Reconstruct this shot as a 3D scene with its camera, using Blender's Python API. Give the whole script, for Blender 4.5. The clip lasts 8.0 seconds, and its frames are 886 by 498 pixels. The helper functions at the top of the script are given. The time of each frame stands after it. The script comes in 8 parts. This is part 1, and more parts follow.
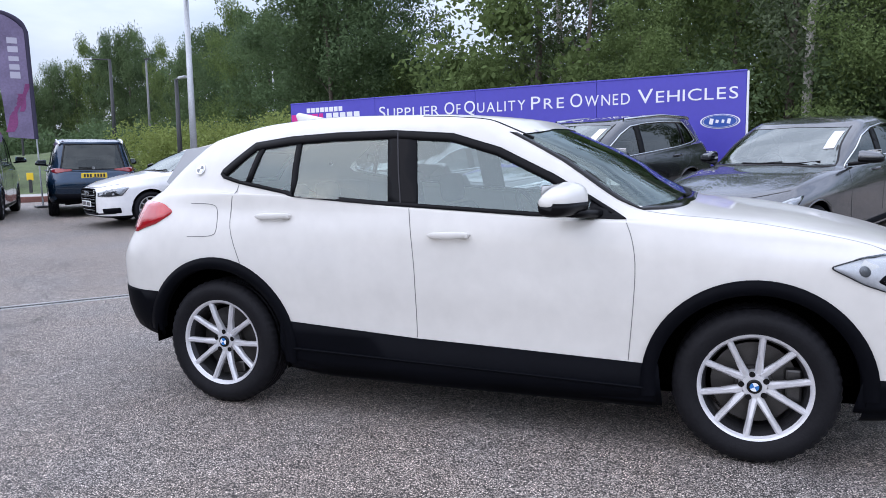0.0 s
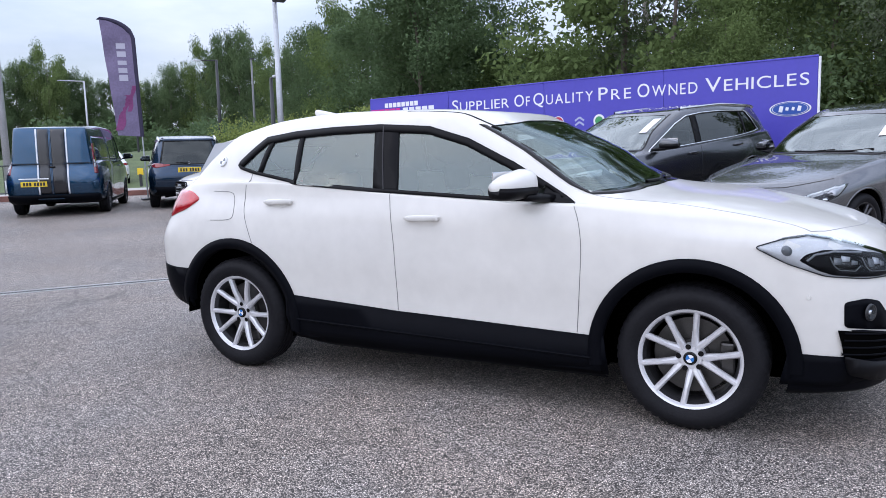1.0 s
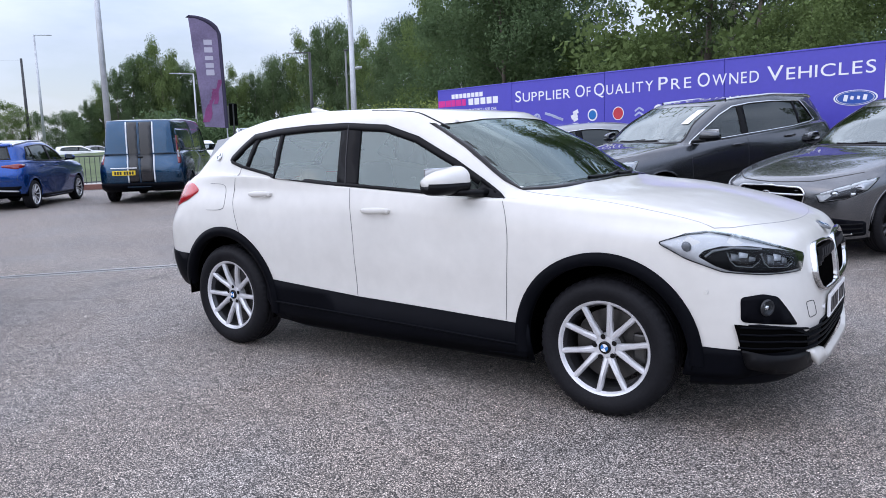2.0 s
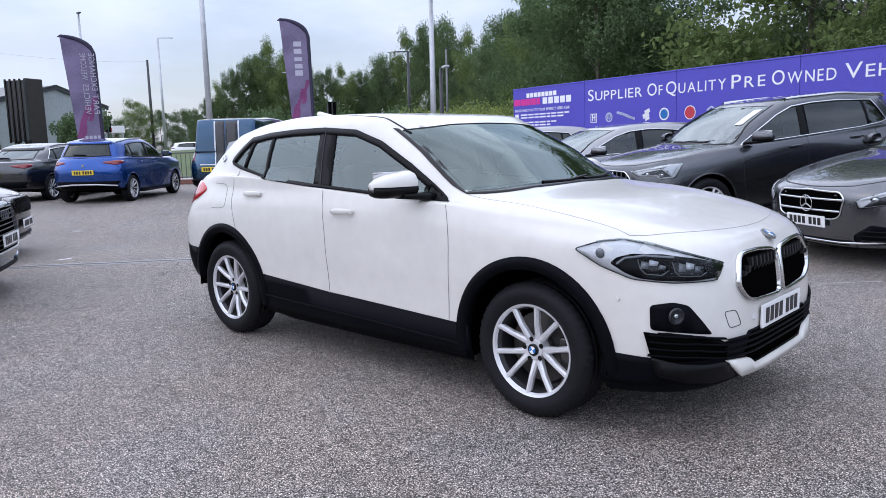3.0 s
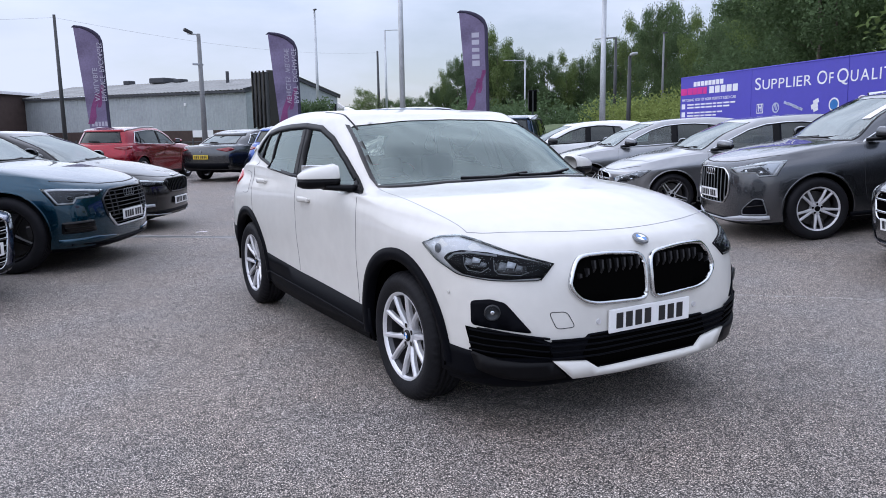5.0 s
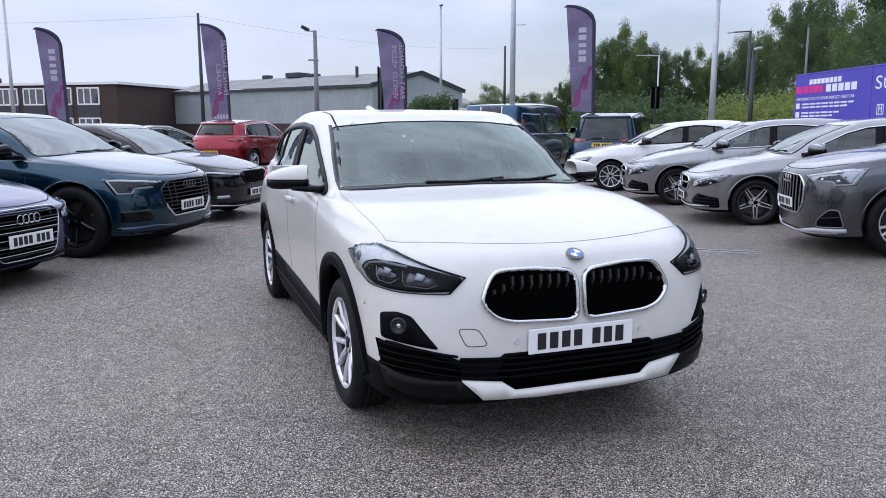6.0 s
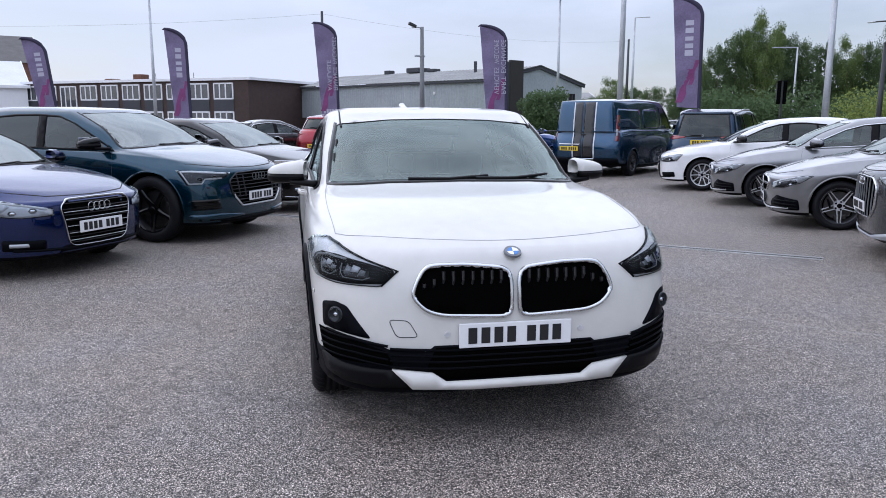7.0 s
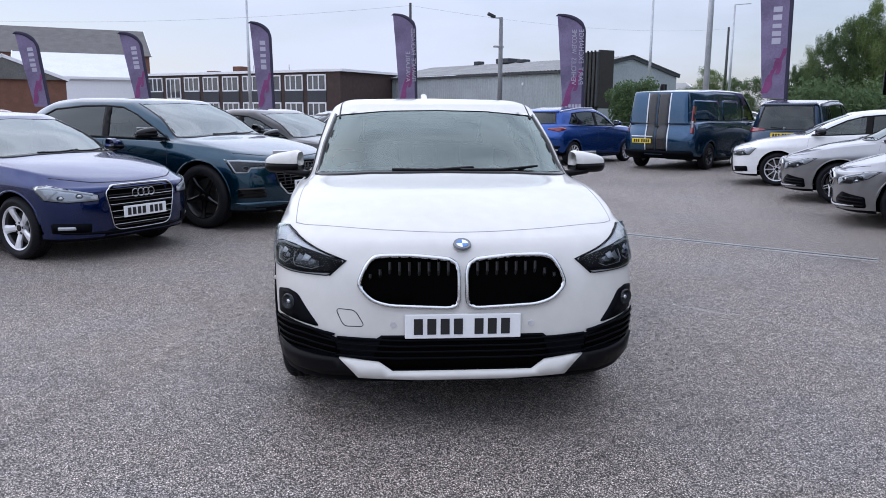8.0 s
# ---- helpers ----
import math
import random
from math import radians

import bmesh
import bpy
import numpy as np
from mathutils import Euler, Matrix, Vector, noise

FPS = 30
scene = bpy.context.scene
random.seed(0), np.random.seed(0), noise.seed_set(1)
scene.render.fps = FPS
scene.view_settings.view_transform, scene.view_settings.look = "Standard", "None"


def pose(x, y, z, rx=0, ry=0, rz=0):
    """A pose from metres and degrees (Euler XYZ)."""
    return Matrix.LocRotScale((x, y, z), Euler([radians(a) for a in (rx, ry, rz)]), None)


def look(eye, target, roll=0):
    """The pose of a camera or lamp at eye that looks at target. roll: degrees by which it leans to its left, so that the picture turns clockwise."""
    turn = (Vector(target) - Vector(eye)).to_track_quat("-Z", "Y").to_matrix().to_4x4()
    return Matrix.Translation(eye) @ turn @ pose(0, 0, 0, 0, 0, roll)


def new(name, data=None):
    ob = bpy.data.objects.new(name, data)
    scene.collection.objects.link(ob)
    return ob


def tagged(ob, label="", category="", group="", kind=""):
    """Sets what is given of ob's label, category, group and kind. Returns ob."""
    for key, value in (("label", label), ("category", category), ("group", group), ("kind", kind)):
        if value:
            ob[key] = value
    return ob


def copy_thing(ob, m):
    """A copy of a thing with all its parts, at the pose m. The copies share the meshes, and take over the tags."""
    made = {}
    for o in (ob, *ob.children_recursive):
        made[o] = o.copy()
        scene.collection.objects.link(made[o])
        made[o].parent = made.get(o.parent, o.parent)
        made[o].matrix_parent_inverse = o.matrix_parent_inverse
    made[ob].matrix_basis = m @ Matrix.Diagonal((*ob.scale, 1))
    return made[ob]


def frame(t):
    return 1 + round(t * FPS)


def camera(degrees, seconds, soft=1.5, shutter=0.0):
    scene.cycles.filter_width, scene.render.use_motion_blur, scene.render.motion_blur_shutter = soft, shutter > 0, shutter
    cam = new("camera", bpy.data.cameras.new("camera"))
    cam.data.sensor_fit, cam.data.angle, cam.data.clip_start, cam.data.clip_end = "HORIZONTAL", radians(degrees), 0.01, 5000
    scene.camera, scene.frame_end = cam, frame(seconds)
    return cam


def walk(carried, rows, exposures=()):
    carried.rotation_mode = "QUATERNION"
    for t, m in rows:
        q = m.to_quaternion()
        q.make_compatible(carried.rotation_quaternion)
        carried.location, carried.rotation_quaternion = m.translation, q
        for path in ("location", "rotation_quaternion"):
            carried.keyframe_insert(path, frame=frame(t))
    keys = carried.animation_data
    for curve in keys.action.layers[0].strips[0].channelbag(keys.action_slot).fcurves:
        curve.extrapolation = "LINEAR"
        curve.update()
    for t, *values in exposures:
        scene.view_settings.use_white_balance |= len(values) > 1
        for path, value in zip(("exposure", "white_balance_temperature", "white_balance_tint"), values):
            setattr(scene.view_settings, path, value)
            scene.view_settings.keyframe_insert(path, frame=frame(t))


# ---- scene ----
cam = camera(61.0, 8.0, soft=0.9)
PATH = [
    (0, (1.123, -4.209, 1.347), (0.457, -2.34, 1.09), -0.7),
    (0.5, (1.499, -4.328, 1.343), (0.705, -2.511, 1.084), -1.1),
    (1, (1.862, -4.326, 1.327), (0.953, -2.565, 1.056), -1.4),
    (1.5, (2.26, -4.255, 1.36), (1.241, -2.557, 1.077), -1.6),
    (1.7, (2.434, -4.228, 1.353), (1.373, -2.558, 1.064), -1.6),
    (2.8, (3.291, -3.834, 1.374), (1.989, -2.345, 1.08), -1.4),
    (3, (3.433, -3.759, 1.38), (2.09, -2.307, 1.085), -1.4),
    (3.4, (3.756, -3.558, 1.4), (2.332, -2.186, 1.101), -1.3),
    (3.5, (3.822, -3.512, 1.377), (2.378, -2.162, 1.077), -1.4),
    (4, (4.125, -3.187, 1.367), (2.586, -1.947, 1.061), -1.5),
    (4.2, (4.227, -3.059, 1.385), (2.655, -1.862, 1.077), -1.3),
    (5.3, (4.837, -2.335, 1.412), (3.085, -1.425, 1.093), -0.7),
    (5.5, (4.881, -2.112, 1.424), (3.099, -1.263, 1.103), -0.5),
    (6, (4.986, -1.697, 1.436), (3.139, -1.003, 1.11), -0.1),
    (6.5, (5.22, -1.304, 1.476), (3.322, -0.766, 1.144), 0.1),
    (7, (5.329, -0.962, 1.459), (3.397, -0.574, 1.119), 0.2),
    (7.5, (5.374, -0.655, 1.465), (3.422, -0.401, 1.115), 0.2),
    (8, (5.425, -0.338, 1.464), (3.464, -0.188, 1.1), 0.3),
]
walk(cam, [(t, look(eye, target, roll)) for t, eye, target, roll in PATH],
     [(0, 0.53, 6470, 15), (1.5, 0.54, 6470, 15), (3.5, 0.42, 6470, 15), (6.5, 0.28, 6470, 15), (8, 0.26, 6470, 15)])

# ---- world and sun ----
SUN_ELEV, SUN_AZ = 45.0, 234.0
SKY_LOW, SKY_HIGH = 0.90, 1.72
world = bpy.data.worlds.new("overcast_sky")
scene.world = world
world.use_nodes = True


def build_world():
    nt = world.node_tree
    nt.nodes.clear()
    out = nt.nodes.new("ShaderNodeOutputWorld")
    bg = nt.nodes.new("ShaderNodeBackground")
    sky = nt.nodes.new("ShaderNodeTexSky")
    sky.sky_type = "NISHITA"
    sky.sun_disc = False
    sky.sun_elevation = radians(SUN_ELEV)
    sky.sun_rotation = radians(90 - SUN_AZ)
    sky.air_density, sky.dust_density, sky.ozone_density = 1.0, 1.0, 1.0
    tc = nt.nodes.new("ShaderNodeTexCoord")
    mp = nt.nodes.new("ShaderNodeMapping")
    mp.inputs["Scale"].default_value = (1.0, 1.0, 3.2)
    n1 = nt.nodes.new("ShaderNodeTexNoise")
    n1.inputs["Scale"].default_value = 2.6
    n1.inputs["Detail"].default_value = 7
    n1.inputs["Roughness"].default_value = 0.55
    ramp = nt.nodes.new("ShaderNodeValToRGB")
    ramp.color_ramp.elements[0].position = 0.38
    ramp.color_ramp.elements[1].position = 0.66
    ramp.color_ramp.elements[0].color = (0.42, 0.42, 0.42, 1)
    ramp.color_ramp.elements[1].color = (0.95, 0.95, 0.95, 1)
    cloud = nt.nodes.new("ShaderNodeMix")
    cloud.data_type = "RGBA"
    cloud.inputs[7].default_value = (6.7, 7.6, 9.4, 1)
    nt.links.new(tc.outputs["Generated"], mp.inputs["Vector"])
    nt.links.new(mp.outputs["Vector"], n1.inputs["Vector"])
    nt.links.new(n1.outputs["Fac"], ramp.inputs["Fac"])
    nt.links.new(ramp.outputs["Color"], cloud.inputs[0])
    nt.links.new(sky.outputs["Color"], cloud.inputs[6])
    # an overcast sky is more than twice as bright overhead as at the horizon
    sep = nt.nodes.new("ShaderNodeSeparateXYZ")
    nt.links.new(tc.outputs["Generated"], sep.inputs[0])
    lum = nt.nodes.new("ShaderNodeMapRange")
    lum.inputs["From Min"].default_value, lum.inputs["From Max"].default_value = 0.12, 0.45
    lum.inputs["To Min"].default_value, lum.inputs["To Max"].default_value = SKY_LOW, SKY_HIGH
    nt.links.new(sep.outputs[2], lum.inputs["Value"])
    mul = nt.nodes.new("ShaderNodeVectorMath")
    mul.operation = "SCALE"
    nt.links.new(cloud.outputs[2], mul.inputs[0])
    nt.links.new(lum.outputs[0], mul.inputs["Scale"])
    nt.links.new(mul.outputs[0], bg.inputs["Color"])
    bg.inputs["Strength"].default_value = 0.10
    nt.links.new(bg.outputs["Background"], out.inputs["Surface"])


build_world()
sun_data = bpy.data.lights.new("sun", "SUN")
sun_data.energy = 0.98
sun_data.angle = radians(170)
sun_data.color = (1.0, 0.985, 0.96)
sun = new("sun", sun_data)
sun_dir = Vector((math.cos(radians(SUN_AZ)) * math.cos(radians(SUN_ELEV)), math.sin(radians(SUN_AZ)) * math.cos(radians(SUN_ELEV)), math.sin(radians(SUN_ELEV))))
sun.matrix_world = look(sun_dir * 60, (0, 0, 0))

# ---- materials ----
MATS = {}


def mat(name, color, rough=0.5, metal=0.0, coat=0.0, coat_rough=0.03, vary=0.0, scale=8.0, bump=0.0, bscale=60.0, emit=0.0, random_tint=0.0, spec=0.5, dirt=0.0):
    """A principled material with two scales of variation in colour, and fine relief."""
    if name in MATS:
        return MATS[name]
    m = bpy.data.materials.new(name)
    m.use_nodes = True
    nt = m.node_tree
    b = nt.nodes["Principled BSDF"]
    b.inputs["Roughness"].default_value = rough
    b.inputs["Metallic"].default_value = metal
    b.inputs["Coat Weight"].default_value = coat
    b.inputs["Coat Roughness"].default_value = coat_rough
    b.inputs["Specular IOR Level"].default_value = spec
    b.inputs["Base Color"].default_value = (*color, 1)
    tc = nt.nodes.new("ShaderNodeTexCoord")
    if vary > 0 or random_tint > 0 or dirt > 0:
        n1 = nt.nodes.new("ShaderNodeTexNoise")
        n1.inputs["Scale"].default_value = scale
        n1.inputs["Detail"].default_value = 4
        n2 = nt.nodes.new("ShaderNodeTexNoise")
        n2.inputs["Scale"].default_value = scale * 9
        n2.inputs["Detail"].default_value = 3
        nt.links.new(tc.outputs["Object"], n1.inputs["Vector"])
        nt.links.new(tc.outputs["Object"], n2.inputs["Vector"])
        add = nt.nodes.new("ShaderNodeMath")
        add.operation = "ADD"
        nt.links.new(n1.outputs["Fac"], add.inputs[0])
        nt.links.new(n2.outputs["Fac"], add.inputs[1])
        last = add
        if random_tint > 0:
            geo = nt.nodes.new("ShaderNodeNewGeometry")
            mul = nt.nodes.new("ShaderNodeMath")
            mul.operation = "MULTIPLY_ADD"
            mul.inputs[1].default_value = random_tint
            nt.links.new(geo.outputs["Random Per Island"], mul.inputs[0])
            nt.links.new(add.outputs[0], mul.inputs[2])
            last = mul
        mr = nt.nodes.new("ShaderNodeMapRange")
        mr.inputs["From Min"].default_value = 0.6
        mr.inputs["From Max"].default_value = 1.4 + random_tint
        mr.inputs["To Min"].default_value = 1.0 - vary
        mr.inputs["To Max"].default_value = 1.0 + vary
        nt.links.new(last.outputs[0], mr.inputs["Value"])
        mul2 = nt.nodes.new("ShaderNodeVectorMath")
        mul2.operation = "SCALE"
        mul2.inputs[0].default_value = color
        nt.links.new(mr.outputs["Result"], mul2.inputs["Scale"])
        nt.links.new(mul2.outputs["Vector"], b.inputs["Base Color"])
    if bump > 0:
        nb = nt.nodes.new("ShaderNodeTexNoise")
        nb.inputs["Scale"].default_value = bscale
        nb.inputs["Detail"].default_value = 5
        bp = nt.nodes.new("ShaderNodeBump")
        bp.inputs["Strength"].default_value = bump
        bp.inputs["Distance"].default_value = 0.02
        nt.links.new(tc.outputs["Object"], nb.inputs["Vector"])
        nt.links.new(nb.outputs["Fac"], bp.inputs["Height"])
        nt.links.new(bp.outputs["Normal"], b.inputs["Normal"])
    if emit > 0:
        b.inputs["Emission Color"].default_value = (*color, 1)
        b.inputs["Emission Strength"].default_value = emit
    MATS[name] = m
    return m


def glass_mat(name, tint, ior=1.5, rough=0.0, gloss=(0.90, 0.97, 0.95)):
    if name in MATS:
        return MATS[name]
    m = bpy.data.materials.new(name)
    m.use_nodes = True
    nt = m.node_tree
    nt.nodes.clear()
    out = nt.nodes.new("ShaderNodeOutputMaterial")
    mix = nt.nodes.new("ShaderNodeMixShader")
    tr = nt.nodes.new("ShaderNodeBsdfTransparent")
    gl = nt.nodes.new("ShaderNodeBsdfGlossy")
    fr = nt.nodes.new("ShaderNodeFresnel")
    fr.inputs["IOR"].default_value = ior
    tr.inputs["Color"].default_value = (*tint, 1)
    gl.inputs["Roughness"].default_value = rough
    gl.inputs["Color"].default_value = (*gloss, 1)
    nt.links.new(fr.outputs[0], mix.inputs[0])
    nt.links.new(tr.outputs[0], mix.inputs[1])
    nt.links.new(gl.outputs[0], mix.inputs[2])
    nt.links.new(mix.outputs[0], out.inputs["Surface"])
    MATS[name] = m
    return m


def paint(name, color, flake=0.0, rough=0.45, coat=1.0, coat_rough=0.03, coat_ior=1.5):
    m = mat("paint_" + name, color, rough=rough, metal=flake, coat=coat, coat_rough=coat_rough, vary=0.06, scale=1.3, spec=0.15)
    m.node_tree.nodes["Principled BSDF"].inputs["Coat IOR"].default_value = coat_ior
    return m


BLACK_TRIM = mat("satin_black_trim", (0.004, 0.004, 0.005), rough=0.38, vary=0.15, scale=6, spec=0.12)
CLADDING = mat("grained_black_cladding", (0.0026, 0.0030, 0.0048), rough=0.5, vary=0.2, scale=5, bump=0.05, bscale=300, spec=0.05)
GLOSS_BLACK = mat("gloss_black", (0.003, 0.003, 0.0035), rough=0.15, coat=0.2, spec=0.2)
SEAM = mat("panel_gap", (0.03, 0.03, 0.033), rough=0.8)
# near black without sheen: the shade inside openings put into the colour
SHADE_BLACK = mat("cavity_shade_black", (0.002, 0.002, 0.002), rough=0.9, spec=0.0)
CHROME = mat("chrome", (0.60, 0.61, 0.62), rough=0.10, metal=1.0)
SILVER = mat("alloy_silver", (0.66, 0.66, 0.68), rough=0.30, metal=0.40, vary=0.08, scale=12)
DARK_ALLOY = mat("dark_alloy", (0.06, 0.06, 0.065), rough=0.3, metal=0.7, vary=0.1, scale=12)
RUBBER = mat("tyre_rubber", (0.009, 0.009, 0.011), rough=0.6, vary=0.3, scale=7, bump=0.12, bscale=120, spec=0.15)
BRAKE = mat("brake_disc_steel", (0.085, 0.082, 0.08), rough=0.4, metal=0.9, vary=0.2, scale=20)
GLASS = glass_mat("clear_car_glass", (0.84, 0.92, 0.90), ior=2.1, gloss=(0.84, 0.97, 0.95))
GLASS_SCREEN = glass_mat("laminated_screen_glass", (0.72, 0.81, 0.78), ior=2.15, gloss=(0.78, 0.92, 0.88))
GLASS_LOT = glass_mat("smoked_car_glass", (0.42, 0.47, 0.47), ior=2.95)
GLASS_TINT = glass_mat("tinted_car_glass", (0.06, 0.07, 0.07), ior=1.6)
GLASS_REAR = glass_mat("tinted_rear_glass", (0.10, 0.11, 0.11), ior=2.5)
GLASS_SIDE = glass_mat("green_side_glass", (0.30, 0.36, 0.35), ior=1.7)
LENS = glass_mat("lamp_lens", (0.92, 0.94, 0.96), ior=1.16)
RED_LENS = mat("red_tail_lens", (0.42, 0.010, 0.016), rough=0.08, coat=1.0, vary=0.12, scale=14)
FRIT = mat("dark_ceramic_band", (0.05, 0.055, 0.055), rough=0.3)
PLATE_W = mat("white_number_plate", (0.8, 0.8, 0.8), rough=0.3, vary=0.03, scale=9)
PLATE_Y = mat("yellow_number_plate", (0.75, 0.52, 0.03), rough=0.3, vary=0.03, scale=9)
PLATE_INK = mat("plate_ink", (0.012, 0.012, 0.014), rough=0.4)
SEAT = mat("dark_seat_cloth", (0.09, 0.092, 0.095), rough=0.9, vary=0.25, scale=9, bump=0.1, bscale=200)
DASH = mat("dark_dashboard", (0.06, 0.06, 0.062), rough=0.7, vary=0.2, scale=9)
BADGE_BLUE = mat("badge_blue", (0.02, 0.16, 0.45), rough=0.2, coat=0.6)
BADGE_WHITE = mat("badge_white", (0.8, 0.8, 0.82), rough=0.25, coat=0.5)
CREAM = mat("window_sticker_paper", (0.75, 0.72, 0.74), rough=0.7, vary=0.05, scale=12)


# ---- mesh helpers ----
def mesh_part(name, verts, faces, material, parent=None, smooth=True, label=""):
    me = bpy.data.meshes.new(name)
    me.from_pydata([tuple(v) for v in verts], [], [tuple(f) for f in faces])
    if smooth:
        me.polygons.foreach_set("use_smooth", [True] * len(me.polygons))
    me.materials.append(material)
    me.update()
    ob = new(name, me)
    if parent is not None:
        ob.parent = parent
    if label:
        ob["label"] = label
    return ob


def part(name, bm, material, parent=None, label="", smooth=False):
    bmesh.ops.recalc_face_normals(bm, faces=bm.faces)
    me = bpy.data.meshes.new(name)
    bm.to_mesh(me)
    bm.free()
    if smooth:
        me.polygons.foreach_set("use_smooth", [True] * len(me.polygons))
    me.materials.append(material)
    ob = new(name, me)
    if parent is not None:
        ob.parent = parent
    if label:
        ob["label"] = label
    return ob


def thing(name, m, label, category, group="", kind=""):
    ob = new(name)
    ob.matrix_world = m
    ob.empty_display_size = 0.2
    return tagged(ob, label, category, group, kind)


def box_bm(sx, sy, sz, m=None, bevel=0.0, segs=2, bm=None):
    bm = bm or bmesh.new()
    r = bmesh.ops.create_cube(bm, size=1.0)
    vs = r["verts"]
    bmesh.ops.scale(bm, vec=(sx, sy, sz), verts=vs)
    if bevel > 0:
        es = list({e for v in vs for e in v.link_edges})
        r2 = bmesh.ops.bevel(bm, geom=es, offset=bevel, segments=segs, affect="EDGES", profile=0.5)
        vs = list({v for f in r2["faces"] for v in f.verts} | {v for v in vs if v.is_valid})
    if m is not None:
        bmesh.ops.transform(bm, matrix=m, verts=vs)
    return bm


def cyl_bm(r1, r2, h, m=None, seg=24, bm=None):
    bm = bm or bmesh.new()
    r = bmesh.ops.create_cone(bm, cap_ends=True, segments=seg, radius1=r1, radius2=r2, depth=h)
    if m is not None:
        bmesh.ops.transform(bm, matrix=m, verts=r["verts"])
    return bm


def lathe(profile, seg=48, axis="y"):
    """Verts and faces of a closed or open profile of (radius, along) turned round the y axis."""
    verts, faces = [], []
    n = len(profile)
    for k in range(seg):
        a = 2 * math.pi * k / seg
        for r, h in profile:
            verts.append((r * math.cos(a), h, r * math.sin(a)))
    for k in range(seg):
        k2 = (k + 1) % seg
        for i in range(n - 1):
            faces.append((k * n + i, k * n + i + 1, k2 * n + i + 1, k2 * n + i))
    return verts, faces


def pchip(xk, yk, xq):
    """Shape-preserving cubic through knots; yk may be an array whose first axis runs along xk."""
    xk = np.asarray(xk, float)
    yk = np.asarray(yk, float)
    h = np.diff(xk)
    hs = h.reshape((-1,) + (1,) * (yk.ndim - 1))
    d = np.diff(yk, axis=0) / hs
    m = np.zeros_like(yk)
    if len(xk) > 2:
        a, b = d[:-1], d[1:]
        s = np.where(a * b > 0, 2 * a * b / np.where(np.abs(a + b) < 1e-12, 1e-12, a + b), 0.0)
        m[1:-1] = s
    m[0], m[-1] = d[0], d[-1]
    xq = np.asarray(xq, float)
    k = np.clip(np.searchsorted(xk, xq, side="right") - 1, 0, len(h) - 1)
    t = (xq - xk[k]) / h[k]
    shape = (-1,) + (1,) * (yk.ndim - 1)
    t, hh = t.reshape(shape), h[k].reshape(shape)
    return (2 * t**3 - 3 * t**2 + 1) * yk[k] + (t**3 - 2 * t**2 + t) * hh * m[k] + (-2 * t**3 + 3 * t**2) * yk[k + 1] + (t**3 - t**2) * hh * m[k + 1]


def densify(poly, step, closed=True):
    pts = []
    n = len(poly)
    for i in range(n if closed else n - 1):
        a, b = Vector(poly[i]), Vector(poly[(i + 1) % n])
        k = max(1, int((b - a).length / step))
        for j in range(k):
            pts.append(a.lerp(b, j / k))
    if not closed:
        pts.append(Vector(poly[-1]))
    return pts


def round_corners(poly, r, n=4):
    """A closed polygon with every corner rounded to about the radius r."""
    pts = [Vector((p[0], p[1])) for p in poly]
    out = []
    for i in range(len(pts)):
        p, a, b = pts[i], pts[i - 1], pts[(i + 1) % len(pts)]
        da, db = a - p, b - p
        q0 = p + da * min(0.48, r / max(da.length, 1e-6))
        q1 = p + db * min(0.48, r / max(db.length, 1e-6))
        for k in range(n + 1):
            t = k / n
            out.append(q0 * (1 - t) ** 2 + p * 2 * t * (1 - t) + q1 * t * t)
    return out


def soft_line(poly, rounds=2):
    pts = [Vector(p) for p in poly]
    for _ in range(rounds):
        nxt = [pts[0]]
        for i in range(len(pts) - 1):
            a, b = pts[i], pts[i + 1]
            nxt += [a.lerp(b, 0.25), a.lerp(b, 0.75)]
        nxt.append(pts[-1])
        pts = nxt
    return pts


def inside(poly, x, y):
    c = False
    n = len(poly)
    for i in range(n):
        x1, y1 = poly[i][0], poly[i][1]
        x2, y2 = poly[i - 1][0], poly[i - 1][1]
        if (y1 > y) != (y2 > y) and x < (x2 - x1) * (y - y1) / (y2 - y1) + x1:
            c = not c
    return c


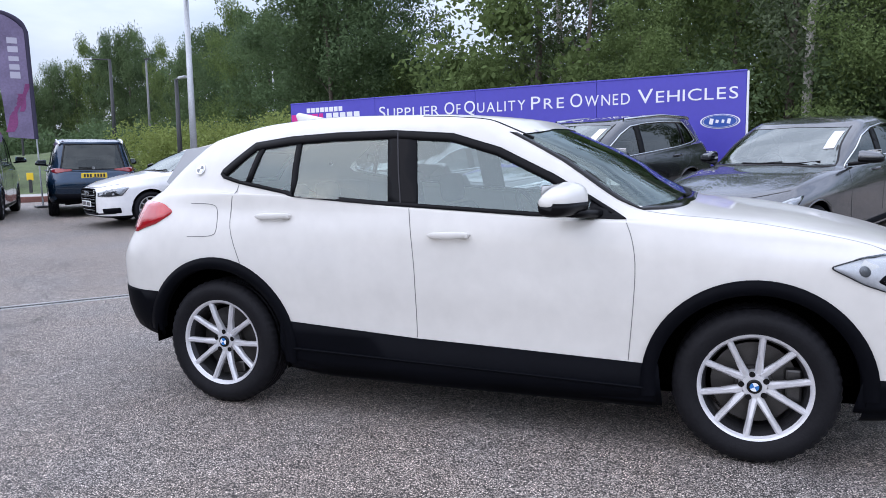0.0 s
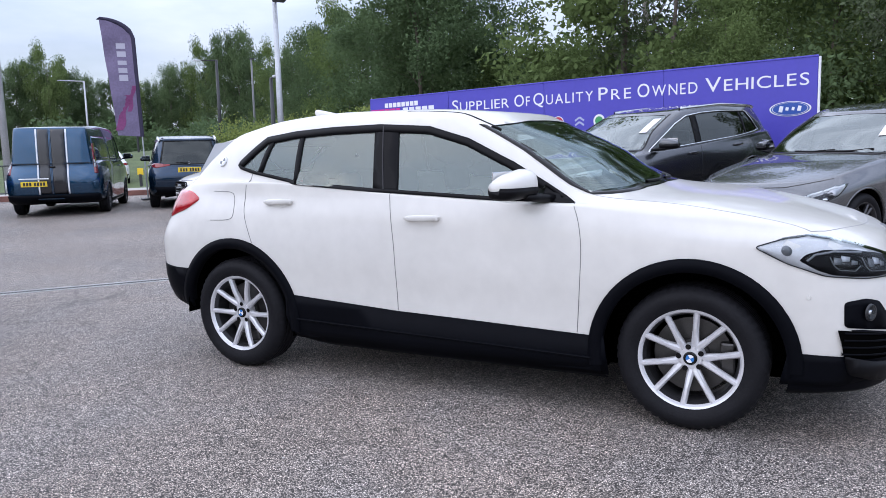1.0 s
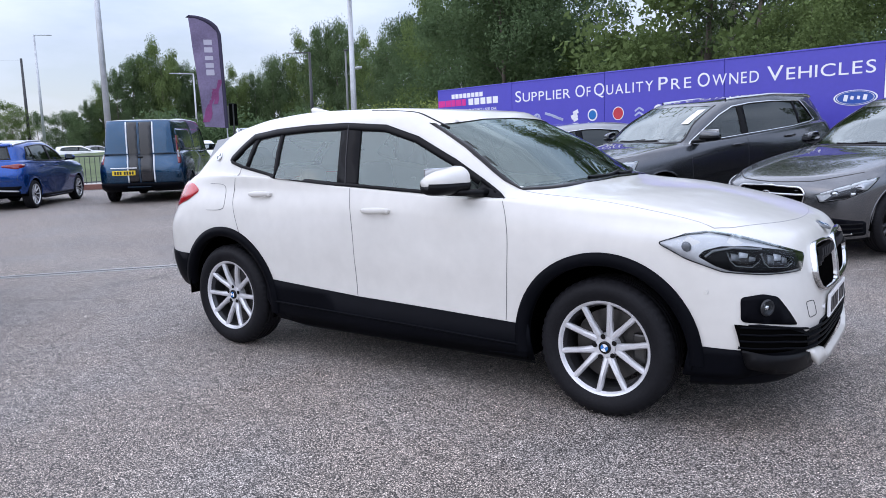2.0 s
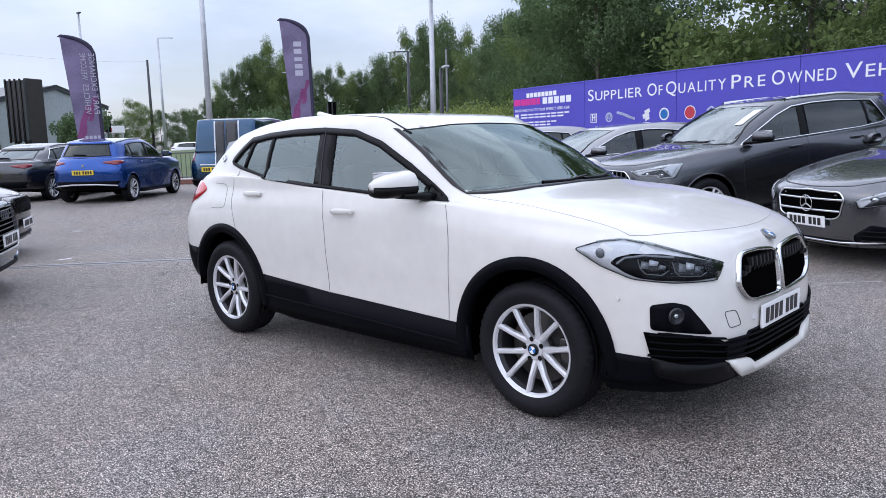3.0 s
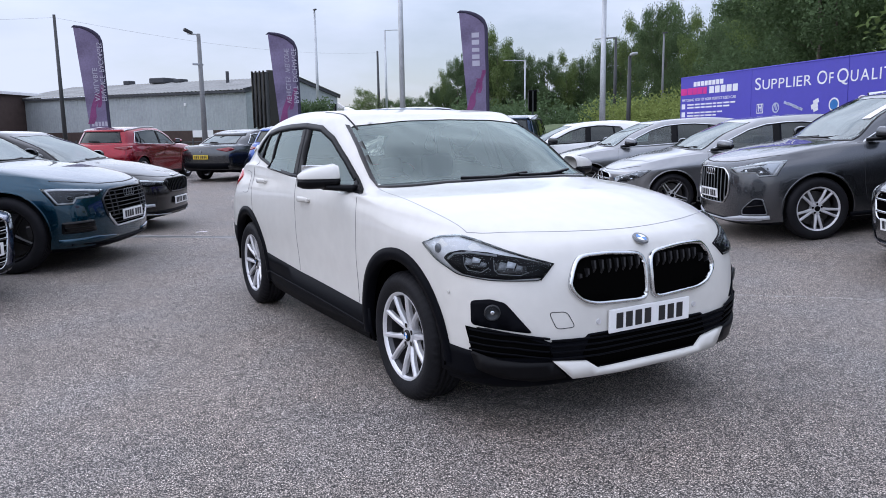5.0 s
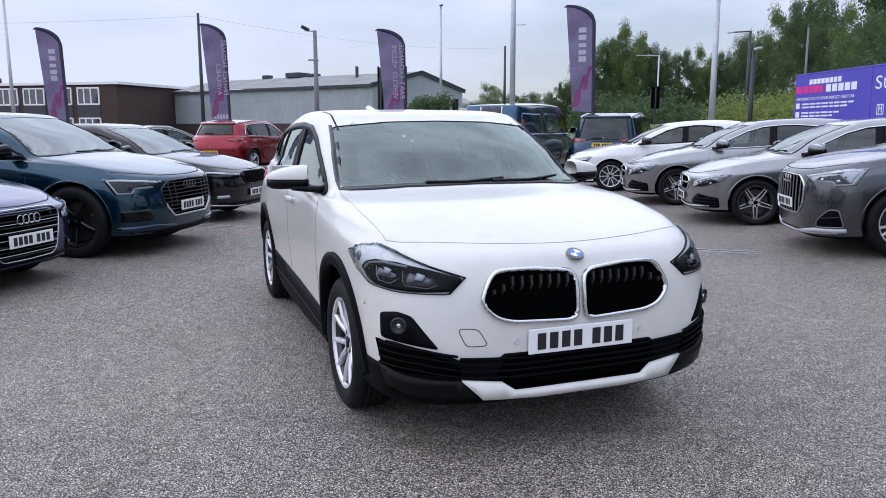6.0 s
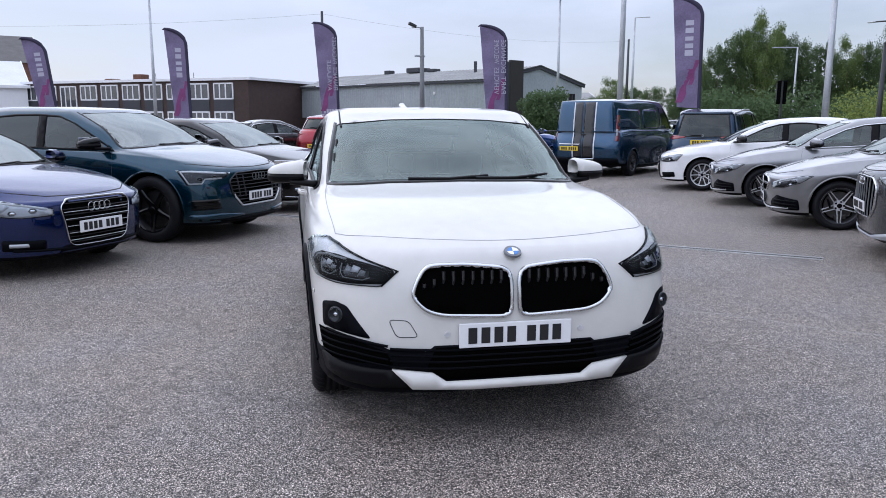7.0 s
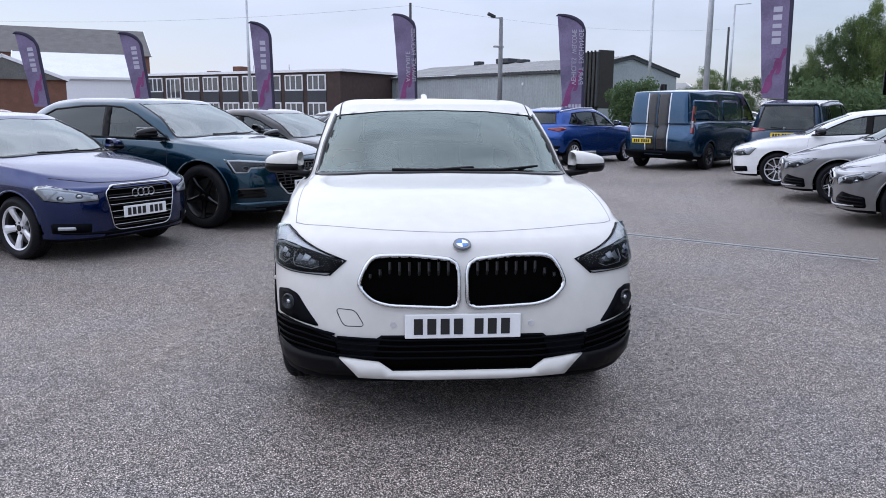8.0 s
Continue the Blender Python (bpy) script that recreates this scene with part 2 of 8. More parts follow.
class Hull:
    """A smooth closed shell of rings, from the sill up to the roof, onto which panels, panes and lamps are laid."""

    VIEWS = {
        "right": (Vector((0, 1, 0)), Vector((1, 0, 0)), Vector((0, 0, 1))),
        "left": (Vector((0, -1, 0)), Vector((1, 0, 0)), Vector((0, 0, 1))),
        "front": (Vector((-1, 0, 0)), Vector((0, 1, 0)), Vector((0, 0, 1))),
        "rear": (Vector((1, 0, 0)), Vector((0, 1, 0)), Vector((0, 0, 1))),
        "top": (Vector((0, 0, -1)), Vector((1, 0, 0)), Vector((0, 1, 0))),
    }

    def __init__(self, rings, subs, counts):
        nr, nm, nf = counts
        ctrl = np.array([self.ring(*r, nr, nm, nf) for r in rings])
        rows = []
        for k, s in enumerate(subs):
            rows += list(k + np.arange(s) / s)
        rows.append(len(rings) - 1)
        g = pchip(np.arange(len(rings)), ctrl, np.array(rows))
        n = g.shape[1]
        full = np.concatenate([g, g[:, -2:0:-1] * np.array([1, -1, 1])], axis=1)
        self.rows, self.cols = full.shape[0], full.shape[1]
        self.verts = [Vector(v) for v in full.reshape(-1, 3)]
        self.faces = []
        c = self.cols
        for r in range(self.rows - 1):
            for i in range(c):
                j = (i + 1) % c
                self.faces.append((r * c + i, r * c + j, (r + 1) * c + j, (r + 1) * c + i))
        from mathutils.bvhtree import BVHTree
        self.bvh = BVHTree.FromPolygons(self.verts, self.faces)

    @staticmethod
    def ring(xr, xf, cr, cf, w, z, p, nr, nm, nf):
        th = np.linspace(0, math.pi / 2, nr + 1)
        xa = xr + cr * (1 - np.cos(th) ** (2 / p))
        ya = np.sin(th) ** (2 / p)
        xm = np.linspace(xr + cr, xf - cf, nm + 2)[1:-1]
        tf = np.linspace(math.pi / 2, 0, nf + 1)
        xb = xf - cf * (1 - np.cos(tf) ** (2 / p))
        yb = np.sin(tf) ** (2 / p)
        x = np.concatenate([xa, xm, xb])
        cap = np.concatenate([ya, np.ones(nm), yb])
        s = (x - xr) / (xf - xr)
        k = np.linspace(0, 1, len(w))
        k2 = np.linspace(0, 1, len(z))
        return np.stack([x, -pchip(k, w, s) * cap, pchip(k2, z, s)], axis=1)

    def shell(self, name, material, parent, holes, low_rows, low_material, arches=(), openings=()):
        """The shell itself, without the faces over the openings; its lowest rows are a part of their own."""
        keep, low = [], []
        verts = [v.copy() for v in self.verts]
        cut = set()
        for ax, az, ar in arches:
            for i, v in enumerate(self.verts):
                if abs(v.y) > 0.5:
                    d = math.hypot(v.x - ax, v.z - az)
                    if d < ar:
                        cut.add(i)
                        k = ar / max(d, 1e-4)
                        if v.z < az:
                            verts[i] = Vector((ax + math.copysign(math.sqrt(max(0.0, ar * ar - (v.z - az) ** 2)), v.x - ax), v.y, v.z))
                        else:
                            verts[i] = Vector((ax + (v.x - ax) * k, v.y, az + (v.z - az) * k))
        # edges of the window openings are drawn onto their outlines
        for ring, view_of, test in openings:
            edge = densify(ring, 0.012)
            for i, v in enumerate(self.verts):
                if i in cut or not test(v):
                    continue
                view = view_of(v)
                q = self.to_uv([v], view)[0]
                if inside(ring, q.x, q.y):
                    cut.add(i)
                    near = min(edge, key=lambda e: (e - q).length_squared)
                    verts[i] = self.place(near, view, 0.0)
        for k, f in enumerate(self.faces):
            c = sum((self.verts[i] for i in f), Vector()) / 4
            if all(i in cut for i in f) or any(h(c) for h in holes):
                continue
            (low if k // self.cols < low_rows else keep).append(f)
        mesh_part("lower_sill", verts[:(low_rows + 1) * self.cols], low, low_material, parent, True)
        return mesh_part(name, verts, keep, material, parent, True)

    def cast(self, p, way, off):
        hit, nrm, _, _ = self.bvh.ray_cast(p - way * 6, way)
        if hit is None:
            hit, nrm, _, _ = self.bvh.find_nearest(p)
        if nrm.dot(way) > 0:
            nrm = -nrm
        return hit + nrm * off

    def frame_of(self, view):
        if isinstance(view, str):
            return self.VIEWS[view]
        way = Vector(view).normalized()
        return way, Vector((0, 0, 1)).cross(way).normalized(), Vector((0, 0, 1))

    def to_uv(self, pts, view):
        way, u, v = self.frame_of(view)
        return [Vector((Vector(p).dot(u), Vector(p).dot(v))) for p in pts]

    def place(self, uv, view, off):
        way, u, v = self.frame_of(view)
        return self.cast(u * uv[0] + v * uv[1], way, off)

    def panel(self, name, poly, view, off, material, parent, step=0.05, skirt=0.012, label=""):
        """A sheet of the outline poly (u, z), laid onto the shell at the height off, with turned-in edges."""
        from mathutils.geometry import delaunay_2d_cdt
        edge = densify([Vector((p[0], p[1])) for p in poly], step)
        x0, x1 = min(p.x for p in edge), max(p.x for p in edge)
        y0, y1 = min(p.y for p in edge), max(p.y for p in edge)
        pts = list(edge)
        nx, ny = int((x1 - x0) / step), int((y1 - y0) / step)
        for a in range(1, nx + 1):
            for b in range(1, ny + 1):
                q = Vector((x0 + (a - 0.5 + 0.25 * (b % 2)) * (x1 - x0) / (nx + 0.01), y0 + (b - 0.5) * (y1 - y0) / (ny + 0.01)))
                if inside(edge, q.x, q.y) and min((q - e).length for e in edge) > step * 0.45:
                    pts.append(q)
        n = len(edge)
        v2, _, tris, *_ = delaunay_2d_cdt(pts, [], [list(range(n))], 1, 1e-5)
        verts = [self.place(p, view, off) for p in v2]
        faces = [list(t) for t in tris]
        way = self.frame_of(view)[0]
        turn = sum((verts[t[1]] - verts[t[0]]).cross(verts[t[2]] - verts[t[0]]).dot(way) for t in faces)
        if turn > 0:
            faces = [t[::-1] for t in faces]
        if skirt > 0:
            count = {}
            for t in faces:
                for k in range(len(t)):
                    e = (t[k], t[(k + 1) % len(t)])
                    count[frozenset(e)] = e if frozenset(e) not in count else None
            low = {}
            for e in [e for e in count.values() if e]:
                for i in e:
                    if i not in low:
                        low[i] = len(verts)
                        verts.append(self.place(v2[i], view, off - skirt))
                faces.append([e[1], e[0], low[e[0]], low[e[1]]])
        return mesh_part(name, verts, faces, material, parent, True, label)

    def band(self, name, line, view, wi, wo, off, material, parent, closed=True, step=0.04, skirt=0.012, label="", crown=0.0):
        """A strip along a line (u, z), reaching wi to its inside and wo to its outside."""
        pts = densify([Vector((p[0], p[1])) for p in line], step, closed)
        n = len(pts)
        area = sum(pts[i - 1].x * pts[i].y - pts[i].x * pts[i - 1].y for i in range(n))
        sgn = 1 if area > 0 else -1
        verts, faces = [], []
        for i in range(n):
            a = pts[i - 1] if (closed or i > 0) else pts[i]
            b = pts[(i + 1) % n] if (closed or i < n - 1) else pts[i]
            d = (b - a).normalized()
            nrm = Vector((d.y, -d.x)) * sgn
            ring = [(wo, off - skirt), (wo, off), ((wo - wi) / 2, off + crown), (-wi, off), (-wi, off - skirt)]
            for w, o in ring:
                verts.append(self.place(pts[i] + nrm * w, view, o))
        for i in range(n if closed else n - 1):
            j = (i + 1) % n
            for k in range(4):
                faces.append((i * 5 + k, i * 5 + k + 1, j * 5 + k + 1, j * 5 + k))
        return mesh_part(name, verts, faces, material, parent, True, label)


# ---- cars: shared parts ----
def clip(poly, keep):
    """Cut a convex-ish polygon by the half plane keep(p) >= 0 (linear)."""
    out = []
    n = len(poly)
    for i in range(n):
        a, b = poly[i], poly[(i + 1) % n]
        fa, fb = keep(a), keep(b)
        if fa >= 0:
            out.append(a)
        if (fa >= 0) != (fb >= 0):
            t = fa / (fa - fb)
            out.append((a[0] + (b[0] - a[0]) * t, a[1] + (b[1] - a[1]) * t))
    return out


def inset(poly, d):
    """Move each corner of a polygon towards its inside by about d."""
    pts = [Vector((p[0], p[1])) for p in poly]
    n = len(pts)
    area = sum(pts[i - 1].x * pts[i].y - pts[i].x * pts[i - 1].y for i in range(n))
    sgn = 1 if area > 0 else -1
    out = []
    for i in range(n):
        d1 = (pts[i] - pts[i - 1]).normalized()
        d2 = (pts[(i + 1) % n] - pts[i]).normalized()
        nn = (Vector((-d1.y, d1.x)) + Vector((-d2.y, d2.x))) * sgn
        if nn.length < 1e-6:
            out.append(pts[i])
            continue
        nn.normalize()
        c = max(0.35, nn.dot(Vector((-d1.y, d1.x)) * sgn))
        out.append(pts[i] + nn * d / c)
    return out


WHEELS = {}


def wheel_meshes(key, r, rim, width, spokes, style, face_mat):
    """Meshes of one wheel, its outside towards -y, shared by every wheel of the same kind."""
    if key in WHEELS:
        return WHEELS[key]
    h = width / 2
    prof = [(rim - 0.012, h * 0.72), (rim + 0.004, h * 0.86), (rim + 0.03, h * 0.97), (rim + (r - rim) * 0.55, h), (r - 0.028, h * 0.93), (r - 0.008, h * 0.78), (r, h * 0.62)]
    for g in (0.42, 0.14, -0.14, -0.42):
        prof += [(r, h * (g + 0.06)), (r - 0.008, h * (g + 0.045)), (r - 0.008, h * (g - 0.045)), (r, h * (g - 0.06))]
    prof += [(r, -h * 0.62), (r - 0.008, -h * 0.78), (r - 0.028, -h * 0.93), (rim + (r - rim) * 0.6, -h), (rim + (r - rim) * 0.4, -h * 1.005), (rim + 0.03, -h * 0.97), (rim + 0.004, -h * 0.88), (rim - 0.012, -h * 0.74)]
    # cross grooves cut the shoulders of the tread
    n, tv, tf = len(prof), [], []
    seg = 150
    for k in range(seg):
        a = 2 * math.pi * k / seg
        cut = 0.007 if k % 3 == 0 else 0.0
        for q, (pr, ph) in enumerate(prof):
            rr = pr - (cut if pr > r - 0.009 and abs(ph) > h * 0.5 else 0.0)
            tv.append((rr * math.cos(a), ph, rr * math.sin(a)))
    for k in range(seg):
        k2 = (k + 1) % seg
        for i in range(n - 1):
            tf.append((k * n + i, k * n + i + 1, k2 * n + i + 1, k2 * n + i))
    tyre = bpy.data.meshes.new("tyre")
    tyre.from_pydata(tv, [], tf)
    tyre.polygons.foreach_set("use_smooth", [True] * len(tyre.polygons))
    tyre.materials.append(RUBBER)
    # rim: barrel, lip, hub and spokes
    face = -h * 0.80
    rv, rf = lathe([(rim - 0.004, h * 0.7), (rim - 0.03, h * 0.6), (rim - 0.034, 0.0), (rim - 0.028, face + 0.03), (rim - 0.017, face + 0.006), (rim - 0.009, face - 0.006), (rim + 0.001, face - 0.010), (rim + 0.004, face + 0.004), (rim - 0.004, face + 0.02)], 64)
    bm = bmesh.new()
    cyl_bm(0.074 if style != "vee" else 0.064, 0.066 if style != "vee" else 0.050, 0.05, pose(0, face + 0.046, 0, 90), 32, bm)
    step = 2 * math.pi / spokes
    for k in range(spokes):
        a1 = k * step + math.pi / 2
        a0 = a1
        if style == "vee":
            mid_a = (k // 2 * 2 + 0.5) * step + math.pi / 2
            a0 = mid_a + (a1 - mid_a) * 0.40
        elif style == "twin":
            mid_a = (k // 2 * 2 + 0.5) * step + math.pi / 2
            a1 = mid_a + (a1 - mid_a) * 0.55
            a0 = mid_a + (a1 - mid_a) * 0.9
        elif style == "star":
            mid_a = (k // 2 * 2 + 0.5) * step + math.pi / 2
            a0 = mid_a + math.copysign(0.55, a1 - mid_a)
            a1 = mid_a + math.copysign(0.075, a1 - mid_a)
        wi, wo = {"vee": (0.036, 0.029), "twin": (0.034, 0.030), "five": (0.075, 0.052), "blade": (0.060, 0.095), "ten": (0.022, 0.026), "star": (0.015, 0.013)}[style]
        r0, r1 = 0.052, rim - 0.006
        p0 = Vector((r0 * math.cos(a0), face + 0.026, r0 * math.sin(a0)))
        p1 = Vector((r1 * math.cos(a1), face - 0.004, r1 * math.sin(a1)))
        d = (p1 - p0).normalized()
        side = d.cross(Vector((0, 1, 0))).normalized()
        vs = []
        for p, w, dep in ((p0, wi, 0.034), (p0.lerp(p1, 0.5) + Vector((0, -0.006, 0)), (wi + wo) / 2 * (0.80 if style == "vee" else 0.86), 0.030), (p1, wo, 0.026)):
            for sx, sy in ((-0.5, dep), (-0.5, 0.011), (-0.22, 0.0), (0.22, 0.0), (0.5, 0.011), (0.5, dep)):
                vs.append(bm.verts.new(p + side * w * sx + Vector((0, sy, 0))))
        for q in (0, 6):
            for i in range(6):
                j = (i + 1) % 6
                bm.faces.new((vs[q + i], vs[q + j], vs[q + 6 + j], vs[q + 6 + i]))
    bmesh.ops.recalc_face_normals(bm, faces=bm.faces)
    bm.verts.index_update()
    base = len(rv)
    for v in bm.verts:
        rv.append(tuple(v.co))
    for f in bm.faces:
        rf.append(tuple(base + v.index for v in f.verts))
    bm.free()
    rimme = bpy.data.meshes.new("rim")
    rimme.from_pydata(rv, [], rf)
    rimme.materials.append(face_mat)
    rimme.materials.append(DARK_ALLOY)
    lip_n = 64 * 8
    rimme.polygons.foreach_set("material_index", [1 if (k < lip_n and k % 8 < (6 if style == "star" else 4)) else 0 for k in range(len(rimme.polygons))])
    cv, cf = lathe([(0.0, face + 0.012), (0.026, face + 0.012), (0.031, face + 0.016), (0.031, face + 0.03)], 24)
    # dark bolt wells round the hub
    for k in range(5):
        a = 2 * math.pi * (k + (0.5 if style in ("vee", "twin") else 0.0)) / 5 + math.pi / 2 + (step / 2 if style in ("vee", "twin") else math.pi / 5)
        b0 = len(cv)
        cv.append((0.053 * math.cos(a), face + 0.0185, 0.053 * math.sin(a)))
        for q in range(10):
            cv.append((0.053 * math.cos(a) + 0.0130 * math.cos(q * math.pi / 5), face + 0.0185, 0.053 * math.sin(a) + 0.0130 * math.sin(q * math.pi / 5)))
        cf += [(b0, b0 + 1 + q, b0 + 1 + (q + 1) % 10) for q in range(10)]
    cap = bpy.data.meshes.new("centre_cap")
    cap.from_pydata(cv, [], cf)
    cap.materials.append(GLOSS_BLACK)
    dv, df = lathe([(0.02, face + 0.075), (0.075, face + 0.075), (0.078, face + 0.095), (rim - 0.055, face + 0.095), (rim - 0.055, face + 0.12), (0.02, face + 0.12)], 48)
    bm = bmesh.new()
    box_bm(0.07, 0.05, 0.15, Matrix.Rotation(0.5, 4, "Y") @ Matrix.Translation((rim - 0.075, face + 0.085, 0)), 0.012, bm=bm)
    bm.verts.index_update()
    base = len(dv)
    for v in bm.verts:
        dv.append(tuple(v.co))
    for f in bm.faces:
        df.append(tuple(base + v.index for v in f.verts))
    bm.free()
    disc = bpy.data.meshes.new("wheel")
    disc.from_pydata(dv, [], df)
    disc.materials.append(BRAKE)
    WHEELS[key] = (disc, tyre, rimme, cap)
    return WHEELS[key]


def axles(s):
    return s.get("axles", (-s["wb"] / 2, s["wb"] / 2))


def put_wheels(car, s):
    meshes = wheel_meshes(s["wheel"][0], *s["wheel"][1:])
    r = s["wheel"][1]
    for x in axles(s):
        for side in (-1, 1):
            hub = new("wheel", meshes[0])
            hub.parent = car
            hub.matrix_basis = pose(x, side * (s["track"]), r, 0, 31 * x * side + 12, 0 if side < 0 else 180)
            for nm, me in (("tyre", meshes[1]), ("rim", meshes[2]), ("centre_cap", meshes[3])):
                o = new(nm, me)
                o.parent = hub
            if s.get("roundel_caps"):
                face = -s["wheel"][3] / 2 * 0.80
                for q in range(4):
                    bm = bmesh.new()
                    vs = [bm.verts.new((0, face + 0.009, 0))]
                    for t in range(7):
                        a = math.pi / 2 * (q + t / 6)
                        vs.append(bm.verts.new((0.019 * math.cos(a), face + 0.009, 0.019 * math.sin(a))))
                    bm.faces.new(vs)
                    part("cap_quarter", bm, BADGE_BLUE if q % 2 else BADGE_WHITE, hub)
            # inner wheel arch, its black holding the painted shade round the tyre
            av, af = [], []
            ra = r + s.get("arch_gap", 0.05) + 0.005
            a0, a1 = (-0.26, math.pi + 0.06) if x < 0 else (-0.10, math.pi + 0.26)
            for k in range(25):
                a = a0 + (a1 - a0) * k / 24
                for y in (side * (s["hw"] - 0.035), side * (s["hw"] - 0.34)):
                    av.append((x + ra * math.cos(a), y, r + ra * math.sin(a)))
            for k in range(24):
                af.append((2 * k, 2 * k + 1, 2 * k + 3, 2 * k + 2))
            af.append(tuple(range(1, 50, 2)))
            mesh_part("wheel_arch_liner", av, af, SHADE_BLACK, car)


def number_plate(car, hull, x_view, z, yellow, chars=(4, 3), y=0.0, tilt=0.0, off=0.012):
    """A plate with plain dark bars where its characters stand."""
    c = hull.place((y, z), x_view, off)
    sx = 1 if x_view == "front" else -1
    m = pose(c.x, c.y, z, 0, -sx * tilt, 0)
    bm = box_bm(0.012, 0.52, 0.111, m, 0.004)
    plate = part("number_plate", bm, PLATE_Y if yellow else PLATE_W, car)
    pos = []
    n1, n2 = chars
    total = (n1 + n2) * 0.061 + 0.022
    p = -total / 2
    for k in range(n1 + n2):
        if k == n1:
            p += 0.033
        pos.append(p + 0.025)
        p += 0.061 - 0.0016
    if "plate_bar" not in WHEELS:
        bm = box_bm(0.003, 0.040, 0.072)
        me = bpy.data.meshes.new("plate_bar")
        bm.to_mesh(me)
        bm.free()
        me.materials.append(PLATE_INK)
        WHEELS["plate_bar"] = me
    for q in pos:
        o = new("plate_bar", WHEELS["plate_bar"])
        o.parent = plate
        o.matrix_basis = m @ Matrix.Translation((sx * 0.0075, q, 0))
    return plate


def seat_bm(m, bm=None):
    bm = bm or bmesh.new()
    box_bm(0.52, 0.50, 0.16, m @ pose(0.02, 0, 0.42, 0, -6, 0), 0.05, 3, bm)
    box_bm(0.15, 0.48, 0.62, m @ pose(-0.28, 0, 0.72, 0, -14, 0), 0.06, 3, bm)
    box_bm(0.10, 0.27, 0.18, m @ pose(-0.39, 0, 1.12, 0, -8, 0), 0.045, 3, bm)
    return bm


def interior(car, s):
    z0 = s.get("floor", 0.0)
    for y in (-0.37, 0.37):
        part("front_seat", seat_bm(pose(s["x_seat"], y, z0)), SEAT, car, smooth=True)
    bm = bmesh.new()
    for y in (-0.42, 0.0, 0.42):
        seat_bm(pose(s["x_seat"] - 0.92, y, z0 - 0.02) @ Matrix.Diagonal((1, 0.82, 0.97, 1)), bm)
    part("rear_seat", bm, SEAT, car, smooth=True)
    zc = s["hood_z"]
    xd = s["x_cowl"]
    part("dashboard", box_bm(0.62, s["hw"] * 2 - 0.36, 0.26, pose(xd - 0.42, 0, zc - 0.19), 0.07, 3), DASH, car, smooth=True)
    v, f = lathe([(0.165, 0.0), (0.178, 0.013), (0.19, 0.0), (0.178, -0.013), (0.165, 0.0)], 32)
    o = mesh_part("steering_wheel", v, f, DASH, car)
    o.matrix_basis = pose(xd - 0.80, -0.37, zc - 0.12, 0, 0, 90) @ pose(0, 0, 0, -25)
    part("cabin_floor", box_bm(s["wb"] - 2 * s["wheel"][1] - 0.26, s["hw"] * 2 - 0.3, 0.05, pose(0, 0, 0.36)), DASH, car)
    part("cabin_mirror", box_bm(0.04, 0.24, 0.07, pose(s["x_hdr"] + 0.12, 0, s["H"] - 0.17), 0.015), GLOSS_BLACK, car, smooth=True)


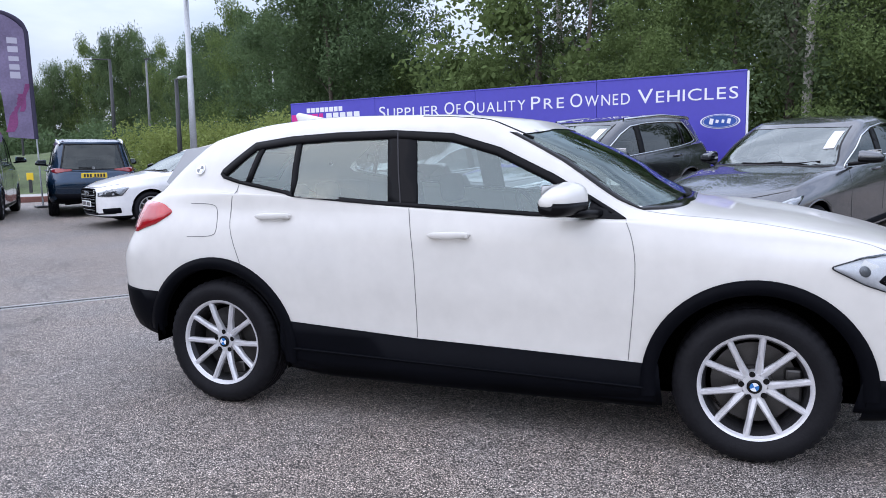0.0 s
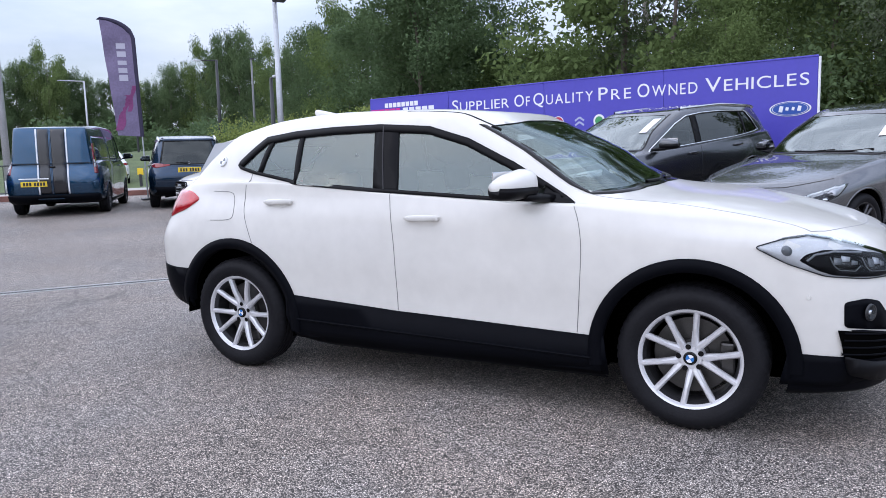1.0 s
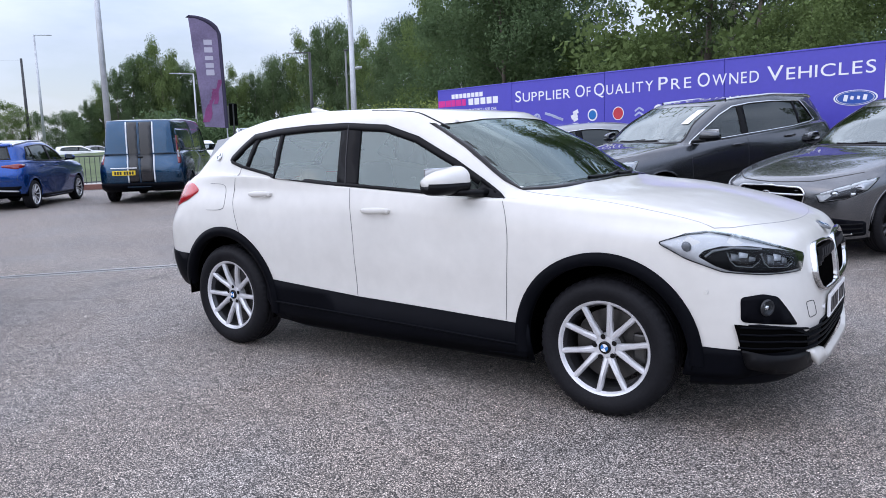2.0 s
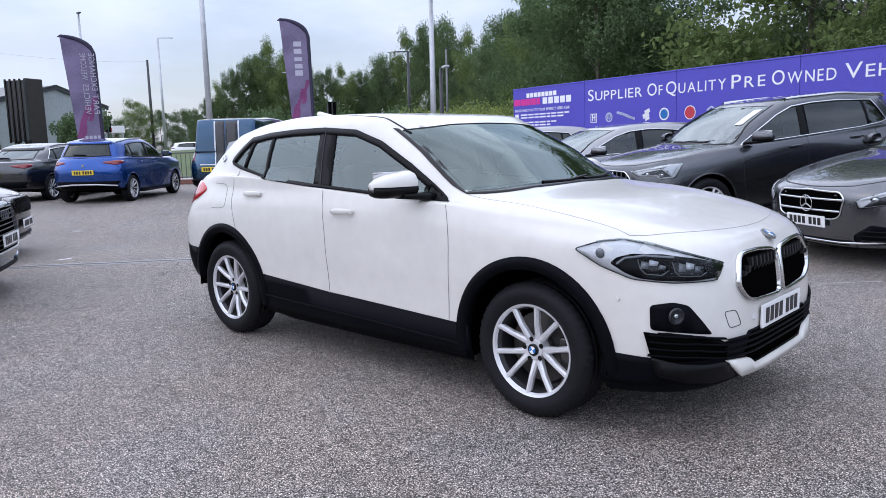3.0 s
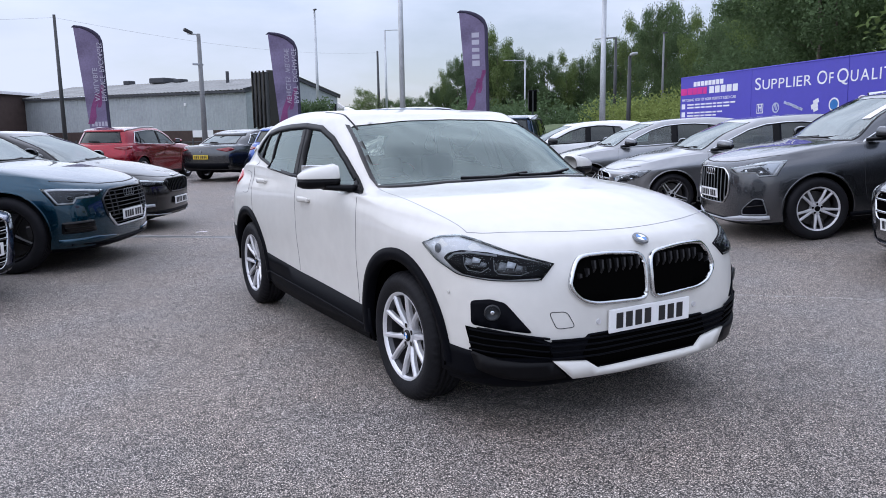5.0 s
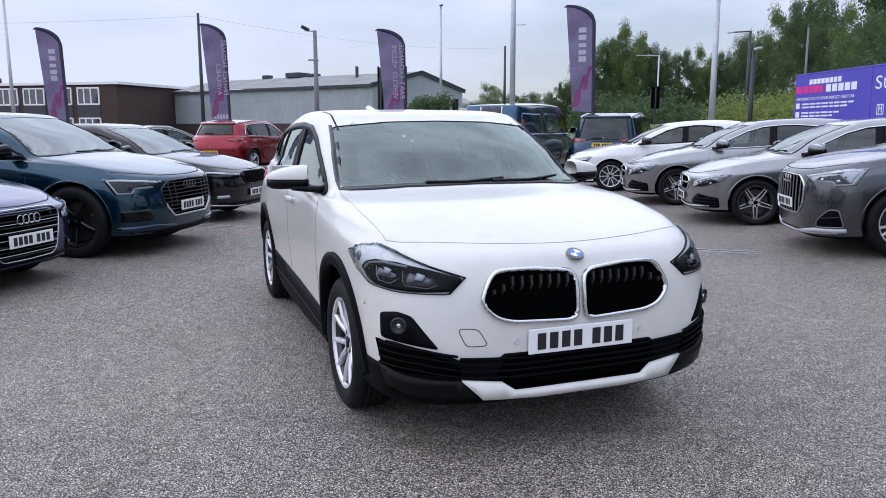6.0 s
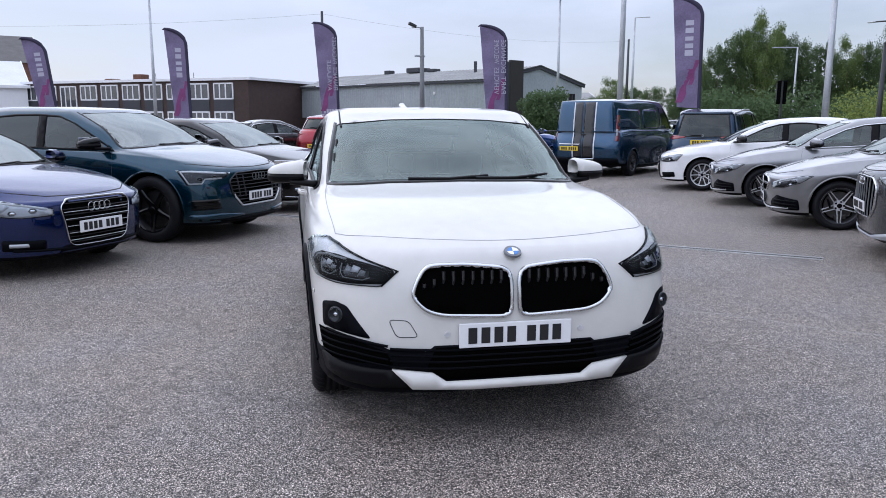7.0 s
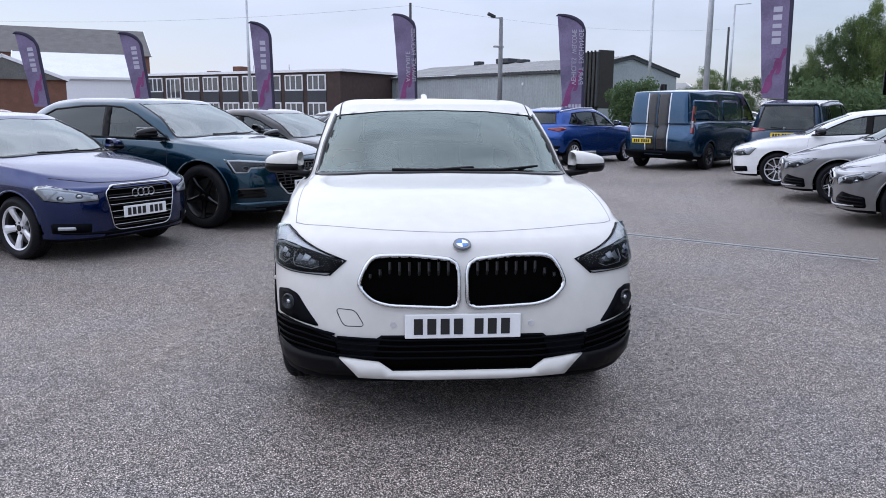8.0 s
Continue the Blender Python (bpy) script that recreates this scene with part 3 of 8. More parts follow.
def door_mirror(car, s, side, body_mat):
    """A mirror with a flat-bottomed painted cap, a black lower shell, an arm reaching forward to the door, and its glass."""
    x, y, z = s["mirror"]
    k = s.get("mirror_scale", 1.0)
    m = pose(x, side * y, z, 0, 0, side * 14)
    n = 24
    low = -0.030 * k

    def shell(name, z_top, z_low, grow, material):
        rings = []
        for q in np.linspace(0, 1, 10):
            e = math.sqrt(max(0.0, 1 - max(0.0, (q - 0.50) / 0.505) ** 2.4)) if q > 0.5 else 1.0
            if q == 0:
                e = 0.72
            ht = (z_top * (1 - 0.22 * q) - 0.02 * k * q) * (0.34 + 0.66 * e)
            hb = z_low * (0.55 + 0.45 * e) - 0.012 * k * q
            d = 0.108 * k * (1 - 0.20 * q) * (0.30 + 0.70 * e) * grow
            yy = side * (-0.115 + 0.235 * q) * k * grow
            ring = []
            for j in range(n):
                a = 2 * math.pi * j / n
                c, sn = math.cos(a), math.sin(a)
                px = (d if c > 0 else 0.032 * k) * math.copysign(abs(c) ** 0.62, c)
                pz = (ht if sn > 0 else -hb) * math.copysign(abs(sn) ** 0.72, sn)
                ring.append(m @ Vector((px, yy, pz)))
            rings.append(ring)
        verts = [v for r_ in rings for v in r_]
        faces = [tuple(range(n)), tuple(range(9 * n, 10 * n))]
        for i in range(9):
            for j in range(n):
                j2 = (j + 1) % n
                faces.append((i * n + j, i * n + j2, (i + 1) * n + j2, (i + 1) * n + j))
        return mesh_part(name, verts, faces, material, car)

    shell("mirror_housing", 0.088 * k, low, 1.0, body_mat)
    shell("mirror_base", -0.016 * k, -0.056 * k, 1.03, BLACK_TRIM)
    # the arm tapers from under the shell forward and inward to the foot of the pillar
    a, b = m @ Vector((0.045 * k, -side * 0.02, -0.050 * k)), Vector((x + 0.13, side * (y - 0.175), z - 0.062))
    bm = bmesh.new()
    rows = []
    for t in (0.0, 0.35, 0.7, 1.0):
        c = a.lerp(b, t)
        hx, hz = 0.060 - 0.012 * t, 0.017 + 0.006 * t
        rows.append([bm.verts.new((c.x + hx * math.copysign(abs(math.cos(q)) ** 0.7, math.cos(q)), c.y, c.z + hz * math.copysign(abs(math.sin(q)) ** 0.7, math.sin(q)))) for q in np.linspace(0, 2 * math.pi, 13)[:-1]])
    for r0, r1 in zip(rows, rows[1:]):
        for j in range(12):
            bm.faces.new((r0[j], r0[(j + 1) % 12], r1[(j + 1) % 12], r1[j]))
    bm.faces.new(rows[0])
    bm.faces.new(rows[-1])
    part("mirror_arm", bm, BLACK_TRIM, car, smooth=True)
    part("mirror_glass", box_bm(0.006, 0.185 * k, 0.105 * k, m @ pose(-0.030 * k, 0, 0.022 * k), 0.003), CHROME, car)


def handle(car, hull, x, z, side, body_mat, chrome=False):
    """A bowed grip, thicker at its lock end, standing off the door."""
    c = hull.place((x, z), "right" if side < 0 else "left", 0.0)
    bm = bmesh.new()
    rings = []
    for i in range(15):
        k = -1 + i / 7
        taper = math.sqrt(max(0.02, 1 - abs(k) ** 2.6))
        cy = c.y + side * (0.036 - 0.020 * k * k)
        rings.append([bm.verts.new((x + 0.108 * k, cy + 0.0085 * taper * math.cos(a), z + 0.004 * k + 0.0185 * taper * math.sin(a))) for a in np.linspace(0, 2 * math.pi, 11)[:-1]])
    for i in range(14):
        for j in range(10):
            bm.faces.new((rings[i][j], rings[i][(j + 1) % 10], rings[i + 1][(j + 1) % 10], rings[i + 1][j]))
    bm.faces.new(rings[0])
    bm.faces.new(rings[-1][::-1])
    bmesh.ops.recalc_face_normals(bm, faces=bm.faces)
    for fx in (-0.074, 0.076):
        box_bm(0.044, 0.040, 0.024, pose(x + fx, c.y + side * 0.008, z - 0.004), 0.008, 2, bm)
    part("door_handle", bm, CHROME if chrome else body_mat, car, smooth=True)


def car_rings(s):
    xr, xf, hw, H, zb = s["xr"], s["xf"], s["hw"], s["H"], s["zb"]
    nz, hz = s["nose_z"], s["hood_z"]
    bf, br, zg, xg = s["belt_f"], s["belt_r"], s["z_rg"], s["x_rg"]
    xc, xh, xe, ze, rw = s["x_cowl"], s["x_hdr"], s["x_rr"], s["z_rr"], s["roof_w"]
    cf = s.get("cf", 0.56)
    tz = s.get("tail_z", zg - 0.06)
    bm_ = (bf + br) / 2
    ra, ca = s.get("cowl_cap", 0.27), s.get("hdr_cap", 0.24)
    rg = s.get("rg_cap", 0.28)
    xb = xc + (xf - 0.20 - xc) * 0.5
    xbr = (xr + 0.07 + xg) / 2
    fn = s.get("flat_nose", 0.0)
    pn = s.get("nose_p", 3.0)
    sh = s.get("shoulder", 0.0)
    return [
        (xr + 0.15, xf - 0.12, 0.40, cf - 0.05, [hw - 0.17, hw - 0.11, hw - 0.11, hw - 0.11, hw - 0.15], [zb + 0.13, zb + 0.09, zb, zb, zb, zb + 0.01, zb + 0.03], pn),
        (xr + 0.07, xf - 0.03, 0.42, cf, [hw - 0.09, hw - 0.04, hw - 0.04, hw - 0.04, hw - 0.08], [zb + 0.19, zb + 0.14, zb + 0.05, zb + 0.04, zb + 0.05, zb + 0.06, zb + 0.07], pn),
        (xr + 0.02, xf, 0.42, cf + 0.02, [hw - 0.05, hw - 0.018, hw - 0.034, hw - 0.018, hw - 0.04], [0.54, 0.52, 0.50, 0.51, 0.50], pn),
        (xr, xf - 0.015, 0.42, cf + 0.02, [hw - 0.05, hw - 0.004, hw - 0.016, hw - 0.002, hw - 0.04], [0.76, 0.74, 0.72, 0.72, 0.70], pn - 0.1),
        (xr + s.get("tail_lean", 0.03), xf - 0.065 + fn, 0.42, cf, [hw - 0.08, hw - 0.02, hw - 0.02, hw - 0.015 + sh * 0.2, hw - 0.08 + sh], [(tz + 0.76) / 2 + 0.03, bm_ - 0.16, bm_ - 0.17, bf - 0.15, nz], 2.5 + sh * 12),
        (xr + s.get("tail_lean", 0.03) + 0.04, xf - 0.17 + fn, 0.38, cf - 0.10, [hw - 0.13, hw - 0.05, hw - 0.04, hw - 0.05 + sh * 0.6, hw - 0.16 + sh * 1.5], [tz, bm_ - 0.05, bm_ - 0.06, bf - 0.05, nz + 0.055], 2.4 + sh * 12),
        (xbr, xb, 0.34, 0.42, [hw - 0.17, hw - 0.06, hw - 0.052, hw - 0.062 + sh * 0.6, hw - 0.17 + sh * 1.4], [(tz + zg) / 2 + 0.012, br - 0.02, bm_ - 0.022, bf - 0.01, hz * 0.62 + (nz + 0.055) * 0.38 + 0.012], 2.4),
        (xg, xc, rg, ra, [hw - 0.22, hw - 0.10, hw - 0.068, hw - 0.074 + sh * 0.4, hw - 0.10 + sh * 0.8, hw - 0.16 + sh], [zg, br, bm_ + 0.0, bm_ - 0.01, bf, bf, hz], 2.5),
        ((xg + xe) / 2 - 0.02, (xc + xh) / 2 + 0.03, rg * 0.95, s.get("pillar_cap", ra * 0.95), [(hw - 0.22 + rw - 0.10) / 2, (hw - 0.075 + rw) / 2, (hw - 0.045 + rw) / 2, (hw - 0.05 + rw) / 2, (hw - 0.10 + rw - 0.02) / 2], [(zg + ze) / 2, (br + H - 0.05) / 2, (bm_ + H - 0.05) / 2, (bf + H - 0.05) / 2, (hz + H - 0.07) / 2 + 0.012], 2.5),
        (xe, xh, s.get("rr_cap", 0.24), ca, [rw - 0.10, rw - 0.03, rw, rw, rw - 0.02], [ze, H - 0.085, H - 0.058, H - 0.06, H - 0.075], 2.5),
        (xe + 0.05, xh - 0.07, 0.22, 0.22, [rw * 0.72, rw * 0.78, rw * 0.82, rw * 0.82, rw * 0.8], [ze + 0.012, H - 0.04, H - 0.012, H - 0.016, H - 0.045], 2.4),
        (xe + 0.25, xh - 0.25, 0.2, 0.2, [0.0, 0.0, 0.0, 0.0, 0.0], [ze + 0.030, H - 0.022, H, H - 0.004, H - 0.025], 2.4),
    ]


def make_car(name, s, m, label, fine=False):
    """A car with its shell, openings, panes, lamps, wheels and cabin; returns the thing and its shell."""
    car = thing(name, m, label, s.get("category", "car"), s.get("group", "cars on the sales lot"))
    hull = Hull(car_rings(s), s.get("subs_fine", [3, 4, 4, 5, 4, 9, 8, 9, 9, 4, 4]) if fine else [2, 2, 3, 3, 2, 6, 5, 6, 6, 3, 3], (20, 64, 26) if fine else (12, 40, 16))
    body = s["paint"]
    r = s["wheel"][1]
    dlo = s["dlo"]
    windows, pillars = [], []
    cuts = s["pillars"]

    def line_x(q, z):
        return q[0] + (q[1] - q[0]) * (z - s["belt_f"]) / (s["H"] - s["belt_f"])

    for k in range(len(cuts) + 1):
        p = [tuple(v) for v in dlo]
        if k > 0:
            q = cuts[k - 1]
            p = clip(p, lambda v: v[0] - line_x(q, v[1]) - q[2] / 2)
        if k < len(cuts):
            q = cuts[k]
            p = clip(p, lambda v: line_x(q, v[1]) - q[2] / 2 - v[0])
        if len(p) > 2:
            windows.append(p)
    for q in cuts:
        p = clip([tuple(v) for v in dlo], lambda v: v[0] - line_x(q, v[1]) + q[2] / 2)
        p = clip(p, lambda v: line_x(q, v[1]) + q[2] / 2 - v[0])
        pillars.append(p)
    side_hole = inset(dlo, 0.010)
    ws, rw = s["windscreen"], s.get("rear_window")
    ws_hole = inset(ws, 0.007)
    belt = min(s["belt_f"], s["belt_r"]) - 0.05
    xs = [p[0] for p in dlo]
    hx0, hx1 = min(xs), max(xs)
    openings = [
        (side_hole, lambda v: "right" if v.y < 0 else "left", lambda v: abs(v.y) > 0.45 and hx0 < v.x < hx1 and v.z > belt),
        (ws_hole, lambda v: "front", lambda v: v.x > s["x_hdr"] - 0.35 and v.z > s["hood_z"] - 0.03),
    ]
    if rw:
        openings.append((inset(rw, 0.012), lambda v: "rear", lambda v: v.x < s["x_rr"] + 0.25 and v.z > s["z_rg"] - 0.12))
    hull.shell("body", body, car, [], 5 if fine else 2, CLADDING, [(x, r, r + s.get("arch_gap", 0.05)) for x in axles(s)], openings)
    n = hull.cols
    lim = s["hw"] - 0.36
    # flat sheet closing the floor, the shade under the car put into its colour
    mesh_part("underbody", [(v.x, max(-lim, min(lim, v.y)), v.z + 0.002) for v in hull.verts[:n]], [tuple(range(n))], SHADE_BLACK, car)
    tint = s.get("rear_tint", False)
    for side, view in ((-1, "right"), (1, "left")):
        for k, p in enumerate(windows):
            if len(p) > 2:
                dark = tint and k < len(windows) - 1
                hull.panel("side_window", p, view, -0.004, GLASS_TINT if dark else s.get("side_glass", GLASS), car, 0.07, 0.0, "dark tinted glass" if dark else "")
        for p in pillars:
            if len(p) > 2:
                hull.panel("window_pillar", p, view, 0.004, BLACK_TRIM, car, 0.06)
        if "sail_x" in s:
            sail = clip([tuple(v) for v in dlo], lambda v: v[0] - s["sail_x"] - (v[1] - s["belt_f"]) * 0.25)
            hull.panel("mirror_sail", sail, view, 0.005, BLACK_TRIM, car, 0.05)
        hull.band("window_surround", dlo, view, 0.017, 0.002, 0.006, BLACK_TRIM, car)
        if s.get("slim_frame"):
            hull.band("window_frame", list(dlo[8:]) + list(dlo[:1]), view, 0.038, 0.0, 0.0065, BLACK_TRIM, car, False)
        if s.get("chrome_dlo"):
            hull.band("window_trim", dlo, view, 0.012, 0.004, 0.010, CHROME, car, crown=0.003)
        ag = s.get("arch_gap", 0.05) + 0.008
        for x in axles(s):
            arc = [(x + (r + ag) * math.cos(a), r + (r + ag) * math.sin(a)) for a in np.linspace(-0.16 if x < 0 else -0.04, math.pi + (-0.10 if x < 0 else 0.16), 36)]
            if s.get("clad"):
                hull.band("wheel_arch_trim", arc, view, 0.018, 0.044, 0.012, CLADDING, car, False, 0.03, 0.05, crown=0.006)
            else:
                hull.band("wheel_arch_lip", arc, view, 0.012, 0.006, 0.003, body, car, False, 0.03, 0.03, crown=0.001)
        for ln in s["seams"]:
            hull.band("door_gap", soft_line(ln), view, 0.0013, 0.0013, 0.0018, s.get("seam", SEAM), car, False, 0.06, 0.004)
        for hx, hz_ in s["handles"]:
            handle(car, hull, hx, hz_, side, body)
        door_mirror(car, s, side, s.get("mirror_mat", body))
        if s.get("sill"):
            hull.panel("sill_trim", s["sill"], view, 0.006, CLADDING, car, 0.09)
    hull.panel("windscreen", ws, "front", -0.004, s.get("glass", GLASS_SCREEN), car, 0.07, 0.0)
    top = next(k for k in range(2, len(ws)) if ws[k][1] > s["H"] - 0.2)
    side_line = [q for q in ws[top + 1:] if q[0] < -0.45] + list(ws[:top + 1])
    hull.band("windscreen_surround", side_line, "front", 0.012, 0.004, 0.004, GLOSS_BLACK, car, False)
    hull.band("windscreen_frit", ws, "front", 0.030, 0.0, -0.006, FRIT, car, True, 0.05, 0.0)
    if rw:
        hull.panel("rear_window", rw, "rear", -0.004, (GLASS_REAR if s["x_rr"] - s["x_rg"] > 0.5 else GLASS_TINT) if tint else s.get("glass", GLASS), car, 0.07, 0.0)
        hull.band("rear_window_surround", rw, "rear", 0.024, 0.004, 0.005, GLOSS_BLACK, car)
    for y0, y1 in ((-0.30, 0.18), (0.10, 0.58)):
        line = [(y0, s["hood_z"] + 0.014), ((y0 + y1) / 2, s["hood_z"] + 0.012), (y1, s["hood_z"] + 0.026)]
        hull.band("wiper", line, "front", 0.003, 0.003, 0.012, BLACK_TRIM, car, False, 0.05, 0.010)
    interior(car, s)
    put_wheels(car, s)
    return car, hull


def lamp_pair(car, hull, pts, name="headlight", dark=True, view=(-1, 1, 0), top=None, eyes=(-0.17, 0.06), low_guide=False, split=False):
    """A lamp at both front corners: pts on the right side (y < 0). Dark housing, light guides, clear lens. top: the count of points along its upper edge."""
    for side in (-1, 1):
        sg = 1 if side < 0 else -1
        p3 = [Vector((p[0], p[1] * sg, p[2])) for p in pts]
        vw = (view[0], view[1] * sg, view[2])
        uv = hull.to_uv(p3, vw)
        lamp = hull.panel(name, uv, vw, 0.003, (LAMP_DARK if low_guide else LAMP_BLACK) if dark else LAMP_PALE, car, 0.04)
        hull.band("lamp_edge", uv, vw, 0.004, 0.002, 0.0065, LAMP_BLACK, lamp, True, 0.03, 0.006)
        k = top or 4
        mid = sum(uv, Vector((0, 0))) / len(uv)
        edge = [q.lerp(mid, 0.16) for q in uv[:k]]
        hull.band("light_guide", edge, vw, 0.010, 0.010, 0.007, LAMP_PALE, lamp, False, 0.03, 0.005)
        if low_guide:
            edge = [q.lerp(mid, 0.12) for q in uv[k:] + uv[:1]]
            hull.band("light_guide", edge, vw, 0.008, 0.008, 0.0075, LAMP_PALE, lamp, False, 0.03, 0.005)
        if not dark:
            tip = [uv[0].lerp(mid, 0.10), uv[1].lerp(mid, 0.16), uv[1].lerp(mid, 0.62), uv[-1].lerp(mid, 0.22)]
            hull.panel("reflector", tip, vw, 0.006, LAMP_LIGHT, lamp, 0.03, 0.004)
        us = [q.x for q in uv]
        span = max(us) - min(us)
        hgt = max(q.y for q in uv) - min(q.y for q in uv)
        if not dark:
            low = [q.lerp(mid, 0.62 if split else 0.26) for q in uv[:k]] + [q.lerp(mid, 0.13) for q in uv[k:]]
            hull.panel("lamp_bowl", low, vw, 0.0055, LAMP_DARK if split else LAMP_LIGHT, lamp, 0.03, 0.004)
        for e in eyes:
            c = Vector((mid.x + e * span, mid.y - hgt * 0.08 - (0.10 * hgt if e > 0 else 0.0)))
            if side > 0:
                c.x = mid.x - e * span
            hexa = [c + Vector((math.cos(a) * hgt * 0.22, math.sin(a) * hgt * 0.15)) for a in np.linspace(0, 2 * math.pi, 7)[:-1]]
            hull.panel("lamp_eye", hexa, vw, 0.006, GLOSS_BLACK if dark else CHROME, lamp, 0.03, 0.004)
            hull.band("lamp_ring", hexa, vw, 0.0025, 0.0015, 0.009, LAMP_MID, lamp, True, 0.02, 0.006)
        hull.panel("lens", uv, vw, 0.012, LENS, lamp, 0.05, 0.010)


def tail_pair(car, hull, pts, view=(1, 1, 0), material=None):
    for side in (-1, 1):
        p3 = [Vector((p[0], p[1] * (1 if side < 0 else -1), p[2])) for p in pts]
        vw = (view[0], view[1] * (1 if side < 0 else -1), view[2])
        hull.panel("tail_light", round_corners(hull.to_uv(p3, vw), 0.03), vw, 0.008, material or RED_LENS, car, 0.05, 0.02)


def mirror_poly(half):
    """A closed outline (y, z) from its half with y <= 0, given from the top centre round to the bottom centre."""
    return list(half) + [(-y, z) for y, z in reversed(half) if abs(y) > 1e-6]


def ring_badge(car, hull, z, n, view="front", r=0.045, material=None, y=0.0):
    """Plain rings side by side."""
    v0, f0 = lathe([(r - 0.008, 0.0), (r - 0.004, -0.005), (r, 0.0), (r - 0.004, 0.004), (r - 0.008, 0.0)], 28)
    for k in range(n):
        yy = y + (k - (n - 1) / 2) * r * 1.45
        c = hull.place((yy, z), view, 0.022)
        mesh_part("badge_ring", [(c.x - q[1], c.y + q[0], c.z + q[2]) for q in v0], f0, material or CHROME, car)


def disc_badge(car, hull, z, r, material, view="front", y=0.0, off=0.008, name="badge"):
    c = hull.place((y, z), view, off)
    c2 = hull.place((y, z + 0.04), view, off)
    sx = 1 if view == "front" else -1
    a = math.degrees(math.atan2(c2.x - c.x, 0.04))
    bm = cyl_bm(r, r * 0.93, 0.010, pose(c.x, c.y, c.z, 0, 90 * sx + a, 0), 32)
    return part(name, bm, material, car, smooth=False)


LAMP_DARK = mat("lamp_housing_dark", (0.022, 0.023, 0.026), rough=0.3, metal=0.2)
LAMP_MID = mat("lamp_housing_grey", (0.16, 0.17, 0.18), rough=0.3, metal=0.3)
LAMP_LIGHT = mat("lamp_reflector", (0.45, 0.47, 0.50), rough=0.35, metal=0.2)
LAMP_PALE = mat("pale_light_guide", (0.52, 0.525, 0.535), rough=0.25, coat=0.5, vary=0.08, scale=20)
LAMP_BLACK = mat("lamp_housing_black", (0.004, 0.004, 0.005), rough=0.5, vary=0.2, scale=20, spec=0.08)


# ---- the white crossover ----
def white_crossover():
    s = dict(
        xr=-2.16, xf=2.19, hw=0.905, H=1.55, zb=0.185, nose_z=0.865, hood_z=1.10, belt_f=1.045, belt_r=1.16, z_rg=1.14, x_rg=-1.98, tail_z=1.06,
        x_cowl=1.06, x_hdr=0.335, cowl_cap=0.32, pillar_cap=0.40, hdr_cap=0.33, slim_frame=True, x_rr=-1.66, z_rr=1.40, roof_w=0.685, wb=2.67, axles=(-1.345, 1.325), arch_gap=0.078, shoulder=0.03, track=0.775, paint=paint("alpine_white", (0.628, 0.613, 0.578), rough=0.4, coat=0.75, coat_rough=0.06), seam=mat("pale_panel_gap", (0.13, 0.13, 0.135), rough=0.8), sail_x=0.60, nose_p=3.7, cf=0.58,
        wheel=("crossover", 0.338, 0.231, 0.225, 10, "vee", SILVER), roundel_caps=True, clad=True, x_seat=-0.05, mirror=(0.50, 0.985, 1.125),
        dlo=[(-1.350, 1.262), (-1.362, 1.240), (-1.340, 1.219), (-1.24, 1.192), (-0.87, 1.127), (-0.35, 1.089), (0.35, 1.05), (0.775, 1.042), (0.62, 1.135), (0.44, 1.238), (0.18, 1.362), (-0.06, 1.432), (-0.37, 1.452), (-0.69, 1.446), (-0.95, 1.431), (-1.17, 1.402)],
        pillars=[(-1.235, -1.06, 0.03), (-0.900, -0.90, 0.03), (-0.280, -0.340, 0.152)],
        windscreen=[(-0.760, 1.080), (-0.42, 1.100), (0.0, 1.106), (0.42, 1.100), (0.760, 1.080), (0.728, 1.250), (0.672, 1.434), (0.33, 1.464), (0.0, 1.470), (-0.33, 1.464), (-0.672, 1.434), (-0.728, 1.250)],
        rear_window=[(-0.60, 1.16), (0.0, 1.15), (0.60, 1.16), (0.50, 1.375), (0.0, 1.385), (-0.50, 1.375)],
        seams=[[(-0.245, 1.085), (-0.225, 0.95), (-0.205, 0.75), (-0.204, 0.45)], [(0.775, 1.045), (0.815, 0.95), (0.83, 0.80), (0.802, 0.42)],
               [(-1.235, 1.20), (-1.262, 1.08), (-1.255, 0.95), (-1.18, 0.765)], [(-1.53, 1.085), (-1.37, 1.085), (-1.345, 1.05), (-1.335, 0.95), (-1.36, 0.915), (-1.53, 0.91)]],
        handles=[(-0.99, 1.03), (-0.03, 0.958)], group="cars on the sales lot", rear_tint=False,
        sill=[(-0.96, 0.49), (-0.204, 0.443), (0.93, 0.41), (0.95, 0.222), (-0.98, 0.230)],
    )
    car, hull = make_car("crossover", s, pose(0, 0, 0), "white compact crossover with black cladding and silver alloy wheels", True)
    white = s["paint"]
    for view in ("right", "left"):
        hull.band("sill_ridge", [(-0.90, 0.345), (-0.2, 0.325), (0.90, 0.300)], view, 0.006, 0.006, 0.012, CLADDING, car, False, 0.08, 0.010, crown=0.004)
    # lower black cladding round the nose and tail
    top = [(-0.82, 0.40), (-0.825, 0.524), (-0.80, 0.524), (-0.63, 0.489), (-0.56, 0.455), (-0.40, 0.446), (-0.365, 0.472), (0.365, 0.472), (0.40, 0.446), (0.56, 0.455), (0.63, 0.489), (0.80, 0.524), (0.825, 0.524), (0.82, 0.40)]
    low = [(0.80, 0.315), (0.70, 0.285), (0.40, 0.268), (-0.40, 0.268), (-0.70, 0.285), (-0.80, 0.315)]
    hull.panel("front_valance", top + low, "front", 0.008, CLADDING, car, 0.05, 0.02)
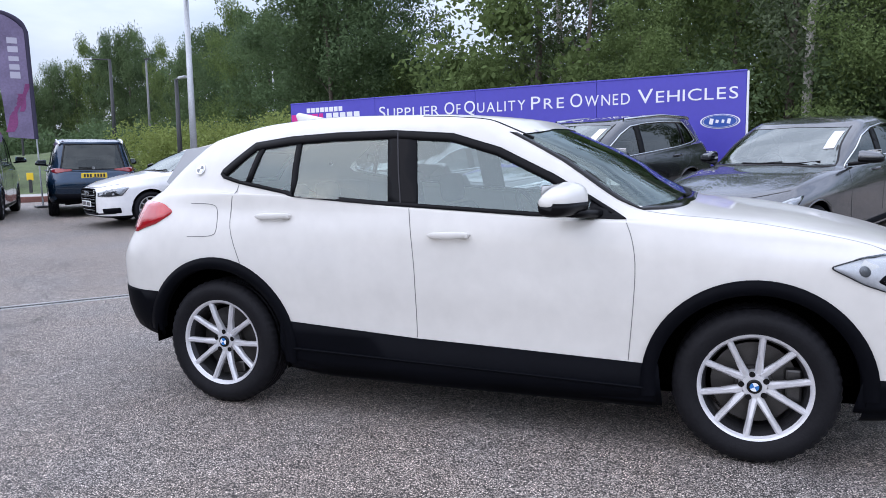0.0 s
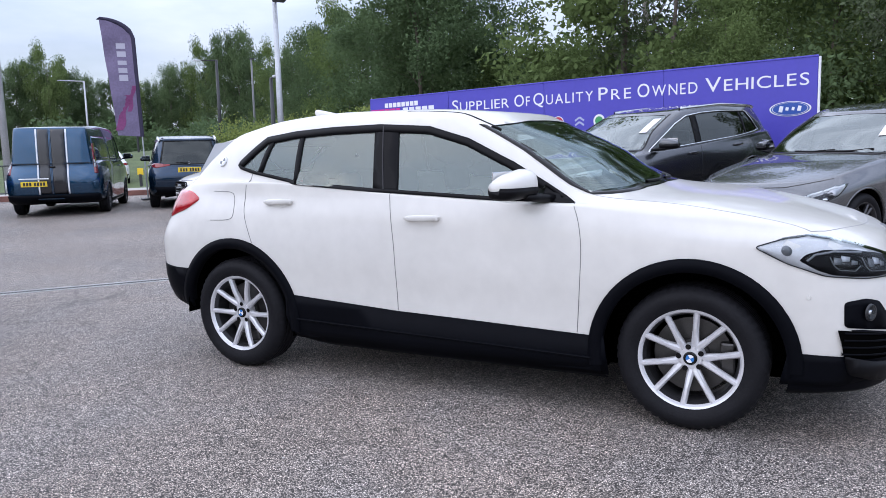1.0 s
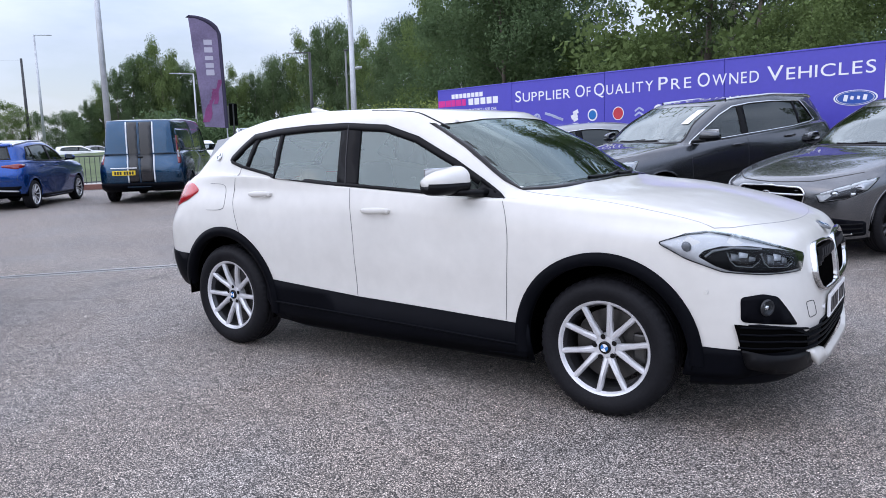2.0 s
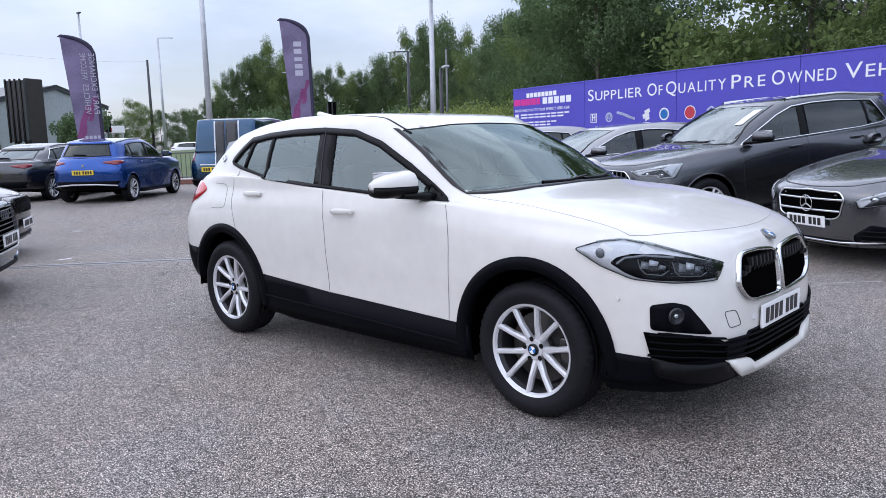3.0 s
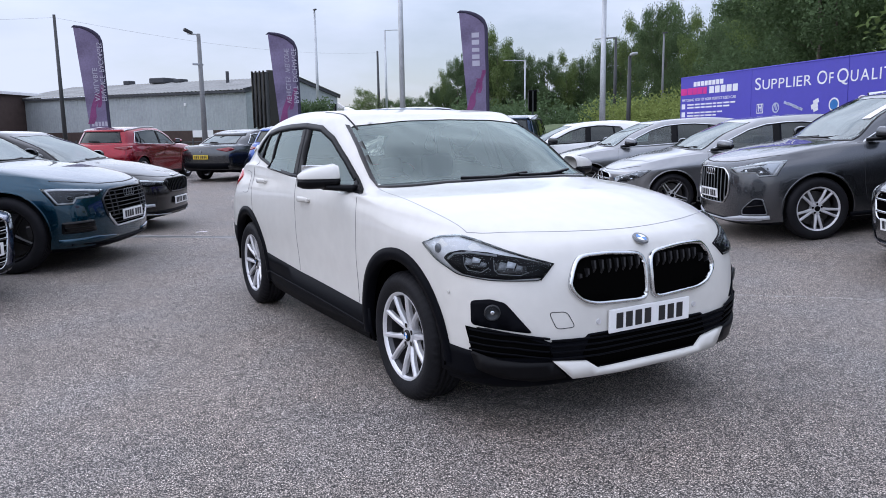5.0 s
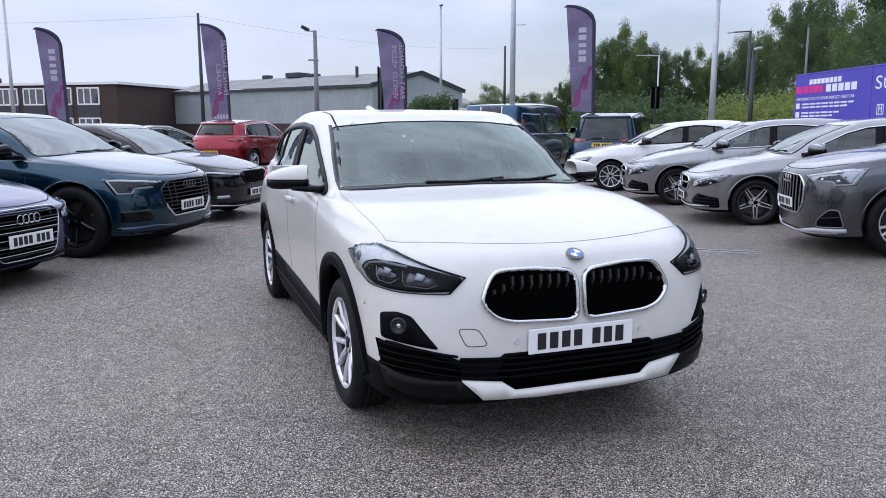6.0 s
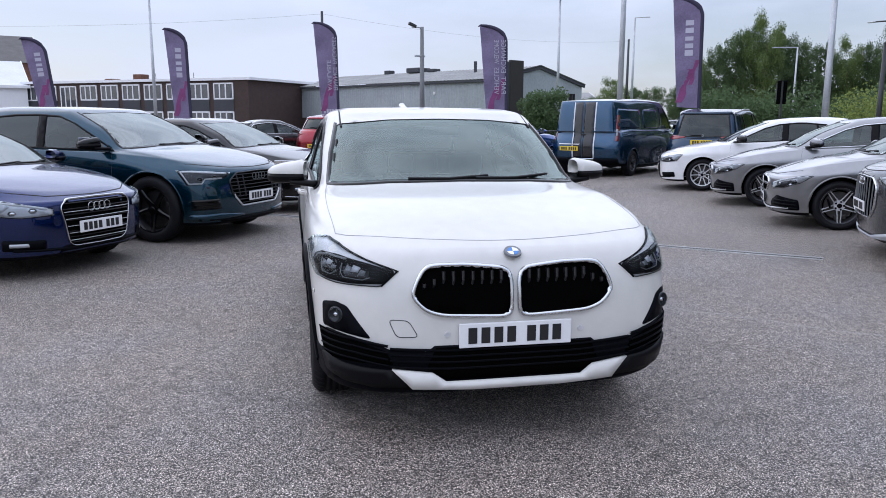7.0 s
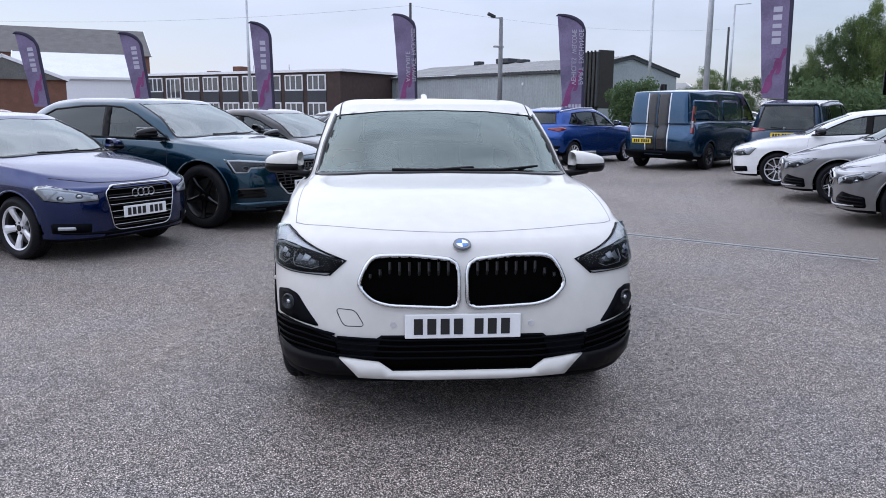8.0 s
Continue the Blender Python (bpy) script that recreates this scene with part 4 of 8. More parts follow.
    skid = [(-0.550, 0.370), (-0.375, 0.350), (-0.315, 0.309), (0.315, 0.309), (0.375, 0.350), (0.550, 0.370), (0.465, 0.290), (0.2, 0.279), (-0.2, 0.279), (-0.465, 0.290)]
    plate = hull.panel("skid_plate", skid, "front", 0.024, white, car, 0.05, 0.02, "white painted skid plate")
    for v in plate.data.vertices:
        v.co.x += max(0.0, 0.372 - v.co.z) * 0.30
    # no real opening: a sheet over the valance, coloured as the shade within
    hull.panel("lower_grille", [(-0.36, 0.466), (0.36, 0.466), (0.40, 0.37), (0.315, 0.316), (-0.315, 0.316), (-0.40, 0.37)], "front", 0.013, SHADE_BLACK, car, 0.05, 0.004)
    for z in (0.452, 0.425, 0.398, 0.368):
        hull.band("grille_bar", [(-0.56, z + 0.012), (-0.3, z), (0.3, z), (0.56, z + 0.012)], "front", 0.004, 0.004, 0.018, CLADDING, car, False, 0.05, 0.012)
    for side in (-1, 1):
        view = (-1, 0.55 * (-side), 0)
        pts = [(1.9, side * 0.84, 0.525), (2.02, side * 0.70, 0.508), (2.10, side * 0.55, 0.45), (2.10, side * 0.52, 0.39), (1.93, side * 0.82, 0.40)]
        # the intake's inner shade is painted as a black sheet on the bumper
        hull.panel("side_intake", hull.to_uv(pts, view), view, 0.013, SHADE_BLACK, car, 0.05, 0.004)
        for k in range(4):
            z = 0.505 - k * 0.03
            ln = hull.to_uv([(1.92, side * 0.83, z + 0.008), (2.04, side * 0.68, z - 0.004), (2.10, side * 0.54, z - 0.03)], view)
            hull.band("intake_bar", ln, view, 0.004, 0.004, 0.017, CLADDING, car, False, 0.05, 0.012)
        # satin lip bulging below the intake
        lip = hull.to_uv([hull.place((side * y, z), "front", 0.0) for y, z in ((0.83, 0.415), (0.76, 0.385), (0.66, 0.372), (0.545, 0.366), (0.475, 0.292), (0.62, 0.288), (0.74, 0.302), (0.81, 0.335))], view)
        hull.panel("bumper_lip", round_corners(lip, 0.012), view, 0.026, BLACK_TRIM, car, 0.04, 0.03)
        # fog lamp in its triangular recess
        fog = [hull.place((side * y, z), "front", 0.0) for y, z in ((0.838, 0.642), (0.788, 0.656), (0.740, 0.641), (0.695, 0.575), (0.640, 0.503), (0.74, 0.519), (0.838, 0.535))]
        fv = (-1, -side * 0.6, 0)
        hull.panel("fog_recess", round_corners(hull.to_uv(fog, fv), 0.018), fv, 0.005, CLADDING, car, 0.04)
        uvc = hull.to_uv([hull.place((side * 0.782, 0.597), "front", 0.0)], fv)[0]
        c = hull.place(uvc, fv, 0.008)
        way, u, _ = hull.frame_of(fv)
        v, f = lathe([(0.0, 0.000), (0.020, -0.002), (0.029, -0.007), (0.034, -0.010), (0.037, 0.0)], 28)
        rot = Matrix.Translation(c) @ Matrix.Rotation(math.atan2(-way.x, way.y), 4, "Z")
        fl = mesh_part("fog_lamp", [rot @ Vector(q) for q in v], f, LAMP_DARK, car)
        v, f = lathe([(0.0, -0.006), (0.009, -0.008), (0.012, 0.0)], 20)
        mesh_part("fog_bulb", [rot @ Vector(q) for q in v], f, CHROME, fl)
        v, f = lathe([(0.0, -0.012), (0.024, -0.0115), (0.034, -0.009)], 28)
        mesh_part("fog_lens", [rot @ Vector(q) for q in v], f, LENS, fl)
        # side sections of the front and rear bumpers
        view = "right" if side < 0 else "left"
        hull.panel("front_corner_trim", [(1.73, 0.412), (1.80, 0.412), (1.99, 0.405), (2.03, 0.30), (1.9, 0.27), (1.70, 0.27)], view, 0.007, CLADDING, car, 0.05)
        hull.panel("rear_corner_trim", [(-1.745, 0.600), (-1.85, 0.602), (-2.06, 0.62), (-2.08, 0.42), (-1.95, 0.385), (-1.745, 0.350)], view, 0.007, CLADDING, car, 0.05)
        # parking sensor and roundel on the pillar
        ds = hull.place((1.80, 0.66), view, 0.003)
        part("parking_sensor", cyl_bm(0.010, 0.009, 0.006, pose(ds.x, ds.y, ds.z, 90, 0, 12 * side), 16), white, car)
        rc = hull.place((-1.515, 1.262), view, 0.006)
        rn = hull.place((-1.515, 1.302), view, 0.006)
        lean = math.degrees(math.atan2(abs(rc.y) - abs(rn.y), 0.04))
        mt = pose(rc.x, rc.y, rc.z, 0, 0, 9 * side) @ pose(0, 0, 0, 90 + side * lean)
        bd = part("pillar_badge", cyl_bm(0.033, 0.031, 0.008, mt, 32), CHROME, car)
        part("badge_disc", cyl_bm(0.023, 0.023, 0.011, mt, 32), BADGE_WHITE, bd)
        for q in (0, 2):
            bm = bmesh.new()
            for zz in (0.0065, -0.0065):
                vs = [bm.verts.new((0, 0, zz))]
                for t in range(7):
                    a = math.pi / 2 * (q + t / 6)
                    vs.append(bm.verts.new((0.022 * math.cos(a), 0.022 * math.sin(a), zz)))
                bm.faces.new(vs)
            bmesh.ops.transform(bm, matrix=mt, verts=bm.verts)
            part("badge_quarter", bm, LAMP_MID, bd)
    hull.panel("rear_valance", [(-0.82, 0.61), (0.82, 0.61), (0.79, 0.39), (-0.79, 0.39)], "rear", 0.008, CLADDING, car, 0.07, 0.02)
    number_plate(car, hull, "rear", 0.80, True)
    SLAT = mat("satin_dark_slat", (0.022, 0.022, 0.024), rough=0.35, metal=0.4)
    # twin grilles: black sheets on the shell, the depth behind the slats painted as shade
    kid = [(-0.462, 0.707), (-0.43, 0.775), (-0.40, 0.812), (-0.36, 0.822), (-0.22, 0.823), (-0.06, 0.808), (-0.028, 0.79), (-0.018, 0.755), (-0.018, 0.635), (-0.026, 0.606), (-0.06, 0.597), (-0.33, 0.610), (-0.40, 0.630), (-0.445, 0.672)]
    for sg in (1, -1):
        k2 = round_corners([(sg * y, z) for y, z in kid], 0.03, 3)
        g = hull.panel("kidney_grille", k2, "front", 0.005, SHADE_BLACK, car, 0.04)
        hull.band("grille_frame", k2, "front", 0.009, 0.009, 0.018, CHROME, g, True, 0.03, 0.024, crown=0.007)
        for k in range(9):
            y = sg * (-0.065 - k * 0.043)
            zt = 0.800 if k < 7 else 0.79 - (k - 6) * 0.02
            zl = 0.622 if k < 6 else 0.625 + (k - 5) * 0.016
            pa, pb = hull.place((y, zt), "front", 0.012), hull.place((y, zl), "front", 0.012)
            bm = bmesh.new()
            for p, dep in ((pa, 0.020), (pa.lerp(pb, 0.22), 0.018), (pa.lerp(pb, 0.62), -0.040)):
                for dy, dx in ((-0.006, -0.05), (-0.006, dep - 0.004), (0, dep), (0.006, dep - 0.004), (0.006, -0.05)):
                    bm.verts.new((p.x + dx, p.y + dy, p.z))
            bm.verts.ensure_lookup_table()
            for q in (0, 5):
                for i in range(4):
                    bm.faces.new((bm.verts[q + i], bm.verts[q + i + 1], bm.verts[q + i + 6], bm.verts[q + i + 5]))
            part("grille_slat", bm, SLAT, g)
    # headlights: a pale band above, a black housing with two bracketed lamps below
    hl = [(1.585, -0.885, 0.866), (1.70, -0.868, 0.900), (1.80, -0.808, 0.912), (1.88, -0.746, 0.893), (2.06, -0.462, 0.800), (2.05, -0.523, 0.735), (1.95, -0.72, 0.738), (1.85, -0.847, 0.751), (1.72, -0.885, 0.800)]
    for side in (-1, 1):
        sg = -side
        vw = (-1, sg, 0)
        uv = hull.to_uv([(p[0], p[1] * sg, p[2]) for p in hl], vw)
        mid = sum(uv, Vector((0, 0))) / len(uv)
        lamp = hull.panel("headlight", round_corners(uv, 0.02), vw, 0.003, LAMP_PALE, car, 0.04)

        def at(a, b):
            """A point in the lamp: a runs from its rear tip to its inner tip, b from the lower to the upper edge."""
            xs = uv[0].x + (uv[4].x - uv[0].x) * a
            edge = densify(uv, 0.004)
            col = [e.y for e in edge if abs(e.x - xs) < 0.008]
            return Vector((xs, min(col) + (max(col) - min(col)) * b))

        black = [at(0.21, 0.26), at(0.25, 0.50), at(0.35, 0.66), at(0.54, 0.78), at(0.76, 0.87), at(0.97, 0.88), at(0.985, 0.45), at(0.94, 0.04), at(0.70, 0.03), at(0.50, 0.03), at(0.38, 0.04), at(0.30, 0.10)]
        hull.panel("lamp_housing", round_corners(black, 0.01), vw, 0.0055, LAMP_BLACK, lamp, 0.03, 0.004)
        hull.band("lamp_edge", uv[2:6], vw, 0.004, 0.003, 0.0065, LAMP_BLACK, lamp, False, 0.03, 0.006)
        hull.band("lamp_rim", round_corners(uv, 0.02), vw, 0.0015, 0.003, 0.004, LAMP_DARK, lamp, True, 0.03, 0.006)
        bulb = [at(0.155, 0.54) + Vector((0.017 * math.cos(q), 0.022 * math.sin(q))) for q in np.linspace(0, 2 * math.pi, 17)[:-1]]
        hull.panel("indicator_bulb", bulb, vw, 0.006, LAMP_MID, lamp, 0.02, 0.003)
        hull.band("light_guide", [at(0.25, 0.30), at(0.30, 0.52), at(0.42, 0.66), at(0.62, 0.76)], vw, 0.004, 0.004, 0.0075, LAMP_MID, lamp, False, 0.02, 0.004)
        for a0, a1, lo, hi in ((0.38, 0.57, 0.18, 0.50), (0.60, 0.84, 0.20, 0.60)):
            cell = [at(a0, hi), at(a0 + 0.01, lo + 0.12), at(a0 + 0.04, lo), at(a1 - 0.05, lo), at(a1, lo + 0.16), at(a1 - 0.02, hi)]
            hull.panel("lamp_cell", cell, vw, 0.007, GLOSS_BLACK, lamp, 0.03, 0.003)
            hull.band("lamp_bracket", cell[:5], vw, 0.0014, 0.0010, 0.010, LAMP_MID, lamp, False, 0.02, 0.006)
            am = (a0 + a1) / 2
            for da, w, bl, bh in ((-0.055, 0.030, lo + 0.12, hi - 0.02), (0.0, 0.035, lo + 0.22, hi + 0.04), (0.055, 0.026, lo + 0.16, hi - 0.04)):
                facet = [at(am + da - w, bl), at(am + da + w * 0.7, bl + 0.03), at(am + da + w, bh), at(am + da - w * 0.6, bh + 0.02)]
                hull.panel("reflector", facet, vw, 0.0085, LAMP_MID if da else LAMP_LIGHT, lamp, 0.03, 0.003)
        hull.panel("lens", round_corners(uv, 0.02), vw, 0.014, LENS, lamp, 0.05, 0.012)
    # bonnet gap, bonnet side gaps and roundel
    BONNET_SEAM = mat("narrow_bonnet_gap", (0.30, 0.30, 0.31), rough=0.7)
    hull.band("bonnet_gap", soft_line([(1.80, -0.77), (1.88, -0.70), (1.985, -0.45), (2.03, -0.2), (2.04, 0.0), (2.03, 0.2), (1.985, 0.45), (1.88, 0.70), (1.80, 0.77)]), "top", 0.0012, 0.0012, 0.0015, BONNET_SEAM, car, False, 0.05, 0.004)
    for side in (-1, 1):
        ln = soft_line([(0.86, side * 0.765), (1.10, side * 0.785), (1.45, side * 0.79), (1.80, side * 0.77)])
        hull.band("bonnet_side_gap", ln, "top", 0.0012, 0.0012, 0.0015, BONNET_SEAM, car, False, 0.05, 0.004)
    bd = disc_badge(car, hull, 0.868, 0.041, LAMP_MID)
    c, c2 = hull.place((0, 0.868), "front", 0.0145), hull.place((0, 0.908), "front", 0.0145)
    a = math.degrees(math.atan2(c2.x - c.x, 0.04))
    for q in range(4):
        bm = bmesh.new()
        vs = [bm.verts.new((0, 0, 0))]
        for t in range(7):
            an = math.pi / 2 * (q + t / 6)
            vs.append(bm.verts.new((0.027 * math.cos(an), 0.027 * math.sin(an), 0)))
        bm.faces.new(vs)
        bmesh.ops.transform(bm, matrix=pose(c.x, 0, c.z, 0, 90 + a, 0), verts=bm.verts)
        part("badge_quarter", bm, BADGE_WHITE if q % 2 else BADGE_BLUE, bd)
    number_plate(car, hull, "front", 0.516, False, off=0.012)
    for y in (-0.31, 0.31):
        d = hull.place((y, 0.522), "front", 0.003)
        part("parking_sensor", cyl_bm(0.013, 0.012, 0.008, pose(d.x, d.y, d.z, 0, 90, 0), 16), SILVER, car)
    tow = round_corners([(-0.567, 0.592), (-0.480, 0.587), (-0.437, 0.513), (-0.532, 0.513)], 0.022)
    hull.band("tow_cover_gap", tow, "front", 0.0015, 0.0015, 0.002, SEAM, car, True, 0.03, 0.003)
    tail_pair(car, hull, [(-1.70, -0.88, 1.035), (-1.80, -0.86, 1.085), (-1.98, -0.74, 1.09), (-2.10, -0.50, 1.05), (-2.11, -0.50, 0.98), (-2.02, -0.72, 0.95), (-1.93, -0.80, 0.915), (-1.78, -0.865, 0.970)])
    # roof fin and rear spoiler lip
    bm = box_bm(0.24, 0.055, 0.09, pose(-1.20, 0, 1.553), 0.022, 3)
    for v in bm.verts:
        if v.co.z > 1.55:
            v.co.x -= 0.02
            v.co.z -= max(0, (v.co.x + 1.26)) * 0.30
    part("roof_fin", bm, white, car, smooth=True)
    for side in (-1, 1):
        ln = soft_line([(0.32, side * 0.640), (0.20, side * 0.638), (0.05, side * 0.632), (-0.25, side * 0.62)])
        hull.band("roof_moulding", ln, "top", 0.005, 0.005, 0.0015, BLACK_TRIM, car, False, 0.06, 0.010)
        view = "right" if side < 0 else "left"
        hull.band("door_gap", [(-0.296, 1.10), (-0.322, 1.25), (-0.350, 1.445)], view, 0.003, 0.003, 0.0075, SEAM, car, False, 0.05, 0.004)
        # upright fin beside the rear glass, hanging from the spoiler
        bm = bmesh.new()
        y = side * 0.555
        loop = [(-1.58, 1.395), (-1.755, 1.378), (-1.905, 1.190), (-1.88, 1.165), (-1.74, 1.26)]
        inner, outer = [bm.verts.new((q[0], y - side * 0.012, q[1])) for q in loop], [bm.verts.new((q[0], y, q[1])) for q in loop]
        bm.faces.new(inner)
        bm.faces.new(outer)
        for j in range(5):
            bm.faces.new((inner[j], inner[(j + 1) % 5], outer[(j + 1) % 5], outer[j]))
        part("spoiler_fin", bm, LAMP_LIGHT, car)
    # spoiler lip carried back from the roof
    bm = bmesh.new()
    rows = []
    for y in np.linspace(-0.56, 0.56, 13):
        drop = 0.045 * (abs(y) / 0.6) ** 2.2
        rows.append([bm.verts.new(q) for q in ((-1.56, y, 1.447 - drop), (-1.70, y * 0.98, 1.420 - drop), (-1.815 + 0.05 * (abs(y) / 0.6) ** 2, y * 0.95, 1.385 - drop), (-1.80 + 0.05 * (abs(y) / 0.6) ** 2, y * 0.94, 1.368 - drop), (-1.60, y * 0.95, 1.385 - drop))])
    for r0, r1 in zip(rows, rows[1:]):
        for j in range(5):
            bm.faces.new((r0[j], r0[(j + 1) % 5], r1[(j + 1) % 5], r1[j]))
    bm.faces.new(rows[0])
    bm.faces.new(rows[-1])
    part("rear_spoiler", bm, white, car, smooth=True)
    return car, hull


white_crossover()


# ---- the other cars on the lot ----
def spec(kind, L, W, H, wb, fo, wheel, body, **over):
    xf = wb / 2 + fo
    xr = xf - L
    bf = H * 0.665
    s = dict(xr=xr, xf=xf, hw=W / 2, H=H, zb=0.165 if H < 1.5 else 0.185, nose_z=H * (0.575 if kind == "suv" else 0.552), flat_nose=0.03, hood_z=H * 0.695, belt_f=bf, belt_r=bf + 0.05, wb=wb, track=W / 2 - 0.125, paint=body, wheel=wheel,
             x_cowl=wb / 2 - 0.30, x_hdr=wb / 2 - 1.18, roof_w=W / 2 - 0.25, x_seat=-0.05, group="cars on the sales lot", glass=GLASS_LOT, side_glass=GLASS_SIDE, floor=(H - 1.55) * 0.75)
    if kind == "hatch":
        s.update(x_rr=xr + 0.42, z_rr=H - 0.13, x_rg=xr + 0.16, z_rg=bf + 0.07, xC=xr + 0.95, xC2=xr + 1.15)
    elif kind == "suv":
        s.update(x_rr=xr + 0.36, z_rr=H - 0.11, x_rg=xr + 0.15, z_rg=bf + 0.06, xC=xr + 0.62, xC2=xr + 0.82)
    elif kind == "saloon":
        s.update(x_rr=xr + 1.35, z_rr=H - 0.13, x_rg=xr + 0.60, z_rg=bf + 0.06, tail_z=bf + 0.03, xC=xr + 1.15, xC2=xr + 1.45)
    s.update(over)
    xa = s["x_cowl"] - 0.27
    bf, br = s["belt_f"], s["belt_r"]
    H = s["H"]
    s.setdefault("dlo", [(s["xC"], br + 0.035), (s["xC"] + 0.12, br + 0.012), (s["xC"] + 0.5, (br + bf) / 2 + 0.012), (0.2, bf + 0.01), (xa, bf + 0.004), (xa - 0.33, bf + (H - bf) * 0.34), (s["x_hdr"] + 0.0, bf + (H - bf) * 0.60), (s["x_hdr"] - 0.27, H - 0.125),
                           (s["x_hdr"] - 0.6, H - 0.105), ((s["x_hdr"] + s["xC2"]) / 2 - 0.2, H - 0.110), (s["xC2"], H - 0.155)])
    s.setdefault("pillars", [(s["xC"] + 0.34, s["xC"] + 0.37, 0.035), (-0.22, -0.26, 0.12)])
    wsw = s["hw"] - 0.165
    s.setdefault("windscreen", [(-wsw, s["hood_z"] - 0.02), (-wsw * 0.5, s["hood_z"]), (0.0, s["hood_z"] + 0.006), (wsw * 0.5, s["hood_z"]), (wsw, s["hood_z"] - 0.02), (s["roof_w"] - 0.06, H - 0.085), (0.0, H - 0.068), (-s["roof_w"] + 0.06, H - 0.085)])
    rwl, rwt = s["hw"] - 0.30, s["roof_w"] - 0.16
    s.setdefault("rear_window", [(-rwl, s["z_rg"] + 0.03), (0.0, s["z_rg"] + 0.02), (rwl, s["z_rg"] + 0.03), (rwt, s["z_rr"] - 0.03), (0.0, s["z_rr"] - 0.02), (-rwt, s["z_rr"] - 0.03)])
    fx = s["x_cowl"] - 0.25
    s.setdefault("seams", [[(-0.22, bf), (-0.20, 0.7), (-0.20, 0.36)], [(fx, bf), (fx + 0.04, 0.75), (fx - 0.02, 0.34)], [(s["xC"] + 0.3, br), (s["xC"] + 0.22, 0.9), (-wb / 2 + 0.3, 0.72)]])
    s.setdefault("handles", [(s["xC"] + 0.62, bf - 0.075), (-0.02, bf - 0.09)])
    s.setdefault("mirror", (s["x_cowl"] - 0.46, s["hw"] + 0.09, bf + 0.085))
    s.setdefault("sill", [(-wb / 2 + 0.37, 0.30), (wb / 2 - 0.37, 0.29), (wb / 2 - 0.37, s["zb"] + 0.02), (-wb / 2 + 0.37, s["zb"] + 0.02)])
    return s


# outlines of headlights as (back from the nose, in from the flank, over the nose height): rear tip, upper edge to the inner tip, lower edge back
LAMPS = {
    "audi": [(0.48, 0.02, 0.040), (0.36, 0.09, 0.050), (0.20, 0.27, 0.010), (0.09, 0.43, -0.035), (0.10, 0.45, -0.095), (0.24, 0.23, -0.105), (0.40, 0.08, -0.085)],
    "audi_suv": [(0.52, 0.03, 0.055), (0.40, 0.10, 0.060), (0.19, 0.29, 0.030), (0.07, 0.47, 0.000), (0.12, 0.40, -0.055), (0.27, 0.19, -0.060), (0.30, 0.16, -0.105), (0.44, 0.06, -0.100)],
    "e_suv": [(0.50, 0.04, 0.045), (0.40, 0.11, 0.045), (0.19, 0.30, 0.025), (0.07, 0.47, 0.005), (0.12, 0.40, -0.050), (0.25, 0.21, -0.058), (0.28, 0.18, -0.115), (0.40, 0.08, -0.118)],
    "merc": [(0.55, 0.03, 0.055), (0.42, 0.09, 0.050), (0.22, 0.25, 0.000), (0.11, 0.40, -0.050), (0.13, 0.38, -0.125), (0.26, 0.19, -0.100), (0.42, 0.07, -0.035)],
    "skoda": [(0.56, 0.03, 0.035), (0.38, 0.09, 0.045), (0.19, 0.28, 0.020), (0.06, 0.48, 0.000), (0.09, 0.46, -0.055), (0.22, 0.25, -0.058), (0.38, 0.08, -0.040)],
}


